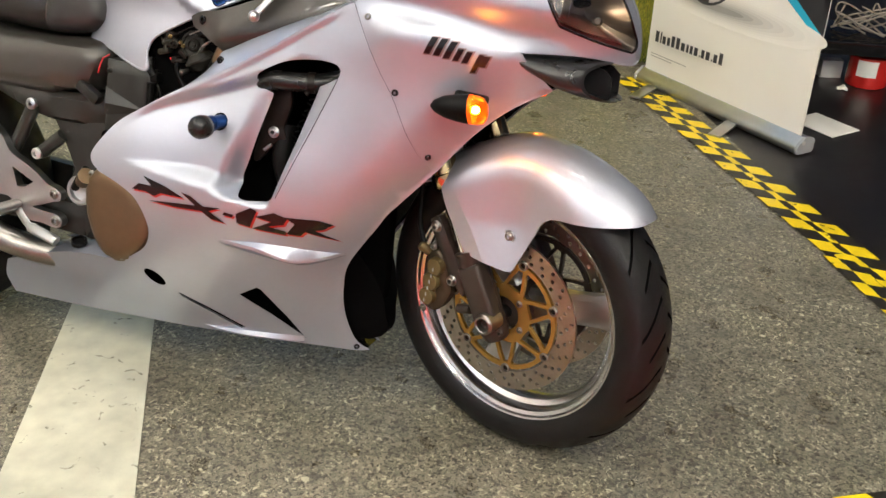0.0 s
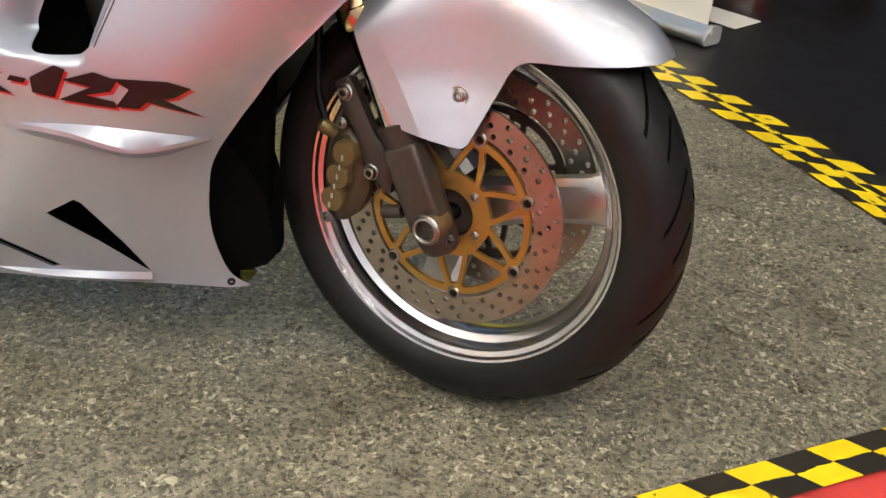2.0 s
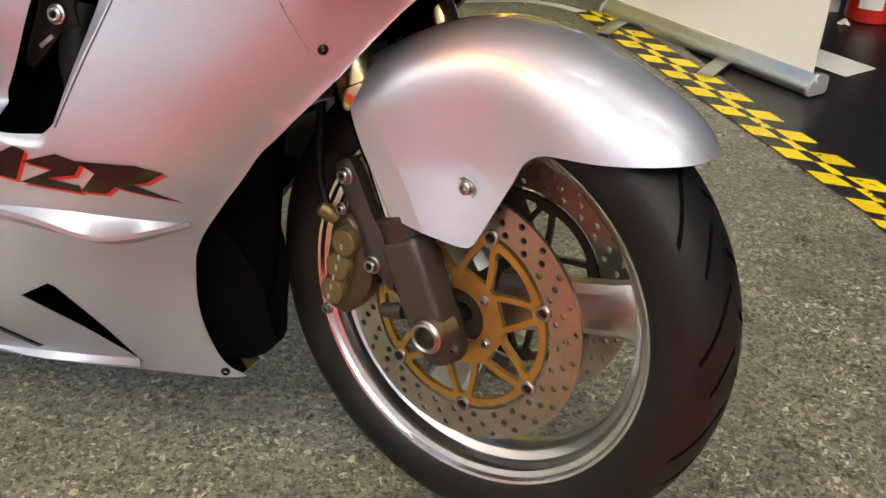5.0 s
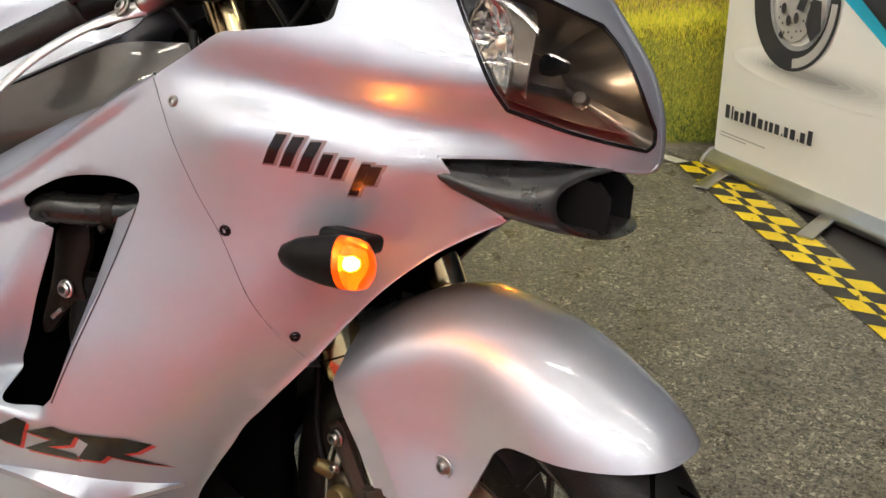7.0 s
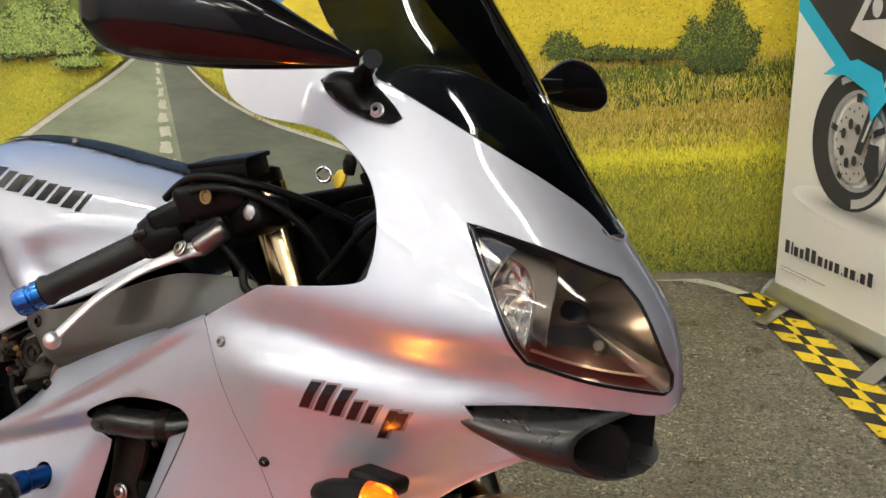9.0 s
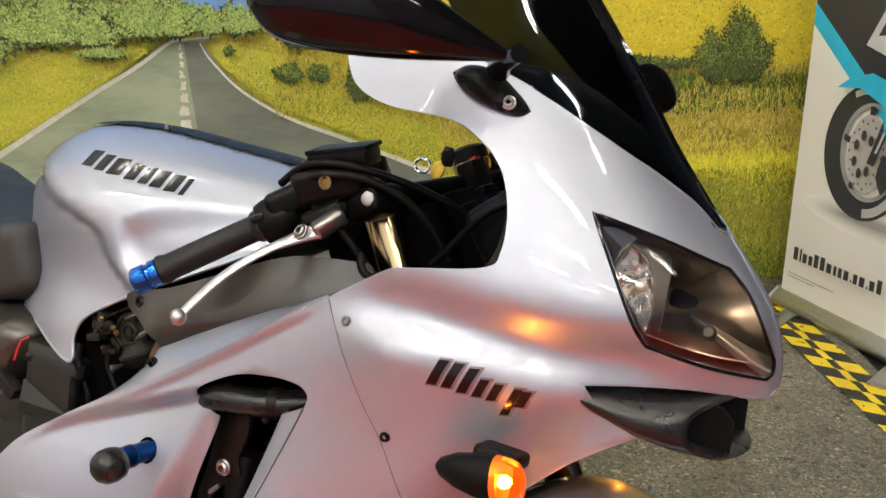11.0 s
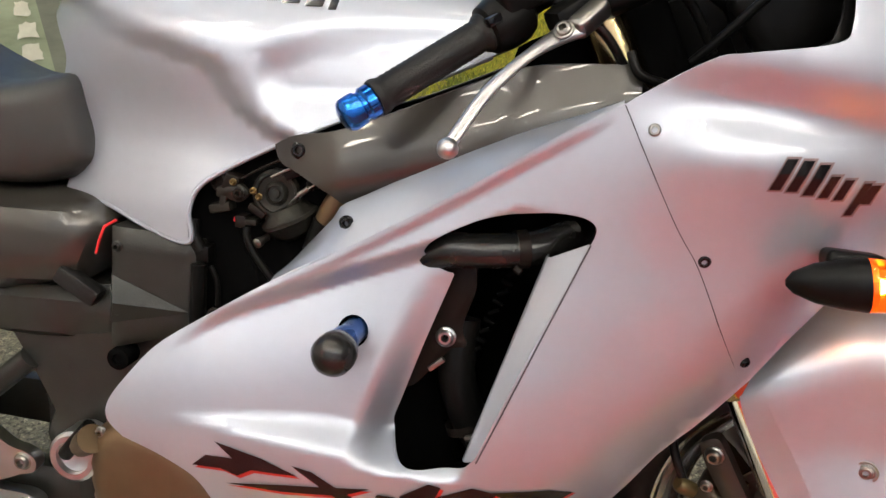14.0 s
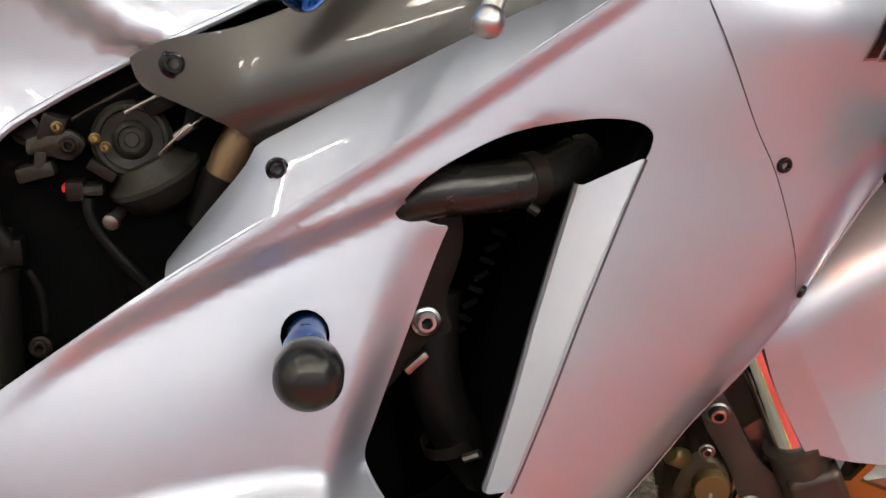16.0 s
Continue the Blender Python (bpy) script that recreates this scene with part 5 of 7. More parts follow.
    for i, q in enumerate(spline([(0.036, 0.836), (0.085, 0.818), (0.128, 0.806)], n=6)):
        for d, rise in ((0.012, 0.005), (0.030, 0.003), (0.050, 0.003), (0.066, 0.010)):
            v.append((q[0] - 0.010 - d * 0.3, side * max(front_skin(q[0], q[1]) - d, 0.004), q[1] + rise))
        if i:
            f += [(4 * i - 4 + k, 4 * i - 3 + k, 4 * i + 1 + k, 4 * i + k) for k in range(3)]
    lift("reflector_floor", v, f, WARMMIRROR, lamp, "warm mirrored lamp floor")
    v, f = spun([(0.010, 0), (0.011, 0.01), (0.006, 0.026), (0, 0.030)], (0.030, side * 0.045, 0.872), (0.9, side * 0.3, 0), 16)
    lift("bulb", v, f, GLOSSBLACK, lamp, "dark-tipped bulb")
    v, f = loop_tube([(q[0], side * (front_skin(q[0], q[1]) - 0.001), q[1]) for q in LAMP_EDGE], 0.0021, 8)
    lift("seal", v, f, GLOSSBLACK, lamp, "black rubber seal")

# smoked screen
cl = [(nose(z) - 0.0004, z) for z in np.linspace(1.27, 0.952, 22)]
SCREEN = runs(
    [(0.060, 0.953), (0.036, 0.979), (0.001, 1.005), (-0.029, 1.024), (-0.080, 1.056), (-0.130, 1.085), (-0.175, 1.110), (-0.25, 1.19), (-0.28, 1.25)],
    [(-0.28, 1.25), (-0.24, 1.268), (nose(1.27) - 0.0004, 1.27)],
) + [np.array(q) for q in cl]
for side in (-1, 1):
    v, f = shell(SCREEN, [], lambda x, z: half(x, z) + 0.001, side, thick=0.004, step=0.010, bead=0.0015)
    lift("windscreen", v, f, SMOKE, bike, "dark smoked windscreen")

# ram-air intake under the nose
v, f = [], []
secs = [(-0.047, 0.159, 0.7765, 0.0015), (-0.040, 0.1585, 0.775, 0.009), (-0.02, 0.152, 0.765, 0.021), (0.02, 0.137, 0.751, 0.031), (0.05, 0.126, 0.747, 0.036), (0.070, 0.118, 0.746, 0.037)]
N = 40


def duct_ring(x, hw, zc, hh, sweep=0.0):
    r = []
    for k in range(N):
        a = 2 * math.pi * k / N
        y = hw * math.copysign(abs(math.cos(a)) ** 0.75, math.cos(a))
        z = zc + hh * math.copysign(abs(math.sin(a)) ** 0.8, math.sin(a))
        r.append((x + sweep * (1 - abs(y / hw) ** 2.2) - (z - zc) * 0.12, y, z))
    return r


rings = [duct_ring(*s, sweep=0.046 * i / 5) for i, s in enumerate(secs)]
rings += [duct_ring(0.075, 0.112, 0.746, 0.034, 0.047), duct_ring(0.068, 0.106, 0.746, 0.030, 0.046), duct_ring(0.03, 0.092, 0.748, 0.026, 0.03), duct_ring(-0.01, 0.07, 0.75, 0.020, 0.0)]
for r in rings:
    v += r
for i in range(len(rings) - 1):
    f += [(i * N + k, i * N + (k + 1) % N, (i + 1) * N + (k + 1) % N, (i + 1) * N + k) for k in range(N)]
f.append(tuple((len(rings) - 1) * N + k for k in range(N)))
intake = lift("air_intake", v, f, DUCTBLACK, bike, "black ram-air intake under the headlamps")
for y in (-0.052, 0.045):
    v, f = [], []
    for i, (x, w, top, low) in enumerate(((0.112, 0.001, 0.752, 0.716), (0.098, 0.006, 0.765, 0.714), (0.060, 0.011, 0.774, 0.716), (0.010, 0.012, 0.770, 0.726))):
        v += [(x, y - w, low), (x, y - w, top), (x, y + w, top), (x, y + w, low)]
        if i:
            f += [(4 * i - 4 + k, 4 * i - 4 + (k + 1) % 4, 4 * i + (k + 1) % 4, 4 * i + k) for k in range(4)]
    f.append((0, 1, 2, 3))
    lift("vane", v, f, BLACK, intake, angle=20)


# screws of the fairing
def screw(x, z, r, material, parent=bike, skin=side_skin, sink=0.001):
    e = 0.004
    w = skin(x, z)
    nx, nz = -(skin(x + e, z) - skin(x - e, z)) / (2 * e), -(skin(x, z + e) - skin(x, z - e)) / (2 * e)
    ax = Vector((nx, -1, nz)).normalized()
    v, f = bolt((x, -w + sink, z), ax, r)
    return lift("screw", v, f, material, parent)


screw(-0.275, 0.816, 0.0058, STEEL, skin=front_skin)
screw(-0.220, 0.698, 0.0058, GLOSSBLACK, skin=front_skin)
screw(-0.167, 0.589, 0.0055, GLOSSBLACK, skin=front_skin)
screw(-0.322, 0.151, 0.006, GLOSSBLACK)
screw(-0.561, 0.706, 0.006, GLOSSBLACK, skin=lambda x, z: 0.1985)

# crash knob: blue spacer and black ball end
v, f = spun([(0.0, -0.03), (0.0125, -0.03), (0.0125, 0.006), (0.0145, 0.008), (0.0145, 0.014), (0.012, 0.032), (0, 0.032)], (-0.5495, -0.229, 0.600), (-0.10, -1, -0.02), 24)
knob = lift("crash_knob", v, f, KNOBBLUE, bike, "blue anodised crash knob spacer")
v, f = spun([(0.0, 0.0), (0.014, 0.0), (0.0195, 0.006), (0.0212, 0.015), (0.0205, 0.026), (0.016, 0.034), (0.013, 0.036), (0.010, 0.0385), (0, 0.039)], (-0.5495, -0.2525, 0.5980), (-0.10, -1, -0.04), 40)
lift("knob_end", v, f, KNOBBLACK, knob, "black plastic knob end")


# ---- decals: the lettering is brand and model script, drawn as plain slanted shapes ----
def decal(name, pts, material, skin, parent=bike, over=0.0009, step=0.008):
    o = [np.array(p, float) for p in pts]
    d = []
    for i, a in enumerate(o):
        b = o[(i + 1) % len(o)]
        k = max(1, int(np.linalg.norm(b - a) / 0.012))
        d += [a + (b - a) * j / k for j in range(k)]
    v2, f = flat_mesh(d, [], grid_points(d, [], step))
    return lift(name, [(x, -(skin(x, z) + over), z) for x, z in v2], f, material, parent)


def slant(x0, z0, x1, z1, lean):
    return [(x0, z0), (x1, z0), (x1 + lean, z1), (x0 + lean, z1)]


STROKES = (
    [(-0.703, 0.458), (-0.688, 0.471), (-0.660, 0.471), (-0.678, 0.487), (-0.628, 0.474), (-0.592, 0.459), (-0.640, 0.460), (-0.655, 0.452), (-0.672, 0.458)],
    [(-0.668, 0.442), (-0.610, 0.447), (-0.560, 0.450), (-0.520, 0.452), (-0.548, 0.441), (-0.610, 0.439)],
    [(-0.598, 0.470), (-0.578, 0.466), (-0.512, 0.424), (-0.540, 0.428)],
    [(-0.512, 0.446), (-0.494, 0.444), (-0.498, 0.438), (-0.516, 0.440)],
    [(-0.490, 0.446), (-0.462, 0.462), (-0.450, 0.458), (-0.466, 0.424), (-0.490, 0.428)],
    [(-0.455, 0.446), (-0.420, 0.458), (-0.396, 0.450), (-0.405, 0.436), (-0.432, 0.430), (-0.402, 0.424), (-0.402, 0.416), (-0.462, 0.422), (-0.425, 0.440)],
    [(-0.402, 0.452), (-0.345, 0.452), (-0.322, 0.444), (-0.340, 0.432), (-0.352, 0.430), (-0.318, 0.408), (-0.368, 0.426), (-0.378, 0.417), (-0.402, 0.418), (-0.385, 0.440)],
)
for ink, dx, dz, ov in ((DECALRED, 0.003, -0.003, 0.0008), (DECALBLACK, 0.0, 0.0, 0.0014)):
    for q in STROKES:
        decal("decal", [(x + dx, z + dz) for x, z in q], ink, side_skin, over=ov)
for x0, w, lo, hi in ((-0.173, 0.010, 0.000, 0.028), (-0.158, 0.010, 0.001, 0.029), (-0.143, 0.010, 0.000, 0.028), (-0.128, 0.009, 0.000, 0.020), (-0.114, 0.009, 0.000, 0.019), (-0.101, 0.008, -0.013, 0.018), (-0.088, 0.010, 0.000, 0.018)):
    z0 = 0.7690 - (x0 + 0.170) * 0.160
    for grow, ink, ov in ((0.0019, DECALGREY, 0.0009), (0.0, DECALBLACK, 0.0022)):
        decal("decal", slant(x0 - grow, z0 + lo - grow, x0 + w + grow, z0 + hi + grow, 0.45 * (hi - lo + 2 * grow)), ink, front_skin, over=ov, step=0.005)

# ---- tank, seat, covers, frame, engine ----
TX = (-0.97, -0.90, -0.85, -0.75, -0.65, -0.55, -0.42)
TZ = (0.66, 0.72, 0.78, 0.84, 0.88)
TW = ((0.05, 0.095, 0.12, 0.155, 0.155, 0.155, 0.15), (0.055, 0.092, 0.114, 0.150, 0.158, 0.157, 0.15), (0.06, 0.092, 0.112, 0.143, 0.158, 0.157, 0.15), (0.06, 0.098, 0.122, 0.152, 0.153, 0.147, 0.14), (0.055, 0.105, 0.135, 0.160, 0.154, 0.142, 0.13))
CREST = ((-0.99, -0.968, -0.935, -0.902, -0.86, -0.815, -0.72, -0.598, -0.481, -0.40), (0.84, 0.902, 0.940, 0.961, 0.977, 0.984, 0.985, 0.973, 0.959, 0.945))


def tank_skin(x, z):
    crest = float(glide(*CREST, x))
    w = float(glide(TZ, [float(glide(TX, row, x)) for row in TW], min(z, 0.88)))
    u = min(max((z - 0.835) / max(crest - 0.835, 0.01), 0.0), 1.0)
    w *= (1 - u**1.9) ** 0.54 if u < 0.9955 else 0.0
    # a crest line parts the knee panel from the scoop under the bar
    xc = float(glide((0.770, 0.786, 0.806, 0.830, 0.857, 0.872, 0.892, 0.908, 0.916), (-0.60, -0.635, -0.665, -0.682, -0.697, -0.725, -0.784, -0.845, -0.90), z))
    d = (xc - x) / (1.2 + 2.4 * ease(0.840, 0.875, z))
    w -= 0.014 * ease(0.0, 0.036, d) * ease(0.69, 0.77, z) * (1 - ease(0.905, 0.925, z))
    za = float(glide((-0.70, -0.67, -0.638, -0.583, -0.49, -0.40), (0.842, 0.866, 0.886, 0.899, 0.906, 0.906), x))
    scoop = ease(0.006, 0.040, x - xc) * (1 - ease(za - 0.040, za + 0.006, z)) * ease(0.775, 0.835, z)
    return max(w - 0.013 * scoop, 0.0)


crestline = [(x, float(glide(*CREST, x)) - 0.0005) for x in np.linspace(-0.965, -0.41, 40)]
TANK = [np.array(q) for q in crestline] + runs(
    [(-0.405, 0.944), (-0.41, 0.89), (-0.435, 0.868)],
    [(-0.435, 0.868), (-0.51, 0.834), (-0.58, 0.801), (-0.64, 0.775), (-0.70, 0.745), (-0.735, 0.722), (-0.746, 0.695), (-0.746, 0.662)],
    [(-0.746, 0.662), (-0.80, 0.671), (-0.865, 0.688), (-0.925, 0.690), (-0.945, 0.680)],
    [(-0.945, 0.680), (-0.928, 0.700), (-0.925, 0.728), (-0.943, 0.765), (-0.938, 0.806), (-0.925, 0.85), (-0.965, 0.901)],
)
for side in (-1, 1):
    pts = [(x, z) for x, z in grid_points(TANK, [], 0.0105)]
    for x in np.arange(-0.955, -0.42, 0.0105):
        c = float(glide(*CREST, x))
        pts += [(x, c - d) for d in (0.0012, 0.003, 0.006)]
    o = np.array(TANK)
    pts = [p for p in pts if inside(o, *p) and gap_to(o, *p) > 0.0006]
    v, f = shell(TANK, [], tank_skin, side, thick=0.003, points=pts)
    tank = lift("fuel_tank", v, f, PAINT, bike, "pearl silver sculpted fuel tank")
    polish(tank, tank_skin, side)
    if side < 0:
        low = spline([(-0.435, 0.868), (-0.51, 0.834), (-0.58, 0.801), (-0.64, 0.775), (-0.70, 0.745), (-0.735, 0.722), (-0.746, 0.695), (-0.746, 0.662), (-0.80, 0.671), (-0.865, 0.688), (-0.925, 0.690)], n=6)
        v, f = tube([(x, -tank_skin(x, z) + 0.002, z) for x, z in low], 0.003, 8)
        lift("tank_edge", v, f, PAINT, tank)
        bx = -0.778
        for w in (0.026, 0.022, 0.030, 0.022, 0.018, 0.022, 0.022, 0.010):
            z0 = 0.927 - (bx + 0.778) * 0.11
            decal("decal", slant(bx, z0, bx + w * 0.82, z0 + 0.021, 0.003), DECALBLACK, tank_skin)
            bx += w * 1.08
v, f = [], []
for i, x in enumerate(np.linspace(-0.86, -0.45, 30)):
    c = float(glide(*CREST, x))
    for y in (-0.030, -0.015, 0, 0.015, 0.030):
        v.append((x, y, c + 0.004 - abs(y) ** 2 * 6))
    if i:
        f += [(5 * i - 5 + k, 5 * i - 4 + k, 5 * i + 1 + k, 5 * i + k) for k in range(4)]
strip = lift("tank_strip", v, f, BLACK, bike, "black protector strip along the tank top")
for x in (-0.716, -0.478):
    v, f = bolt((x, -0.024, float(glide(*CREST, x)) + 0.002), (0, -0.3, 1), 0.004)
    lift("screw", v, f, STEEL, strip)

# dark cover between tank and fairing
COVER = runs([(-0.646, 0.772), (-0.640, 0.756), (-0.620, 0.746), (-0.585, 0.730), (-0.560, 0.712), (-0.52, 0.715)], [(-0.52, 0.715), (-0.41, 0.775), (-0.29, 0.825)], [(-0.29, 0.825), (-0.29, 0.862), (-0.315, 0.866)], [(-0.315, 0.866), (-0.386, 0.862), (-0.44, 0.845), (-0.52, 0.812), (-0.58, 0.790), (-0.625, 0.782), (-0.646, 0.772)])
def cover_skin(x, z):
    d = z - 0.772 - (x + 0.47) * 0.26
    ridge = 0.022 * math.exp(-((d / (0.055 if d > 0 else 0.030)) ** 2))
    return 0.158 + ridge * ease(-0.64, -0.57, x) - 0.02 * ease(-0.42, -0.28, x)
for side in (-1, 1):
    v, f = shell(COVER, [], cover_skin, side, bead=0.002, step=0.006, points=grid_points(COVER, [], 0.006))
    cover = lift("frame_cover", v, f, GREYPLASTIC, bike, "dark grey lacquered frame cover")
    polish(cover, cover_skin, side)
v, f = bolt((-0.621, -0.160, 0.769), (0, -1, 0.1), 0.0075)
lift("screw", v, f, GLOSSBLACK, cover)


def plate(name, outline, y, depth, edge, material, label="", parent=bike, dome=0.0, step=0.012):
    v, f = slab(outline, depth, edge, lambda a, b, h: (a, y - h, b), step, dome)
    return lift(name, v, f, material, parent, label)


SEATLINE = runs([(-1.50, 0.90), (-1.25, 0.882), (-1.16, 0.856), (-1.10, 0.828), (-1.05, 0.810), (-0.985, 0.808), (-0.915, 0.820)], [(-0.915, 0.820), (-0.902, 0.79), (-0.890, 0.745), (-0.915, 0.712), (-0.95, 0.698), (-1.05, 0.697), (-1.50, 0.72)], [(-1.50, 0.72), (-1.50, 0.90)])
v, f = slab(SEATLINE, 0.24, 0.055, lambda a, b, h: (a, -0.120 - h + 0.02 * ease(-1.0, -0.9, a), b), 0.018)
seat = lift("seat", v, f, LEATHER, bike, "black vinyl rider seat with stitched seams")
BOL = runs([(-1.0, 0.812), (-0.955, 0.820), (-0.91, 0.826), (-0.896, 0.79), (-0.884, 0.740), (-0.905, 0.714), (-0.95, 0.703), (-1.005, 0.703)], [(-1.005, 0.703), (-1.010, 0.735), (-1.004, 0.78), (-1.0, 0.812)])
v, f = slab(BOL, 0.03, 0.026, lambda a, b, h: (a, -0.128 - h + 0.02 * ease(-1.0, -0.9, a), b), 0.008, 0.004)
lift("seat_bolster", v, f, LEATHER, seat, "padded black vinyl bolster")
tail = plate("side_cover", runs([(-1.45, 0.70), (-1.10, 0.690), (-0.93, 0.696), (-0.872, 0.690), (-0.850, 0.672)], [(-0.850, 0.672), (-0.858, 0.640), (-0.885, 0.600), (-0.93, 0.590), (-1.05, 0.578), (-1.45, 0.60)], [(-1.45, 0.60), (-1.45, 0.70)]), -0.150, 0.28, 0.035, GREYPLASTIC, "bronze-grey lacquered tail side cover", step=0.016)
v, f = tube([(-0.828, -0.153, 0.680), (-0.842, -0.154, 0.672), (-0.848, -0.156, 0.656), (-0.852, -0.156, 0.642)], 0.0016, 8)
lift("trim", v, f, REDTRIM, tail, "red edge trim")
v, f = block((0.055, 0.022, 0.022), pose(-0.882, -0.142, 0.600, 0, 32, 0), 0.006)
lift("rubber_pad", v, f, RUBBER, tail)

rail = plate("sub_frame", runs([(-1.40, 0.70), (-1.05, 0.60), (-0.93, 0.590), (-0.84, 0.600)], [(-0.84, 0.600), (-0.83, 0.55), (-0.90, 0.53), (-1.02, 0.535), (-1.20, 0.60), (-1.40, 0.66)], [(-1.40, 0.66), (-1.40, 0.70)]), -0.135, 0.27, 0.012, FRAMEBLACK, "black painted rear frame", step=0.02)
box = plate("cover_plate", runs([(-0.838, 0.671), (-0.78, 0.667), (-0.735, 0.661)], [(-0.735, 0.661), (-0.737, 0.600), (-0.742, 0.555)], [(-0.742, 0.555), (-0.79, 0.545), (-0.846, 0.530)], [(-0.846, 0.530), (-0.842, 0.60), (-0.838, 0.671)]), -0.150, 0.06, 0.006, FRAMEBLACK, "black frame cover plate")
v = [(-0.838, -0.151, 0.618), (-0.748, -0.152, 0.582), (-0.842, -0.151, 0.562), (-0.834, -0.160, 0.588)]
lift("rib", v, [(0, 1, 3), (1, 2, 3), (2, 0, 3)], FRAMEBLACK, box, smooth=False)
for x, z in ((-0.830, 0.650), (-0.832, 0.577)):
    v, f = bolt((x, -0.151, z), (0, -1, 0), 0.005)
    lift("screw", v, f, FRAMEBLACK, box)
main = plate("main_frame", runs([(-1.04, 0.58), (-0.92, 0.575), (-0.84, 0.61), (-0.76, 0.62)], [(-0.76, 0.62), (-0.76, 0.52), (-0.82, 0.47), (-0.84, 0.40), (-0.85, 0.30)], [(-0.85, 0.30), (-0.92, 0.285), (-0.955, 0.34), (-0.955, 0.45), (-1.0, 0.53), (-1.04, 0.58)]), -0.125, 0.25, 0.02, FRAMEBLACK, "black cast main frame", step=0.016)
for x, y, z, r in ((-1.026, -0.139, 0.556, 0.009), (-1.013, -0.142, 0.456, 0.009), (-0.835, -0.150, 0.520, 0.010)):
    v, f = spun([(r * 1.3, -0.03), (r * 1.3, 0.002), (r, 0.004), (r * 0.6, 0.004), (r * 0.55, 0.0), (0, 0.0)], (x, y, z), (0, -1, 0), 20)
    # the third is no bolt: its black stands for a dark hole
    lift("bolt", v, f, VOID if x > -0.9 else ALLOY, main)
for a, b in (((-1.026, 0.556), (-1.10, 0.42)), ((-1.013, 0.456), (-0.96, 0.50))):
    v, f = tube([(a[0], -0.128, a[1]), (b[0], -0.125, b[1])], 0.014, 10)
    lift("strut", v, f, FRAMEBLACK, main)
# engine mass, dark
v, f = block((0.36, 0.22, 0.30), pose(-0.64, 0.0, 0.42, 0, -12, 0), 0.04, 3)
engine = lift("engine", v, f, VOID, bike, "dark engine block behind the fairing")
# plate added to stop the view through the vent; its black replaces shade
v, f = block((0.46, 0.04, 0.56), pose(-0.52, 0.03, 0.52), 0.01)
lift("view_block", v, f, VOID, engine)
# black block added as the dark mass behind the fork
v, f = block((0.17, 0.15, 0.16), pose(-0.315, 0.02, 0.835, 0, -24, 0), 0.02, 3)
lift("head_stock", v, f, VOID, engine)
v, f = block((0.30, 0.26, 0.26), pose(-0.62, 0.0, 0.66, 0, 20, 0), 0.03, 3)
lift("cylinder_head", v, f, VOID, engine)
ENG = runs([(-0.842, 0.452), (-0.80, 0.478), (-0.74, 0.462), (-0.695, 0.420), (-0.684, 0.375), (-0.700, 0.330), (-0.750, 0.292), (-0.79, 0.288), (-0.825, 0.32), (-0.845, 0.375), (-0.848, 0.42), (-0.842, 0.452)])
v, f = slab(ENG, 0.08, 0.028, lambda a, b, h: (a, -0.218 - h, b), 0.010, 0.004)
case = lift("clutch_cover", v, f, BRONZE, engine, "bronze painted engine side cover")
for x, z in ((-0.83, 0.455), (-0.765, 0.300)):
    v, f = bolt((x, -0.205, z), (0, -1, 0), 0.006)
    lift("screw", v, f, STEEL, case)
v, f = spun([(0.030, -0.04), (0.030, 0.0), (0.026, 0.004), (0.020, 0.004), (0.019, -0.004), (0.011, -0.006), (0, -0.006)], (-0.880, -0.178, 0.408), (0, -1, 0.05), 28)
lift("pivot_nut", v, f, ALLOY, main, "castellated alloy pivot nut")
v, f = tube([(-0.885, -0.185, 0.415), (-0.862, -0.200, 0.440), (-0.842, -0.205, 0.462)], 0.0085, 10)
lift("clutch_hose", v, f, BLACK, main)
v, f = tube([(-0.858, -0.196, 0.434), (-0.835, -0.214, 0.452)], [0.014, 0.016], 18)
lift("hose_joint", v, f, BRONZE, case, "bronze hose joint")
for side in (-1, 1):
    v, f = [], []
    shelf = spline([(-0.795, 0.287), (-0.90, 0.273), (-1.02, 0.237), (-1.125, 0.197)], n=8)
    for i, q in enumerate(shelf):
        w0 = half(q[0], q[1]) - 0.001
        v += [(q[0], side * w0, q[1]), (q[0], side * (w0 - 0.02), q[1] + 0.008), (q[0], side * (w0 - 0.075), q[1] + 0.012)]
        if i:
            f += [(3 * i - 3 + k, 3 * i - 2 + k, 3 * i + 1 + k, 3 * i + k) for k in range(2)]
    lift("belly_shelf", v, f, PAINT, bike, "pearl silver shelf of the belly fairing")
# rimmed black disc added in place of a dark round hole
v, f = spun([(0.016, -0.004), (0.016, 0.004), (0.013, 0.005), (0.012, 0.0), (0, 0)], (-0.905, -0.150, 0.290), (0.1, -0.4, 1), 20)
lift("hole_disc", v, f, BLACK, bike)

# foot rest bracket, exhaust, rear wheel
BR = runs([(-1.16, 0.545), (-1.115, 0.51), (-1.085, 0.486), (-1.065, 0.455), (-1.030, 0.437), (-1.000, 0.420), (-0.975, 0.402), (-0.955, 0.396), (-0.942, 0.386), (-0.945, 0.371), (-0.960, 0.367)], [(-0.960, 0.367), (-0.985, 0.357), (-1.014, 0.347)], [(-1.014, 0.347), (-0.985, 0.343), (-0.956, 0.341), (-0.941, 0.331), (-0.945, 0.316), (-0.962, 0.312), (-0.99, 0.317), (-1.02, 0.317), (-1.05, 0.325), (-1.075, 0.36), (-1.16, 0.35)], [(-1.16, 0.35), (-1.16, 0.545)])
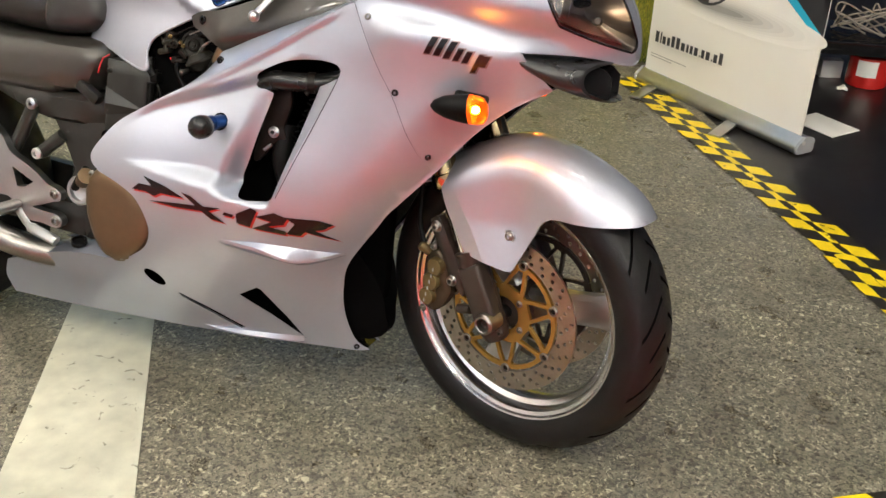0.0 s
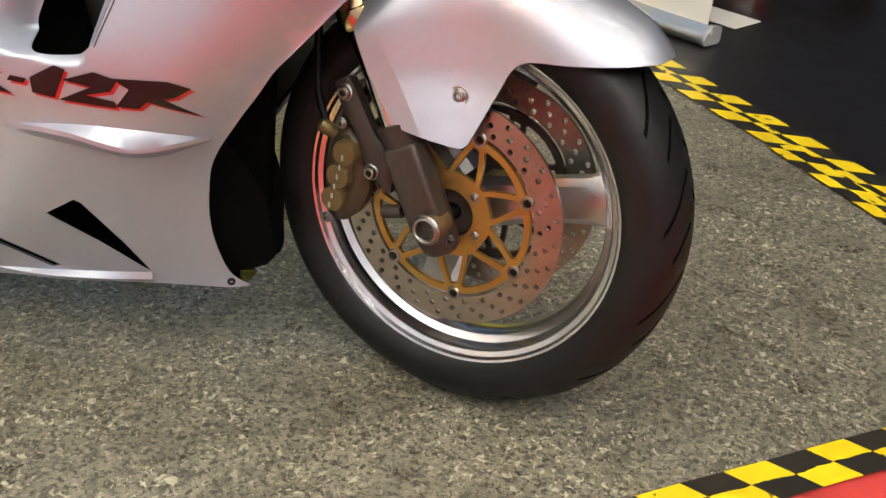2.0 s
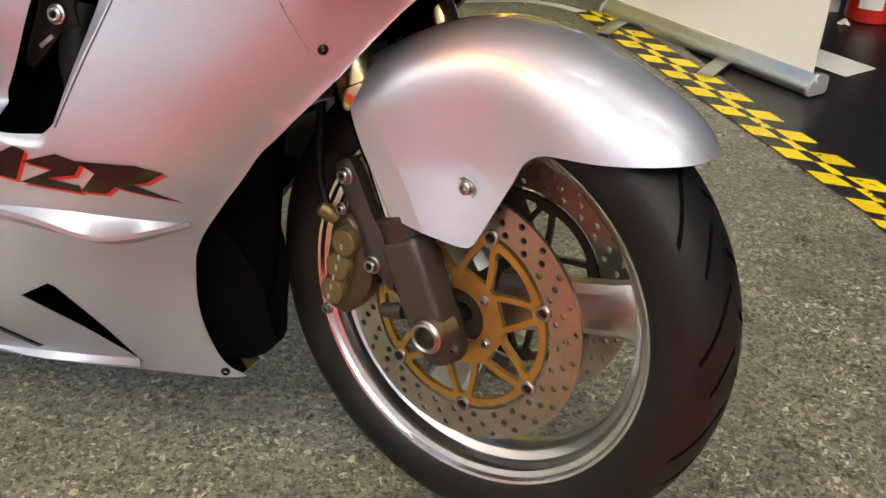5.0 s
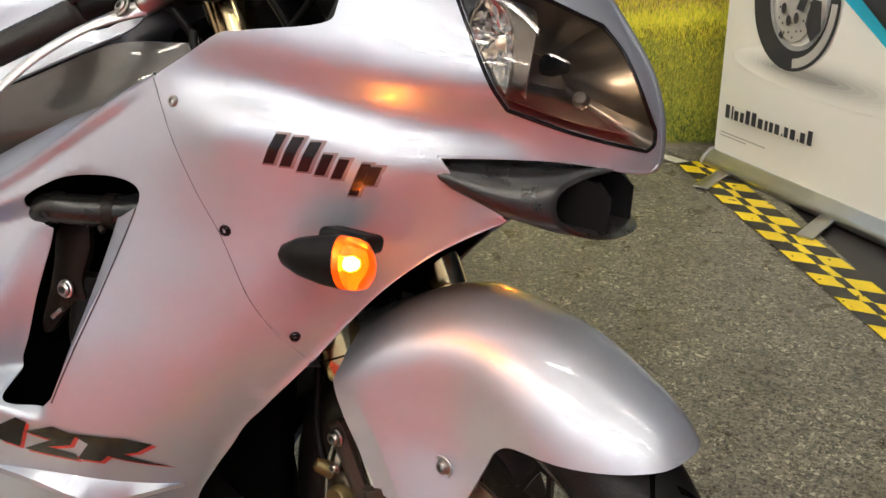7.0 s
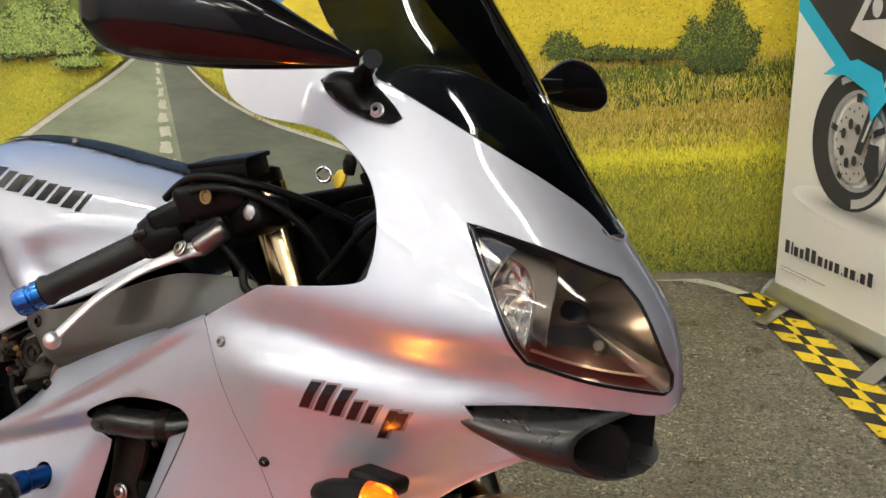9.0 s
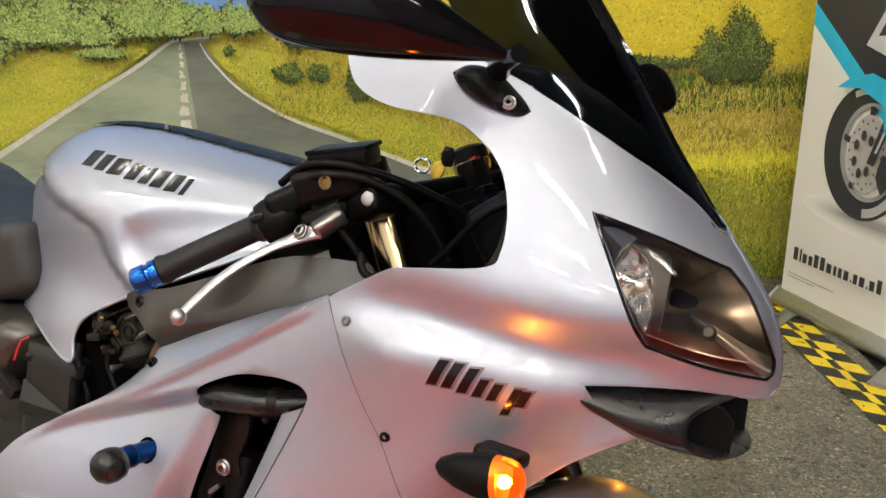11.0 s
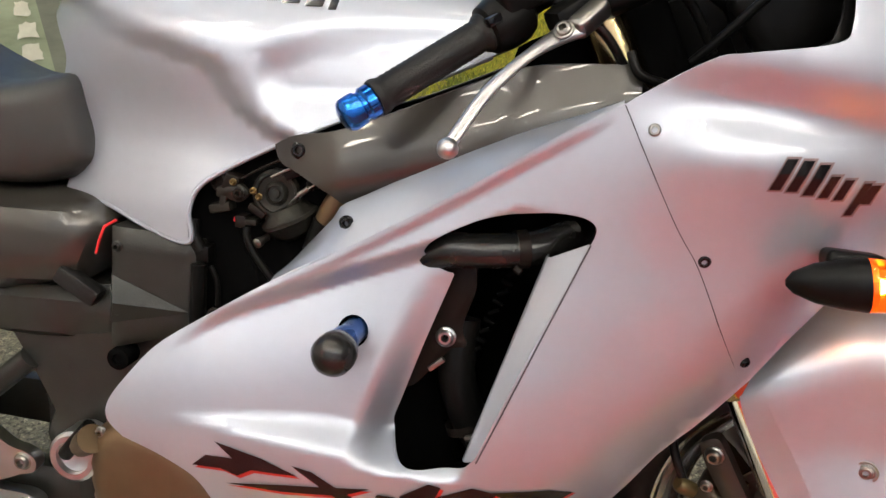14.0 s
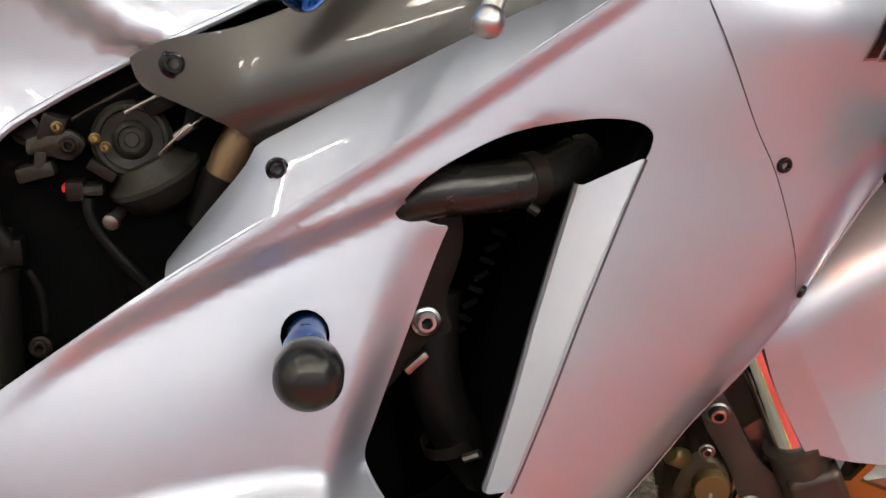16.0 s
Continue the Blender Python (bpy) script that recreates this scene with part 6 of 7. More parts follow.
hole1 = [np.array(q) for q in ((-1.060, 0.424), (-1.009, 0.400), (-1.030, 0.386), (-1.050, 0.384))]
v2, f2 = flat_mesh(BR, [hole1], [])
n = len(v2)
v = [(x, -0.158, z) for x, z in v2] + [(x, -0.140, z) for x, z in v2]
lp = [list(range(len(BR))), list(range(len(BR), len(BR) + 4))]
f = [tuple(t) for t in f2] + [tuple(i + n for i in t[::-1]) for t in f2] + [(l[i], l[(i + 1) % len(l)], l[(i + 1) % len(l)] + n, l[i] + n) for l in lp for i in range(len(l))]
bracket = lift("footrest_bracket", v, f, ALLOY, bike, "polished alloy footrest bracket", smooth=False)
for x, z in ((-0.958, 0.383), (-0.956, 0.327)):
    v, f = bolt((x, -0.158, z), (0, -1, 0), 0.009, 0.006)
    lift("bolt", v, f, STEEL, bracket)
v, f = tube([(-1.05, -0.16, 0.345), (-1.05, -0.25, 0.345)], 0.013, 12)
lift("foot_peg", v, f, STEEL, bracket)
v, f = tube([tuple(q) for q in spline([(-1.045, -0.165, 0.340), (-0.995, -0.19, 0.318), (-0.955, -0.20, 0.311), (-0.915, -0.205, 0.302)], n=5)], [0.007] * 6 + [0.011] * 10, 12, flat=0.6)
lift("brake_pedal", v, f, ALLOY, bracket)
v, f = tube([tuple(q) for q in spline([(-0.85, -0.03, 0.21), (-0.99, -0.10, 0.232), (-1.10, -0.14, 0.258), (-1.35, -0.17, 0.33), (-1.75, -0.19, 0.45)], n=8)], [0.028] * 17 + [0.030 + 0.0012 * i for i in range(16)], 20)
lift("exhaust", v, f, STEEL, bike, "steel exhaust pipe")
v, f = spun([(0.22, -0.075), (0.25, -0.09), (0.28, -0.085), (0.305, -0.05), (0.312, 0), (0.305, 0.05), (0.28, 0.085), (0.25, 0.09), (0.22, 0.075)], (-1.44, 0, 0.307), (0, 1, 0), 64, closed=True)
rear = lift("rear_wheel", v, f, TYRE, bike, "black rear tyre")
v, f = spun([(0.222, -0.072), (0.20, -0.05), (0.19, 0), (0.20, 0.05), (0.222, 0.072)], (-1.44, 0, 0.307), (0, 1, 0), 48)
lift("rim", v, f, ALLOY, rear)
v, f = block((0.40, 0.02, 0.05), pose(-1.44, 0, 0.307), 0.006)
v2, f2 = block((0.05, 0.02, 0.40), pose(-1.44, 0, 0.307), 0.006)
lift("spokes", *joined((v, f), (v2, f2)), ALLOY, rear)
for side in (-1, 1):
    v, f = block((0.55, 0.035, 0.07), pose(-1.18, side * 0.11, 0.345, 0, 4, 0), 0.012)
    lift("swing_arm", v, f, FRAMEBLACK, bike, "black swing arm")

# carburettor side seen in the gap
carb = plate("throttle_body", runs([(-0.700, 0.742), (-0.655, 0.756), (-0.615, 0.748), (-0.600, 0.72), (-0.612, 0.700), (-0.665, 0.695), (-0.690, 0.710), (-0.700, 0.742)]), -0.118, 0.05, 0.014, CARBGREY, "grey cast throttle body with linkage")
v, f = spun([(0.026, -0.03), (0.026, 0.0), (0.023, 0.003), (0.0205, 0.003), (0.0195, 0.0), (0.013, -0.001), (0.012, 0.002), (0.009, 0.004), (0.0085, 0.001), (0.005, 0.001), (0.0045, 0.004), (0, 0.0045)], (-0.652, -0.142, 0.719), (0.05, -1, 0.1), 36)
lift("throttle_drum", v, f, CARBGREY, carb, "round cast throttle drum")
v, f = spun([(0.0, -0.022), (0.015, -0.021), (0.027, -0.013), (0.031, -0.002), (0.033, 0.0), (0.033, 0.004), (0.028, 0.007), (0.022, 0.016), (0, 0.016)], (-0.640, -0.128, 0.691), (-0.38, -0.15, 0.91), 30)
lift("float_bowl", v, f, CARBGREY, carb, "grey cast float bowl")
lever = runs([(-0.716, 0.722), (-0.700, 0.727), (-0.688, 0.726), (-0.681, 0.717), (-0.690, 0.708), (-0.704, 0.711), (-0.716, 0.713), (-0.716, 0.722)])
v, f = slab(lever, 0.010, 0.003, lambda p, q, h: (p, -0.150 - h, q), 0.006)
lift("choke_lever", v, f, CARBGREY, carb)
lift("screw", *bolt((-0.690, -0.151, 0.718), (0, -1, 0.1), 0.0052, 0.004), VENTBROWN, carb)
for x, z, w, h, turn, m in ((-0.713, 0.7005, 0.024, 0.010, -12, CARBGREY), (-0.709, 0.708, 0.008, 0.014, 10, CARBGREY), (-0.690, 0.687, 0.012, 0.013, 0, VENTBROWN), (-0.679, 0.687, 0.014, 0.007, 0, CARBGREY), (-0.6965, 0.689, 0.0035, 0.005, 0, REDTRIM), (-0.735, 0.648, 0.018, 0.018, 0, BLACK), (-0.700, 0.728, 0.016, 0.018, 20, VENTBROWN), (-0.632, 0.742, 0.020, 0.010, -25, BLACK), (-0.612, 0.735, 0.010, 0.020, 15, BLACK), (-0.672, 0.700, 0.020, 0.008, 35, VENTBROWN)):
    v, f = block((w, 0.022, h), pose(x, -0.138, z, 0, turn, 0), 0.0025, 2)
    lift("fitting", v, f, m, carb)
for x, z in ((-0.696, 0.730), (-0.674, 0.722), (-0.668, 0.716)):
    lift("brass_screw", *bolt((x, -0.152, z), (0, -1, 0.1), 0.0030, 0.003), BRASS, carb)
v, f = spun([(0.010, -0.02), (0.010, 0.0), (0.0075, 0.001), (0.007, -0.006), (0, -0.006)], (-0.717, -0.140, 0.727), (-0.2, -1, 0.1), 20)
lift("pipe_stub", v, f, VENTBROWN, carb)
v, f = spun([(0.004, -0.012), (0.004, 0.0), (0.0055, 0.001), (0.0055, 0.006), (0.003, 0.0075), (0, 0.0075)], (-0.667, -0.150, 0.668), (-0.3, -0.9, -0.2), 16)
lift("drain_screw", v, f, STEEL, carb)
for pts, r, m in (
    (((-0.687, -0.15, 0.734), (-0.665, -0.15, 0.746), (-0.642, -0.15, 0.757)), 0.0012, VENTBROWN),
    (((-0.654, -0.152, 0.738), (-0.640, -0.152, 0.745), (-0.622, -0.15, 0.753)), 0.0013, STEEL),
    (((-0.635, -0.152, 0.710), (-0.627, -0.156, 0.718), (-0.615, -0.156, 0.728), (-0.598, -0.15, 0.738)), 0.0011, STEEL),
    (((-0.624, -0.154, 0.721), (-0.613, -0.154, 0.729)), 0.0030, STEEL),
    (((-0.682, -0.148, 0.682), (-0.682, -0.15, 0.672), (-0.676, -0.15, 0.657), (-0.662, -0.15, 0.637), (-0.648, -0.15, 0.620)), 0.0042, BLACK),
    (((-0.746, -0.14, 0.684), (-0.744, -0.145, 0.668), (-0.736, -0.145, 0.652)), 0.0075, BLACK),
    (((-0.737, -0.15, 0.638), (-0.739, -0.15, 0.600), (-0.742, -0.15, 0.560)), 0.0085, BLACK),
    (((-0.724, -0.148, 0.636), (-0.717, -0.148, 0.618), (-0.717, -0.148, 0.592)), 0.0030, BLACK),
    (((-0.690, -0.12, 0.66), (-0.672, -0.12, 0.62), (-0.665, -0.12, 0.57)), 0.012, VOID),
):
    v, f = tube([tuple(q) for q in (spline(list(pts), n=5) if len(pts) > 2 else pts)], r, 10)
    lift("linkage", v, f, m, carb)
lift("screw", *bolt((-0.722, -0.150, 0.582), (0, -1, 0.1), 0.006, 0.004), VENTBROWN, carb)
v, f = tube([tuple(q) for q in spline([(-0.575, -0.15, 0.728), (-0.590, -0.15, 0.704), (-0.606, -0.145, 0.664)], n=5)], 0.0135, 14)
lift("air_pipe", v, f, BRONZE, carb)
v, f = tube([(-0.594, -0.150, 0.695), (-0.6005, -0.148, 0.680), (-0.608, -0.145, 0.660)], 0.0150, 14)
lift("pipe_sleeve", v, f, BLACK, carb)

# inside of the T vent: hose, bracket, radiator
v, f = tube([tuple(q) for q in spline([(-0.500, -0.130, 0.640), (-0.488, -0.172, 0.668), (-0.462, -0.190, 0.684), (-0.425, -0.188, 0.686), (-0.380, -0.172, 0.688), (-0.34, -0.145, 0.698)], n=7)], 0.0175, 20)
hose = lift("coolant_hose", v, f, KNOBBLACK, bike, "thick black coolant hose")
v, f = spun([(0.0170, -0.006), (0.0192, -0.006), (0.0192, 0.006), (0.0170, 0.006)], (-0.390, -0.1755, 0.6875), (1, 0.35, 0.05), 28)
lift("clamp", v, f, VENTBROWN, hose)
v, f = tube([(-0.394, -0.190, 0.672), (-0.388, -0.192, 0.668)], 0.0036, 8)
lift("clamp_screw", v, f, VENTBROWN, hose)
v, f = tube([tuple(q) for q in spline([(-0.45, -0.14, 0.60), (-0.452, -0.150, 0.54), (-0.435, -0.150, 0.49), (-0.41, -0.14, 0.45)], n=6)], 0.020, 14)
hose2 = lift("coolant_hose", v, f, BLACK, bike, "black lower coolant hose")
v, f = spun([(0.022, -0.005), (0.022, 0.005)], (-0.440, -0.150, 0.485), (0.3, 0, -1), 24)
lift("clamp", v, f, VENTBROWN, hose2)
v, f = tube([(-0.435, -0.178, 0.482), (-0.425, -0.184, 0.488)], 0.0036, 8)
lift("clamp_screw", v, f, STEEL, hose2)
brk = plate("vent_bracket", runs([(-0.480, 0.668), (-0.440, 0.668), (-0.434, 0.640), (-0.446, 0.60), (-0.442, 0.578), (-0.46, 0.570), (-0.495, 0.53), (-0.505, 0.54), (-0.488, 0.60), (-0.480, 0.668)]), -0.168, 0.012, 0.004, VENTBROWN, "dark brown bracket inside the vent")
v, f = bolt((-0.462, -0.1725, 0.5886), (0, -1, 0), 0.0085, 0.005)
lift("bolt", v, f, ALLOY, brk)
v, f = block((0.020, 0.006, 0.006), pose(-0.470, -0.176, 0.560, 0, -40, 0), 0.002)
lift("clip", v, f, STEEL, brk)
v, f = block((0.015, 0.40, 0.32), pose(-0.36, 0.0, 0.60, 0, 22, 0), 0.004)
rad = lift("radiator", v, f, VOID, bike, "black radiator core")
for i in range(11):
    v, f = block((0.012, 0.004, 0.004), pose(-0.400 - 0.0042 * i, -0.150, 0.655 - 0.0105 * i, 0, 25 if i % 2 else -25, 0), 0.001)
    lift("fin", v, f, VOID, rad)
# black panel inside the cockpit and under the nose
for side in (-1, 1):
    inner = runs([(-0.32, 0.80), (-0.22, 0.86), (-0.12, 0.885), (-0.06, 0.93), (-0.07, 0.99), (-0.12, 1.01), (-0.13, 0.90), (-0.22, 0.84), (-0.32, 0.80)])
    v, f = shell(inner, [], lambda x, z: max(min(half(x, z), front_skin(x, z)) - 0.014, 0.01), side, step=0.015)
    lift("cockpit_liner", v, f, BLACK, bike, "black cockpit liner")
v, f = block((0.12, 0.20, 0.09), pose(-0.14, 0, 0.93, 0, -35, 0), 0.02, 3)
lift("instrument_pod", v, f, BLACK, bike, "black instrument pod")
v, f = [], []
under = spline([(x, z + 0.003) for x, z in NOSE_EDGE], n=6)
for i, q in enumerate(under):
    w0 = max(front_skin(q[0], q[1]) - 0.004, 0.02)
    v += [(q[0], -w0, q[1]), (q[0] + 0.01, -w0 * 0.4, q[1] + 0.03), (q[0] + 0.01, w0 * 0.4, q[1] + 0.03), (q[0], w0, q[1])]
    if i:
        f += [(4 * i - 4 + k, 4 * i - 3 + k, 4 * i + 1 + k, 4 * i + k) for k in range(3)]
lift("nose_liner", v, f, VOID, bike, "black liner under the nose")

# ---- front end: wheel, brakes, fork, mudguard, bars; turned to the right ----
AX = Vector((0.322, 0.938, 0.125)).normalized()
EX = AX.cross(Vector((0, 0, 1))).normalized()
EZ = EX.cross(AX)
HUB = Vector((0, 0, 0.307))


def fw(x, y, z):
    """From wheel space (x ahead, y along the axle to the left, z up; hub at 0) to bike space."""
    return HUB + EX * x + AX * y + EZ * z


def fwd(x, y, z):
    return EX * x + AX * y + EZ * z


# tyre with curved tread grooves
prof = spline([(0.2215, -0.047), (0.228, -0.054), (0.243, -0.060), (0.260, -0.0605), (0.275, -0.055), (0.287, -0.043), (0.295, -0.026), (0.2985, 0.0), (0.295, 0.026), (0.287, 0.043), (0.275, 0.055), (0.260, 0.0605), (0.243, 0.060), (0.228, 0.054), (0.2215, 0.047)], n=5)
v, f = [], []
NR = 28 * 28
GROOVE = set()
m = len(prof)


def sweep(y):
    """How far round the tyre a groove has run at the width y, in groove spacings."""
    u = abs(y) / 0.055
    return 0.5 * ease(-0.005, 0.005, y) + 1.15 * u**1.6


for k in range(NR):
    for r, y in prof:
        a = 2 * math.pi * (k / NR - sweep(y if r > 0.262 else math.copysign(0.060, y)) / 28)
        long = 0.95 if (k // 28) % 2 else 0.72
        g = 0.0
        if r > 0.266 and k % 28 in (13, 14, 15) and 0.10 < abs(y) / 0.055 < long:
            g = 0.0035
            GROOVE.add(len(v))
        v.append(fw((r - g) * math.cos(a), y, (r - g) * math.sin(a)))
for k in range(NR):
    j = (k + 1) % NR
    f += [(k * m + i, j * m + i, j * m + i + 1, k * m + i + 1) for i in range(m - 1)]
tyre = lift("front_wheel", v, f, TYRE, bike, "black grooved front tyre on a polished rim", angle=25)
# black on the groove faces puts their shade into the colour
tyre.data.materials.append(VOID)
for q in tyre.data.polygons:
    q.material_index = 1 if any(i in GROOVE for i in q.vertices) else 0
rim_p = [(0.2315, -0.046), (0.2315, -0.0505), (0.2275, -0.0525), (0.222, -0.0505), (0.219, -0.046), (0.2125, -0.043), (0.2085, -0.036), (0.2065, -0.026), (0.1975, -0.020), (0.194, -0.012), (0.193, 0.0), (0.194, 0.012), (0.1975, 0.020), (0.2065, 0.026), (0.2085, 0.036), (0.2125, 0.043), (0.219, 0.046), (0.222, 0.0505), (0.2275, 0.0525), (0.2315, 0.0505), (0.2315, 0.046)]
v, f = spun(rim_p, HUB, AX, 96)
rim = lift("rim", v, f, RIMALLOY, tyre, "polished alloy rim", angle=25)
for k in range(3):
    a = radians(11 + 120 * k)
    c, s = math.cos(a), math.sin(a)
    v, f = [], []
    for r, hw, hy in ((0.03, 0.036, 0.026), (0.07, 0.033, 0.021), (0.12, 0.030, 0.017), (0.17, 0.031, 0.016), (0.196, 0.036, 0.018)):
        for p, q in ((-1, -0.55), (-0.7, -1), (0.7, -1), (1, -0.55), (1, 0.55), (0.7, 1), (-0.7, 1), (-1, 0.55)):
            v.append(fw(c * r - s * p * hw, q * hy, s * r + c * p * hw))
    for i in range(4):
        f += [(8 * i + j, 8 * i + (j + 1) % 8, 8 * i + 8 + (j + 1) % 8, 8 * i + 8 + j) for j in range(8)]
    lift("spoke", v, f, ALLOY, tyre, "broad alloy spoke")
v, f = spun([(0.012, -0.058), (0.030, -0.058), (0.032, -0.050), (0.040, -0.045), (0.040, 0.045), (0.032, 0.050), (0.030, 0.058), (0.012, 0.058)], HUB, AX, 40)
lift("hub", v, f, FORKBROWN, tyre)

# brake discs: drilled ring, gold carrier, seven bobbins
def circle2(cx, cy, r, n, ph=0.0):
    return [np.array((cx + r * math.cos(2 * math.pi * i / n + ph), cy + r * math.sin(2 * math.pi * i / n + ph))) for i in range(n)]


def extrude2(outer, holes, y0, y1):
    v2, f2 = flat_mesh(outer, holes, [])
    n = len(v2)
    v = [fw(x, y0, z) for x, z in v2] + [fw(x, y1, z) for x, z in v2]
    f = [tuple(t) for t in f2] + [tuple(i + n for i in t[::-1]) for t in f2]
    s = 0
    for lp in [outer, *holes]:
        m = len(lp)
        f += [(s + i, s + (i + 1) % m, s + (i + 1) % m + n, s + i + n) for i in range(m)]
        s += m
    return v, f


drill = []
for k in range(84):
    a = 2 * math.pi * k / 84
    r = (0.126, 0.137, 0.148)[k % 3]
    drill.append(circle2(r * math.cos(a), r * math.sin(a), 0.0040, 10))
wave = [np.array(((0.1185 - 0.003 * max(0, math.cos(7 * (2 * math.pi * i / 112) - 2.3)) ** 6) * math.cos(2 * math.pi * i / 112), (0.1185 - 0.003 * max(0, math.cos(7 * (2 * math.pi * i / 112) - 2.3)) ** 6) * math.sin(2 * math.pi * i / 112))) for i in range(112)]
B7 = [radians(19 + 360 / 7 * k) for k in range(7)]
windows = []
for k in range(7):
    a0 = B7[k]
    # a window inside each pair of arms, and one between pairs
    pair = ((0.100, 0.047), (0.085, 0.115), (0.070, 0.196), (0.060, 0.27))
    gapw = ((0.1045, 0.30), (0.100, 0.326), (0.085, 0.244), (0.070, 0.145), (0.060, 0.05))
    windows.append([np.array((r * math.cos(a0 + d), r * math.sin(a0 + d))) for r, d in list(pair) + [(0.0575, 0.0)] + [(r, -d) for r, d in pair[::-1]]])
    b0 = a0 + math.pi / 7
    windows.append([np.array((r * math.cos(b0 + d), r * math.sin(b0 + d))) for r, d in list(gapw) + [(r, -d) for r, d in gapw[::-1]] + [(0.1052, -0.15), (0.1055, 0.0), (0.1052, 0.15)]])
for side, y in ((-1, -0.066), (1, 0.066)):
    v, f = extrude2(circle2(0, 0, 0.156, 112), [wave] + drill, y - 0.0025, y + 0.0025)
    disc = lift("brake_disc", v, f, DISCSTEEL, tyre, "drilled steel brake disc", smooth=False)
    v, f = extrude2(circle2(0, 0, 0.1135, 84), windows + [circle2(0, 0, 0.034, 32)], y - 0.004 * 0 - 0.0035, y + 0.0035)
    # gold on the right side, fork brown on the left
    lift("disc_carrier", v, f, GOLD if side < 0 else FORKBROWN, tyre, "disc carrier, gold on the right, brown on the left", smooth=False)
    v, f = [], []
    parts = []
    for a in B7:
        o = fw(0.1135 * math.cos(a), y + side * 0.002, 0.1135 * math.sin(a))
        parts.append(spun([(0.0098, -0.005), (0.0098, 0.003), (0.0085, 0.0045), (0.0062, 0.0045), (0.0055, 0.001), (0, 0.001)], o, AX * side, 20))
    for p in parts:
        lift("bobbin", *p, STEEL, tyre)
    # dark discs in place of the shade inside the hollow bobbins
    for a in B7:
        v, f = spun([(0.0056, 0.0), (0.0050, 0.0006), (0, 0.0006)], fw(0.1135 * math.cos(a), y + side * 0.0031, 0.1135 * math.sin(a)), AX * side, 14)
        lift("bobbin_hole_dark", v, f, VENTBROWN, tyre)
    for k in range(5):
        a = radians(40 + 72 * k)
        lift("screw", *bolt(fw(0.045 * math.cos(a), y + side * 0.0035, 0.045 * math.sin(a)), AX * side, 0.0055), STEEL, tyre)

# fork legs
FD = fwd(-0.407, 0, 0.913)  # up the fork


def leg(y, side):
    def on(s, dx=0.0, dy=0.0):
        q = Vector((-0.012 - 0.407 * s, y + dy, -0.010 + 0.913 * s))
        return fw(q.x + dx * 0.913, q.y, q.z + dx * 0.407)
    # bottom casting
    v, f = tube([on(s) for s in (-0.040, -0.034, -0.02, 0.02, 0.05, 0.10, 0.128, 0.130, 0.137, 0.139)], [0.018, 0.024, 0.028, 0.028, 0.029, 0.028, 0.0275, 0.029, 0.029, 0.024], 20)
    fork = lift("fork_leg", v, f, FORKBROWN, bike, "brown-black cast fork bottom")
    v, f = block((0.050, 0.034, 0.115), Matrix.Translation(on(0.055, 0.004, side * 0.012)) @ Matrix((EX * 0.913 + EZ * 0.407, AX, FD)).transposed().to_4x4(), 0.008, 3)
    lift("casting", v, f, FORKBROWN, fork)
    v, f = tube([on(s) for s in (0.12, 0.30)], 0.0205, 24)
    lift("slider_tube", v, f, CHROME, fork, "chromed fork slider tube")
    v, f = tube([on(s) for s in (0.262, 0.266, 0.285, 0.287, 0.70, 0.745)], [0.026, 0.029, 0.029, 0.0265, 0.0265, 0.0265], 24)
    lift("upper_tube", v, f, FORKGOLD, fork, "gold fork tube")
    v, f = tube([on(s) for s in (0.735, 0.738, 0.762, 0.766)], [0.022, 0.025, 0.025, 0.020], 24)
    lift("fork_cap", v, f, BLACK, fork)
    return on, fork


on_r, fork_r = leg(-0.090, -1)
on_l, fork_l = leg(0.090, 1)
v, f = spun([(0.0, -0.028), (0.0125, -0.026), (0.0130, 0.008), (0.0150, 0.0098), (0.0170, 0.009), (0.0185, 0.006), (0.0200, 0.005), (0.0205, -0.03)], fw(-0.003, -0.124, -0.003), -AX, 36)
axle = lift("axle", v, f, STEEL, fork_r, "hollow steel wheel axle end")
v, f = tube([fw(-0.008, -0.09, -0.006), fw(-0.008, 0.12, -0.006)], 0.012, 16)
lift("axle_shaft", v, f, STEEL, fork_r)
lift("pinch_bolt", *bolt(fw(0.027, -0.118, -0.014), -AX, 0.0055), FORKBROWN, fork_r)
v, f = tube([fw(-0.048, -0.108, 0.006), fw(-0.076, -0.108, 0.0)], 0.009, 12)
lift("lug", v, f, FORKBROWN, fork_r)

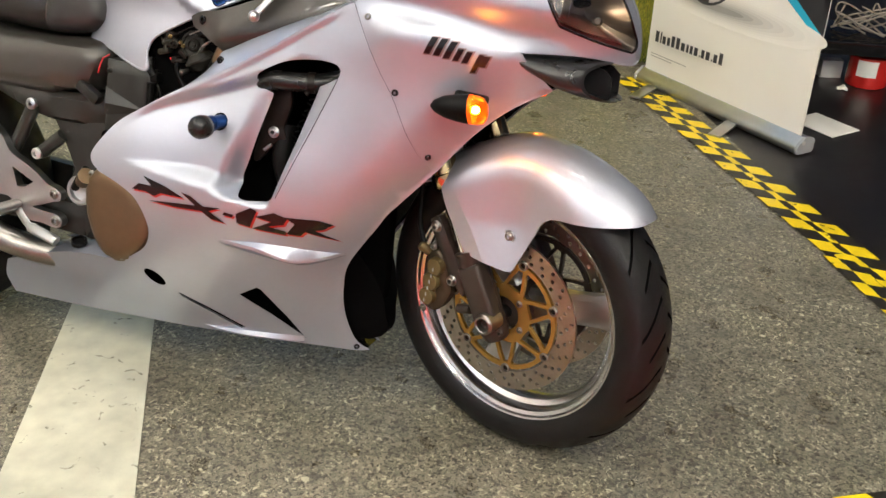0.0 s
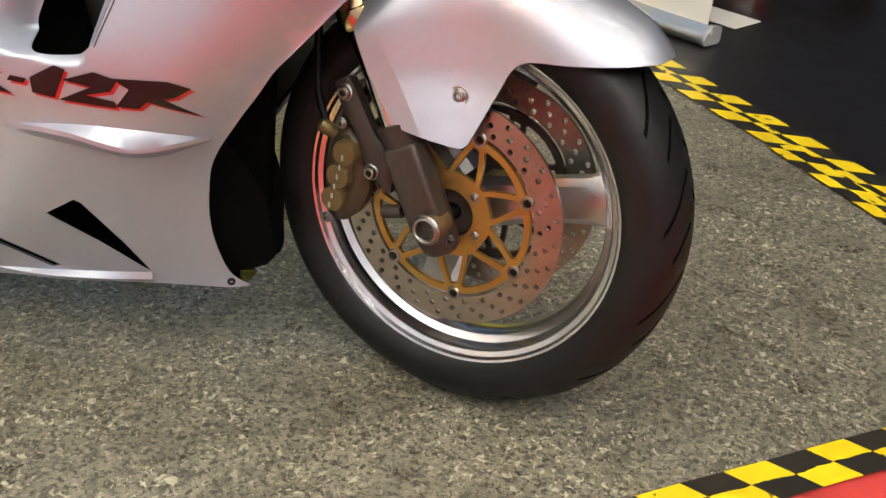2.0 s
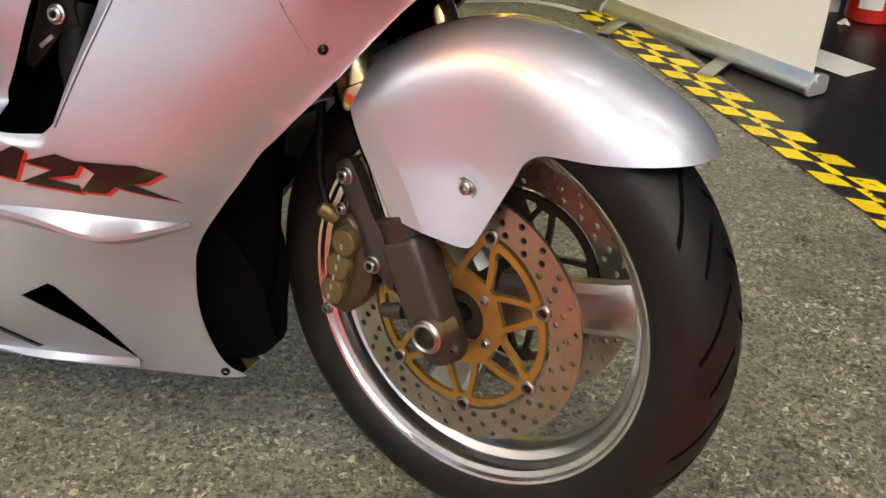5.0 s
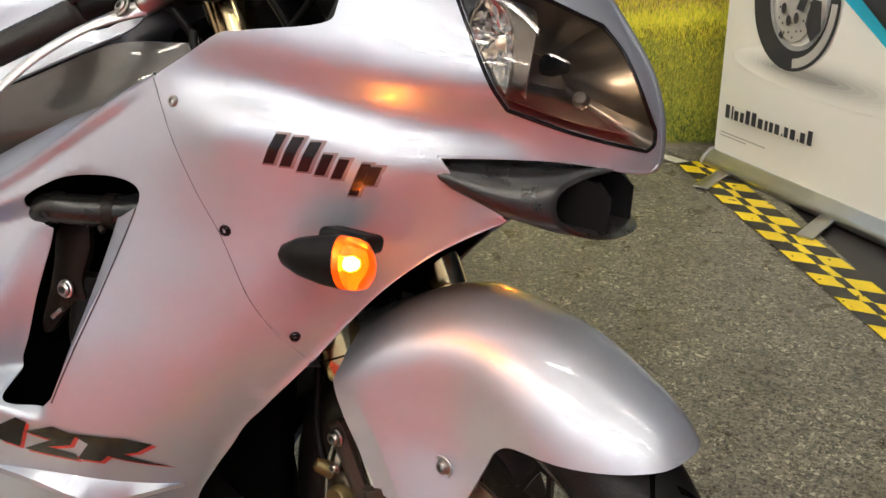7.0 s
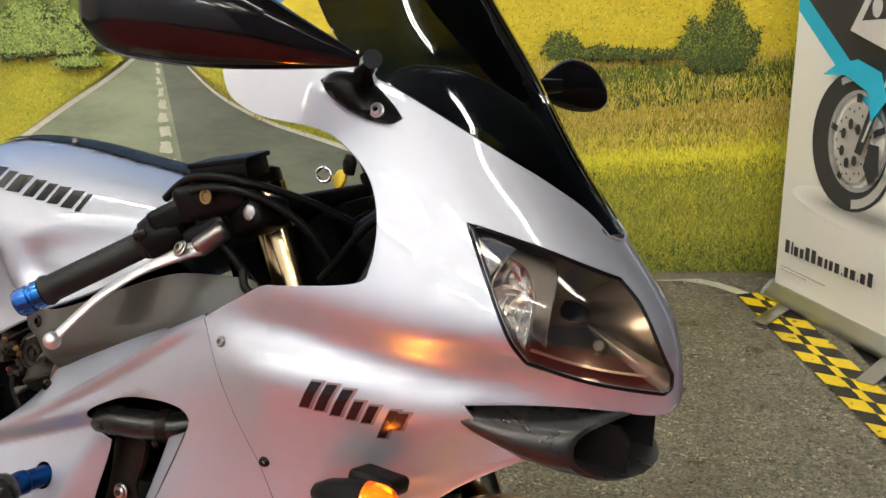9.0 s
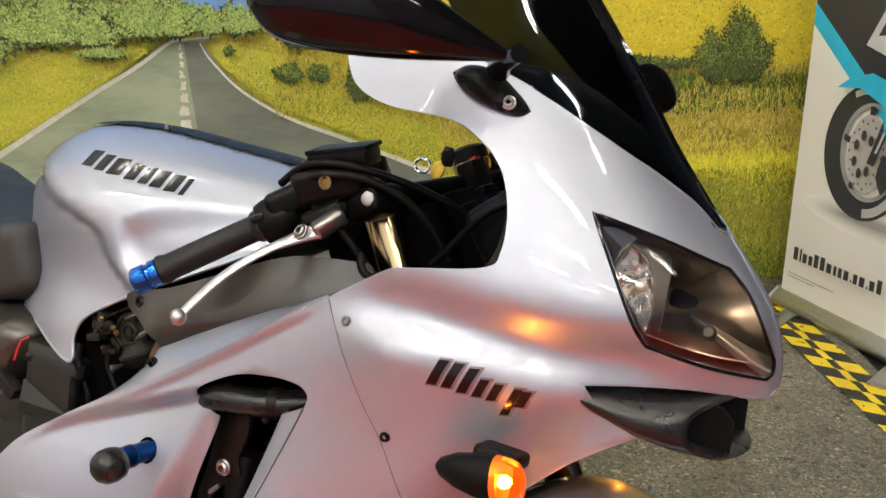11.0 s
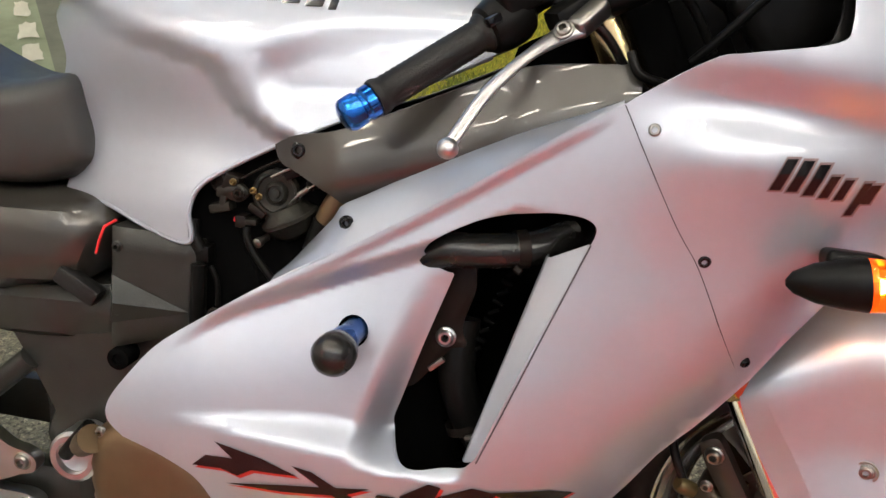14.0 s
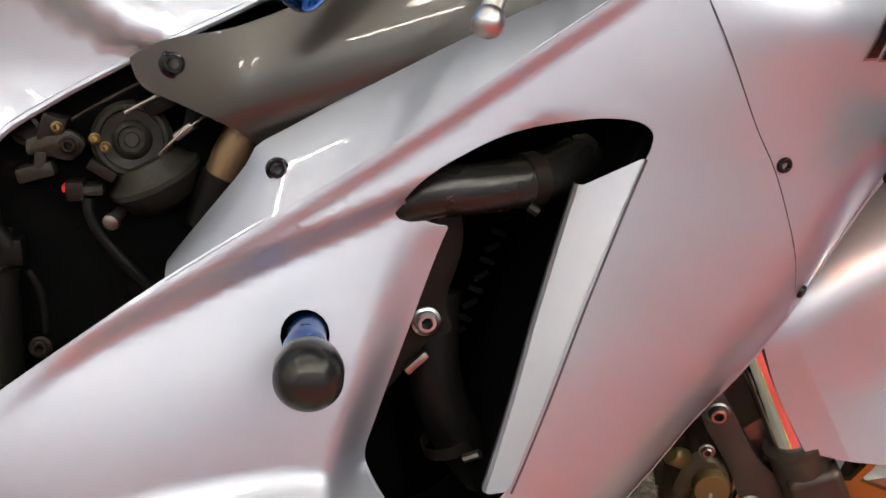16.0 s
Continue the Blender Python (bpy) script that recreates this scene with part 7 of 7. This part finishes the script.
# caliper, six pistons
for side in (-1, 1):
    y0 = side * 0.100
    cal = runs([(-0.140, 0.096), (-0.120, 0.078), (-0.116, 0.045), (-0.110, 0.018), (-0.128, -0.018), (-0.150, -0.036), (-0.173, -0.032)], [(-0.173, -0.032), (-0.179, 0.01), (-0.172, 0.055), (-0.158, 0.092), (-0.140, 0.096)])
    v, f = slab(cal, 0.062, 0.006, lambda a, b, h: fw(a, y0 + side * (h - 0.006), b), 0.010)
    # the body's darker gold has its shade beside the piston caps painted in
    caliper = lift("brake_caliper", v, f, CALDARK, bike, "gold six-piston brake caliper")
    for x, z in ((-0.139, 0.065), (-0.149, 0.032), (-0.158, -0.002)):
        v, f = spun([(0.0178, -0.02), (0.0178, 0.003), (0.016, 0.006), (0, 0.0066)], fw(x, y0, z), AX * side, 28)
        lift("piston_cap", v, f, CALGOLD, caliper, "gold piston housing")
    v, f = slab([np.array(q) for q in ((-0.152, 0.066), (-0.127, 0.064), (-0.146, -0.004), (-0.171, -0.002))], 0.020, 0.004, lambda a, b, h: fw(a, y0 + side * (h - 0.0165 + 0.0185), b), 0.010)
    lift("piston_bridge", v, f, CALGOLD, caliper, "gold piston housing")
    arm = runs([(-0.158, 0.155), (-0.140, 0.165), (-0.128, 0.150), (-0.100, 0.098), (-0.070, 0.070)], [(-0.070, 0.070), (-0.075, 0.020), (-0.092, 0.030), (-0.108, 0.045), (-0.125, 0.085), (-0.150, 0.130), (-0.158, 0.155)])
    v, f = slab(arm, 0.020, 0.004, lambda a, b, h: fw(a, side * (0.098 + h), b), 0.010)
    armo = lift("caliper_bracket", v, f, FORKBROWN, caliper, "brown-black caliper bracket")
    for x, z in ((-0.140, 0.146), (-0.101, 0.046)):
        lift("bolt", *bolt(fw(x, side * 0.099, z), AX * side, 0.009, 0.007), STEEL, caliper)
    lift("bolt", *bolt(fw(-0.172, side * 0.096, -0.034), AX * side, 0.006, 0.005), STEEL, caliper)
    lift("bolt", *bolt(fw(-0.146, side * 0.099, 0.104), AX * side, 0.006, 0.004), STEEL, caliper)
    v, f = spun([(0.010, 0), (0.010, 0.02), (0.007, 0.024), (0, 0.024)], fw(-0.165, side * 0.085, 0.085), fwd(-0.5, side * 0.5, 0.5), 16)
    lift("hose_joint", v, f, CALGOLD, caliper)
    v, f = tube([tuple(fw(*q)) for q in spline([(-0.172, side * 0.092, 0.095), (-0.190, side * 0.085, 0.14), (-0.198, side * 0.07, 0.21), (-0.20, side * 0.06, 0.32), (-0.22, side * 0.05, 0.45)], n=6)], 0.0055, 10)
    lift("brake_hose", v, f, BLACK, caliper, "black brake hose")
    if side < 0:
        for k in range(6):
            x, z = -0.161 + 0.0042 * k, -0.010 + 0.0140 * k
            v, f = block((0.0030, 0.0005, 0.0070), Matrix.Translation(fw(x, -0.1072, z)) @ Matrix((EX, AX, EZ)).transposed().to_4x4(), 0)
            lift("ink_bar", v, f, BGREY, caliper)

# mudguard


def guard(x, z):
    """Half width of the mudguard at a point of its side view."""
    rho, th = math.hypot(x, z), math.atan2(z, x)
    rc = float(glide((0.6, 0.742, 0.83, 1.05, 1.33, 1.57, 1.75, 2.05, 2.3, 2.55), (0.316, 0.3345, 0.3395, 0.334, 0.332, 0.331, 0.3255, 0.313, 0.308, 0.307), th))
    u = min(max((rho - 0.245) / (rc - 0.245), 0.0), 1.0)
    full = 0.088 - 0.012 * ease(0.12, 0.26, x) + 0.034 * (1 - ease(-0.085, 0.05, x))
    w = full * (1 - u**2.2) ** 0.5 if u < 0.992 else 0.0
    flare = min(max(0.30 * (0.135 - z), -0.014), 0.010)
    w += flare * (1 - ease(-0.02, 0.22, x)) * ease(-0.13, 0.02, x) * (1 - ease(0.0, 0.8, u))
    return max(w, 0.0)


def folded(x, z):
    """The same with the flat flange behind the crease."""
    d = -(x + 0.0855) * 0.889 - (z - 0.2336) * 0.457
    if d <= 0:
        return guard(x, z)
    k = ease(0.292, 0.316, math.hypot(x, z))
    return guard(x, z) * k + (guard(x + 0.889 * d, z + 0.457 * d) + 0.06 * d) * (1 - k)


top = [np.array((rc * math.cos(t), rc * math.sin(t))) for t, rc in [(t, float(glide((0.6, 0.742, 0.83, 1.05, 1.33, 1.57, 1.75, 2.05, 2.3, 2.55), (0.316, 0.3345, 0.3395, 0.334, 0.332, 0.331, 0.3255, 0.313, 0.308, 0.307), t)) - 0.0006) for t in np.linspace(0.742, 2.42, 60)]]
GUARD = top + runs(
    [tuple(top[-1]), (-0.180, 0.226), (-0.1185, 0.246)],
    [(-0.1185, 0.246), (-0.096, 0.182), (-0.0635, 0.1195)],
    [(-0.0635, 0.1195), (-0.045, 0.115), (-0.0215, 0.1105)],
    [(-0.0215, 0.1105), (0.012, 0.103), (0.026, 0.102), (0.034, 0.108)],
    [(0.034, 0.108), (0.052, 0.150), (0.068, 0.185), (0.077, 0.201), (0.093, 0.213), (0.115, 0.217), (0.152, 0.2185), (0.20, 0.2215), (0.228, 0.2232), (0.240, 0.2238), tuple(top[0])],
)
gp = []
for t in np.linspace(0.747, 2.5, 90):
    rc = float(glide((0.6, 0.742, 0.83, 1.05, 1.33, 1.57, 1.75, 2.05, 2.3, 2.55), (0.316, 0.3345, 0.3395, 0.334, 0.332, 0.331, 0.3255, 0.313, 0.308, 0.307), t))
    gp += [(r * math.cos(t), r * math.sin(t)) for r in [rc - d for d in (0.0012, 0.003, 0.006, 0.010, 0.015, 0.021, 0.028, 0.036, 0.045, 0.055, 0.066, 0.078, 0.09, 0.103, 0.117, 0.132, 0.148, 0.165, 0.183, 0.20, 0.218)]]
for t in np.linspace(-0.06, 0.135, 60):
    gp.append((-0.0855 + 0.457 * t, 0.2336 - 0.889 * t))
o = np.array(GUARD)
gp = [p for p in gp if inside(o, *p) and gap_to(o, *p) > 0.001]
bodies = []
for side in (-1, 1):
    v2, f2 = flat_mesh(GUARD, [], gp)
    n = len(v2)
    v = [fw(x, side * folded(x, z), z) for x, z in v2] + [fw(x * 0.993, side * max(folded(x, z) - 0.003, 0), z * 0.993) for x, z in v2]
    f = [tuple(t) for t in f2] + [tuple(i + n for i in t[::-1]) for t in f2] + [(i, (i + 1) % len(GUARD), (i + 1) % len(GUARD) + n, i + n) for i in range(59, len(GUARD))]
    bodies.append((v, f))
    lowloop = [q for q in GUARD[59:]] + [GUARD[0]]
    bodies.append(tube([fw(q[0], side * max(folded(q[0], q[1]) - 0.001, 0), q[1]) for q in lowloop], 0.0018, 8))
mud = lift("front_mudguard", *joined(*bodies), PAINT, bike, "pearl silver front mudguard", angle=22)


def on_crease(p):
    q = Vector(p) - HUB
    x, z = q.dot(EX), q.dot(EZ)
    return abs((x + 0.0855) * 0.889 + (z - 0.2336) * 0.457) < 0.0003 and z < 0.240


crease = [on_crease(p.co) for p in mud.data.vertices]
for e in mud.data.edges:
    if crease[e.vertices[0]] and crease[e.vertices[1]]:
        e.use_edge_sharp = True
for side in (-1, 1):
    o = fw(0.014, side * guard(0.014, 0.163), 0.163)
    lift("screw", *bolt(o, AX * side, 0.0075, 0.0045), STEEL, mud)
    v, f = spun([(0.0125, -0.001), (0.0125, 0.0008), (0.010, 0.0002)], o, AX * side, 28)
    lift("washer", v, f, ALLOY, mud)

# yokes, bars, levers
for s, h in ((0.712, 0.024), (0.47, 0.03)):
    c = (on_r(s) + on_l(s)) / 2
    v, f = block((0.075, 0.25, h), Matrix.Translation(c) @ Matrix((EX * 0.913 + EZ * 0.407, AX, FD)).transposed().to_4x4(), 0.012, 3)
    yoke = lift("fork_yoke", v, f, BLACK, bike, "black fork yoke")
top_c = (on_r(0.70) + on_l(0.70)) / 2
v, f = spun([(0.020, 0), (0.020, 0.02), (0.014, 0.024), (0, 0.024)], top_c + EX * 0.005, FD, 24)
lift("stem_nut", v, f, BLACK, yoke)
KEY = Vector((-0.302, 0.028, 0.950))
v, f = spun([(0.018, -0.03), (0.018, 0), (0.014, 0.006), (0, 0.006)], KEY, FD, 20)
lift("ignition_lock", v, f, BLACK, yoke)
v, f = spun([(0, -0.003), (0.010, -0.003), (0.012, -0.0015), (0.012, 0.0015), (0.010, 0.003), (0, 0.003)], (-0.306, 0.026, 0.972), (-0.4, -1, 0.25), 24)
key = lift("key", v, f, YELLOWKEY, yoke, "yellow-headed ignition key")
v, f = slab([np.array(q) for q in ((-0.007, -0.013), (0.006, -0.012), (0.009, 0.004), (0.005, 0.013), (-0.004, 0.014), (-0.009, 0.004))], 0.008, 0.003, lambda a, b, h: Vector((-0.294 + a, 0.022 - h, 0.990 + b)), 0.005)
lift("key_fob", v, f, BLACK, key, "black key fob")
v, f = loop_tube([KEY + Vector((-0.024 + 0.011 * math.cos(a), -0.008, 0.026 + 0.009 * math.sin(a))) for a in np.linspace(0, 2 * math.pi, 18, endpoint=False)], 0.0022)
lift("key_ring", v, f, CHROME, key)
# plain blocks; the black ones are added fill for the dark between the parts
for p, s, m in (((-0.262, 0.05, 0.965), (0.03, 0.03, 0.05), BLACK), ((-0.276, 0.079, 0.982), (0.015, 0.015, 0.024), DECALRED), ((-0.262, 0.02, 0.905), (0.05, 0.06, 0.09), BLACK), ((-0.268, 0.082, 0.952), (0.03, 0.04, 0.04), BLACK), ((-0.20, 0.03, 0.90), (0.08, 0.12, 0.11), BLACK), ((-0.15, 0.02, 0.91), (0.06, 0.14, 0.12), VOID), ((-0.175, -0.05, 0.885), (0.03, 0.04, 0.07), BLACK), ((-0.215, -0.02, 0.955), (0.02, 0.03, 0.02), BLACK)):
    v, f = block(s, Matrix.Translation(p) @ pose(0, 0, 0, 10, -24, -18), 0.006, 2)
    lift("cockpit_block", v, f, m, yoke)

v, f = spun([(0.0, -0.012), (0.020, -0.012), (0.022, 0.0), (0.020, 0.012), (0.011, 0.014), (0.010, 0.008), (0, 0.008)], (-0.257, 0.129, 0.993), (-0.3, -1, 0.1), 24)
lug = lift("bar_clamp_end", v, f, BLACK, yoke)
v, f = spun([(0.010, 0.008), (0.010, 0.0135), (0.006, 0.0135), (0.005, 0.010), (0, 0.010)], (-0.257, 0.129, 0.993), (-0.3, -1, 0.1), 20)
lift("clamp_screw", v, f, BRASS, lug)
v, f = tube([(-0.257, 0.130, 0.98), (-0.250, 0.122, 0.90)], 0.019, 14)
lift("clamp_body", v, f, BLACK, lug)

GRIP_IN, GRIP_OUT = Vector((-0.435, -0.166, 0.894)), Vector((-0.527, -0.230, 0.831))
gd = (GRIP_OUT - GRIP_IN).normalized()
# handlebar with rubber grip
v, f = tube([GRIP_IN - gd * 0.09, GRIP_IN + gd * 0.02], 0.0115, 16)
bar = lift("handlebar", v, f, BLACK, bike, "black clip-on handlebar")
rad_ = []
pth = []
for i in range(41):
    s = i / 40
    pth.append(GRIP_IN + (GRIP_OUT - GRIP_IN) * s)
    rad_.append(0.0155 + 0.0007 * (i % 2) + (0.002 if i > 37 else 0) + (0.0035 if i < 3 else 0))
v, f = tube(pth, rad_, 24)
lift("grip", v, f, RUBBER, bar, "black ribbed rubber grip")
v, f = tube([GRIP_OUT + gd * s for s in (0.0, 0.002, 0.010, 0.012, 0.015, 0.017, 0.030, 0.034, 0.036)], [0.0145, 0.0165, 0.0165, 0.0145, 0.0145, 0.0165, 0.0165, 0.014, 0.009], 24)
lift("bar_end", v, f, BLUEALU, bar, "blue anodised bar end weight")
BARM = Matrix((gd, gd.cross(Vector((0, 0, 1))).normalized(), gd.cross(Vector((0, 0, 1))).normalized().cross(gd) * -1)).transposed().to_4x4()
c0 = GRIP_IN - gd * 0.022
v, f = tube([GRIP_IN - gd * s for s in (-0.004, 0.0, 0.012, 0.030, 0.042, 0.048)], [0.017, 0.024, 0.027, 0.027, 0.024, 0.016], 20)
housing = lift("throttle_housing", v, f, BLACK, bar, "black throttle and switch housing")
v, f = block((0.050, 0.040, 0.030), Matrix.Translation(c0 + Vector((0.010, 0.0, 0.022))) @ BARM, 0.008, 3)
lift("switch_box", v, f, BLACK, housing)
v, f = block((0.016, 0.012, 0.010), Matrix.Translation(c0 + Vector((-0.008, -0.030, 0.0))) @ BARM, 0.003)
lift("switch", v, f, GLOSSBLACK, housing)
# brake master cylinder with reservoir
v, f = block((0.075, 0.050, 0.022), Matrix.Translation((-0.356, -0.122, 0.982)) @ pose(0, 0, 0, 8, -11, 8), 0.005, 2)
res = lift("brake_reservoir", v, f, BLACK, bar, "square black brake fluid reservoir")
v, f = block((0.078, 0.053, 0.006), Matrix.Translation((-0.358, -0.122, 0.994)) @ pose(0, 0, 0, 8, -11, 8), 0.002)
lift("lid", v, f, BLACK, res)
v, f = block((0.085, 0.045, 0.045), Matrix.Translation((-0.365, -0.135, 0.952)) @ pose(0, 0, 0, 8, -18, 20), 0.012, 3)
lift("cylinder_body", v, f, BLACK, res)
v, f = spun([(0.0085, 0), (0.0085, 0.003), (0.006, 0.003), (0.005, 0.001), (0, 0.001)], (-0.352, -0.163, 0.955), (0, -1, 0), 16)
lift("cap_screw", v, f, BRASS, res)
v, f = spun([(0.0095, -0.015), (0.0095, 0.005), (0.0085, 0.0085), (0.006, 0.0095), (0, 0.010)], (-0.304, -0.1405, 0.941), (-0.1, -1, 0.1), 20)
lift("clamp_bolt", v, f, ALLOY, bar)
v, f = block((0.055, 0.05, 0.035), Matrix.Translation((-0.312, -0.120, 0.935)) @ pose(0, 0, 0, 0, -24, -18), 0.010, 3)
lift("bar_clamp", v, f, BLACK, bar)
LEV = [(-0.352, -0.172, 0.900), (-0.366, -0.185, 0.892), (-0.392, -0.215, 0.874), (-0.420, -0.246, 0.846), (-0.440, -0.272, 0.815), (-0.449, -0.285, 0.798)]
lp = spline(LEV, n=6)
v, f = tube(lp, [0.014 - 0.0078 * min(1, i / 11) for i in range(len(lp))], 16, flat=0.55)
lever = lift("brake_lever", v, f, LEVERALLOY, bar, "polished brake lever with a ball end")
v, f = spun([(0.0, -0.0095)] + [(0.0095 * math.cos(a), 0.0095 * math.sin(a)) for a in np.linspace(-1.3, 1.3, 10)] + [(0, 0.0095)], LEV[-1], (0, 0, 1), 20)
lift("lever_ball", v, f, LEVERALLOY, lever)
v, f = bolt((-0.362, -0.192, 0.899), (-0.3, -1, 0.6), 0.0075, 0.004)
lift("pivot", v, f, STEEL, lever)
v, f = block((0.040, 0.020, 0.020), Matrix.Translation((-0.340, -0.168, 0.910)) @ pose(0, 0, 0, 20, -38, 35), 0.006, 3)
lift("lever_clamp", v, f, STEEL, lever, "grey alloy lever clamp")
v, f = block((0.05, 0.030, 0.026), Matrix.Translation((-0.356, -0.156, 0.914)) @ pose(0, 0, 0, 0, -30, 35), 0.008, 2)
lift("perch", v, f, BLACK, lever)
for pts in ([(-0.42, -0.155, 0.945), (-0.38, -0.158, 0.972), (-0.32, -0.15, 0.975), (-0.26, -0.10, 0.955), (-0.20, -0.05, 0.92)], [(-0.41, -0.150, 0.940), (-0.36, -0.162, 0.962), (-0.30, -0.150, 0.962), (-0.25, -0.12, 0.93), (-0.22, -0.10, 0.88)], [(-0.385, -0.15, 0.93), (-0.33, -0.155, 0.90), (-0.30, -0.14, 0.86), (-0.27, -0.12, 0.83)], [(-0.30, -0.16, 0.88), (-0.29, -0.165, 0.86), (-0.26, -0.15, 0.85)], [(-0.115, -0.118, 0.965), (-0.165, -0.12, 0.945), (-0.21, -0.11, 0.90), (-0.24, -0.10, 0.87)]):
    v, f = tube([tuple(q) for q in spline(pts, n=7)], 0.0048, 10)
    lift("cable", v, f, BLACK, bar)
# left bar
v, f = tube([(-0.255, 0.135, 0.955), (-0.268, 0.23, 0.915), (-0.290, 0.33, 0.880)], [0.012, 0.0155, 0.016], 16)
lift("handlebar", v, f, RUBBER, bike, "black clip-on handlebar with rubber grip")

# mirrors
def mirror(side):
    # housing: bowed shell, pointed outwards to the rear
    spine = [(-0.150, 0.275, 1.104), (-0.142, 0.300, 1.108), (-0.135, 0.335, 1.112), (-0.125, 0.370, 1.110), (-0.115, 0.400, 1.103), (-0.106, 0.415, 1.096)] if side > 0 else [(-0.118, 0.235, 1.106), (-0.150, 0.262, 1.114), (-0.200, 0.305, 1.128), (-0.250, 0.340, 1.138), (-0.290, 0.365, 1.142), (-0.310, 0.378, 1.142)]
    size = [0.010, 0.024, 0.036, 0.036, 0.026, 0.008] if side > 0 else [0.006, 0.020, 0.040, 0.050, 0.046, 0.020]
    sp, sz = spline(spine, n=5), [float(q[0]) for q in spline([(s,) for s in size], n=5)]
    v, f = [], []
    for i, (p, s) in enumerate(zip(sp, sz)):
        for k in range(20):
            a = 2 * math.pi * k / 20
            zz = math.sin(a) * s * (1.0 if math.sin(a) > 0 else 0.95)
            v.append((p[0] + 0.030 * math.cos(a) * s / 0.05 * 0.9, side * (p[1] + 0.022 * math.cos(a) * s / 0.05), p[2] + zz))
        if i:
            f += [(20 * i - 20 + k, 20 * i - 20 + (k + 1) % 20, 20 * i + (k + 1) % 20, 20 * i + k) for k in range(20)]
    f += [tuple(range(20)), tuple(20 * (len(sp) - 1) + k for k in range(20))]
    mir = lift("mirror", v, f, GLOSSBLACK, bike, "gloss black wing mirror")
    v, f = tube([(-0.105, side * 0.232, 1.108), (-0.135, side * 0.195, 1.103), (-0.150, side * 0.172, 1.095)], [0.009, 0.011, 0.013], 12)
    lift("stalk", v, f, GLOSSBLACK, mir)
    base_o = runs([(-0.200, 1.088), (-0.185, 1.098), (-0.160, 1.094), (-0.132, 1.072), (-0.118, 1.056)], [(-0.118, 1.056), (-0.130, 1.050), (-0.160, 1.058), (-0.188, 1.074), (-0.200, 1.088)])
    v2, f2 = flat_mesh(base_o, [], grid_points(base_o, [], 0.008))
    n = len(v2)
    bo = np.array(base_o)
    v = [(x, side * (half(x, z) + 0.004 + 0.016 * math.sqrt(min(gap_to(bo, x, z) / 0.012, 1))), z) for x, z in v2] + [(x, side * (half(x, z) - 0.002), z) for x, z in v2]
    f = [tuple(t) for t in f2] + [tuple(i + n for i in t[::-1]) for t in f2] + [(i, (i + 1) % len(base_o), (i + 1) % len(base_o) + n, i + n) for i in range(len(base_o))]
    lift("mirror_foot", v, f, BLACK, mir)
    lift("screw", *bolt((-0.135, side * (half(-0.135, 1.063) + 0.016), 1.063), (0.2, side, 0.3), 0.006), ALLOY, mir)
    lift("screw", *bolt((-0.150, side * 0.178, 1.108), (0, side * 0.4, 1), 0.005), BLACK, mir)


mirror(-1)
mirror(1)

# indicators
for side in (-1, 1):
    sp = [(-0.150, 0.226, 0.688), (-0.144, 0.227, 0.689), (-0.126, 0.228, 0.690), (-0.103, 0.229, 0.691), (-0.082, 0.229, 0.692)]
    sz = [0.003, 0.010, 0.018, 0.0225, 0.0245]
    def blister(sp, sz, m):
        v, f = [], []
        for i, (p, s) in enumerate(zip(sp, sz)):
            for k in range(24):
                a = 2 * math.pi * k / 24
                v.append((p[0] - 0.12 * math.sin(a) * s, side * (p[1] + math.cos(a) * s * 0.85), p[2] + math.sin(a) * s))
            if i:
                f += [(24 * i - 24 + k, 24 * i - 24 + (k + 1) % 24, 24 * i + (k + 1) % 24, 24 * i + k) for k in range(24)]
        f += [tuple(range(24)), tuple(24 * (len(sp) - 1) + k for k in range(24))]
        return v, f
    v, f = blister(sp, sz, 0)
    ind = lift("indicator", v, f, BLACK, bike, "black bullet indicator with an orange lens")
    sp2 = [(-0.082, 0.229, 0.692), (-0.068, 0.228, 0.692), (-0.060, 0.227, 0.692), (-0.055, 0.227, 0.692), (-0.053, 0.227, 0.692)]
    v, f = blister(sp2, [0.0243, 0.0235, 0.021, 0.014, 0.006], 0)
    glass = lift("lens", v, f, AMBER, ind, "glossy orange lens")
    glass.visible_shadow = False
    v, f = blister([(-0.083, 0.229, 0.692), (-0.076, 0.229, 0.692), (-0.079, 0.229, 0.692)], [0.023, 0.021, 0.006], 0)
    lift("reflector", v, f, AMBERMIRROR, glass)
    v, f = spun([(0.004, 0), (0.0055, 0.005), (0.004, 0.009), (0, 0.011)], (-0.078, side * 0.229, 0.692), (1, 0, 0), 16)
    lift("bulb", v, f, BULB, glass)
    v, f = block((0.052, 0.040, 0.018), pose(-0.090, side * 0.200, 0.706, side * 8, 4, 0), 0.008, 4)
    lift("stalk", v, f, BLACK, ind)
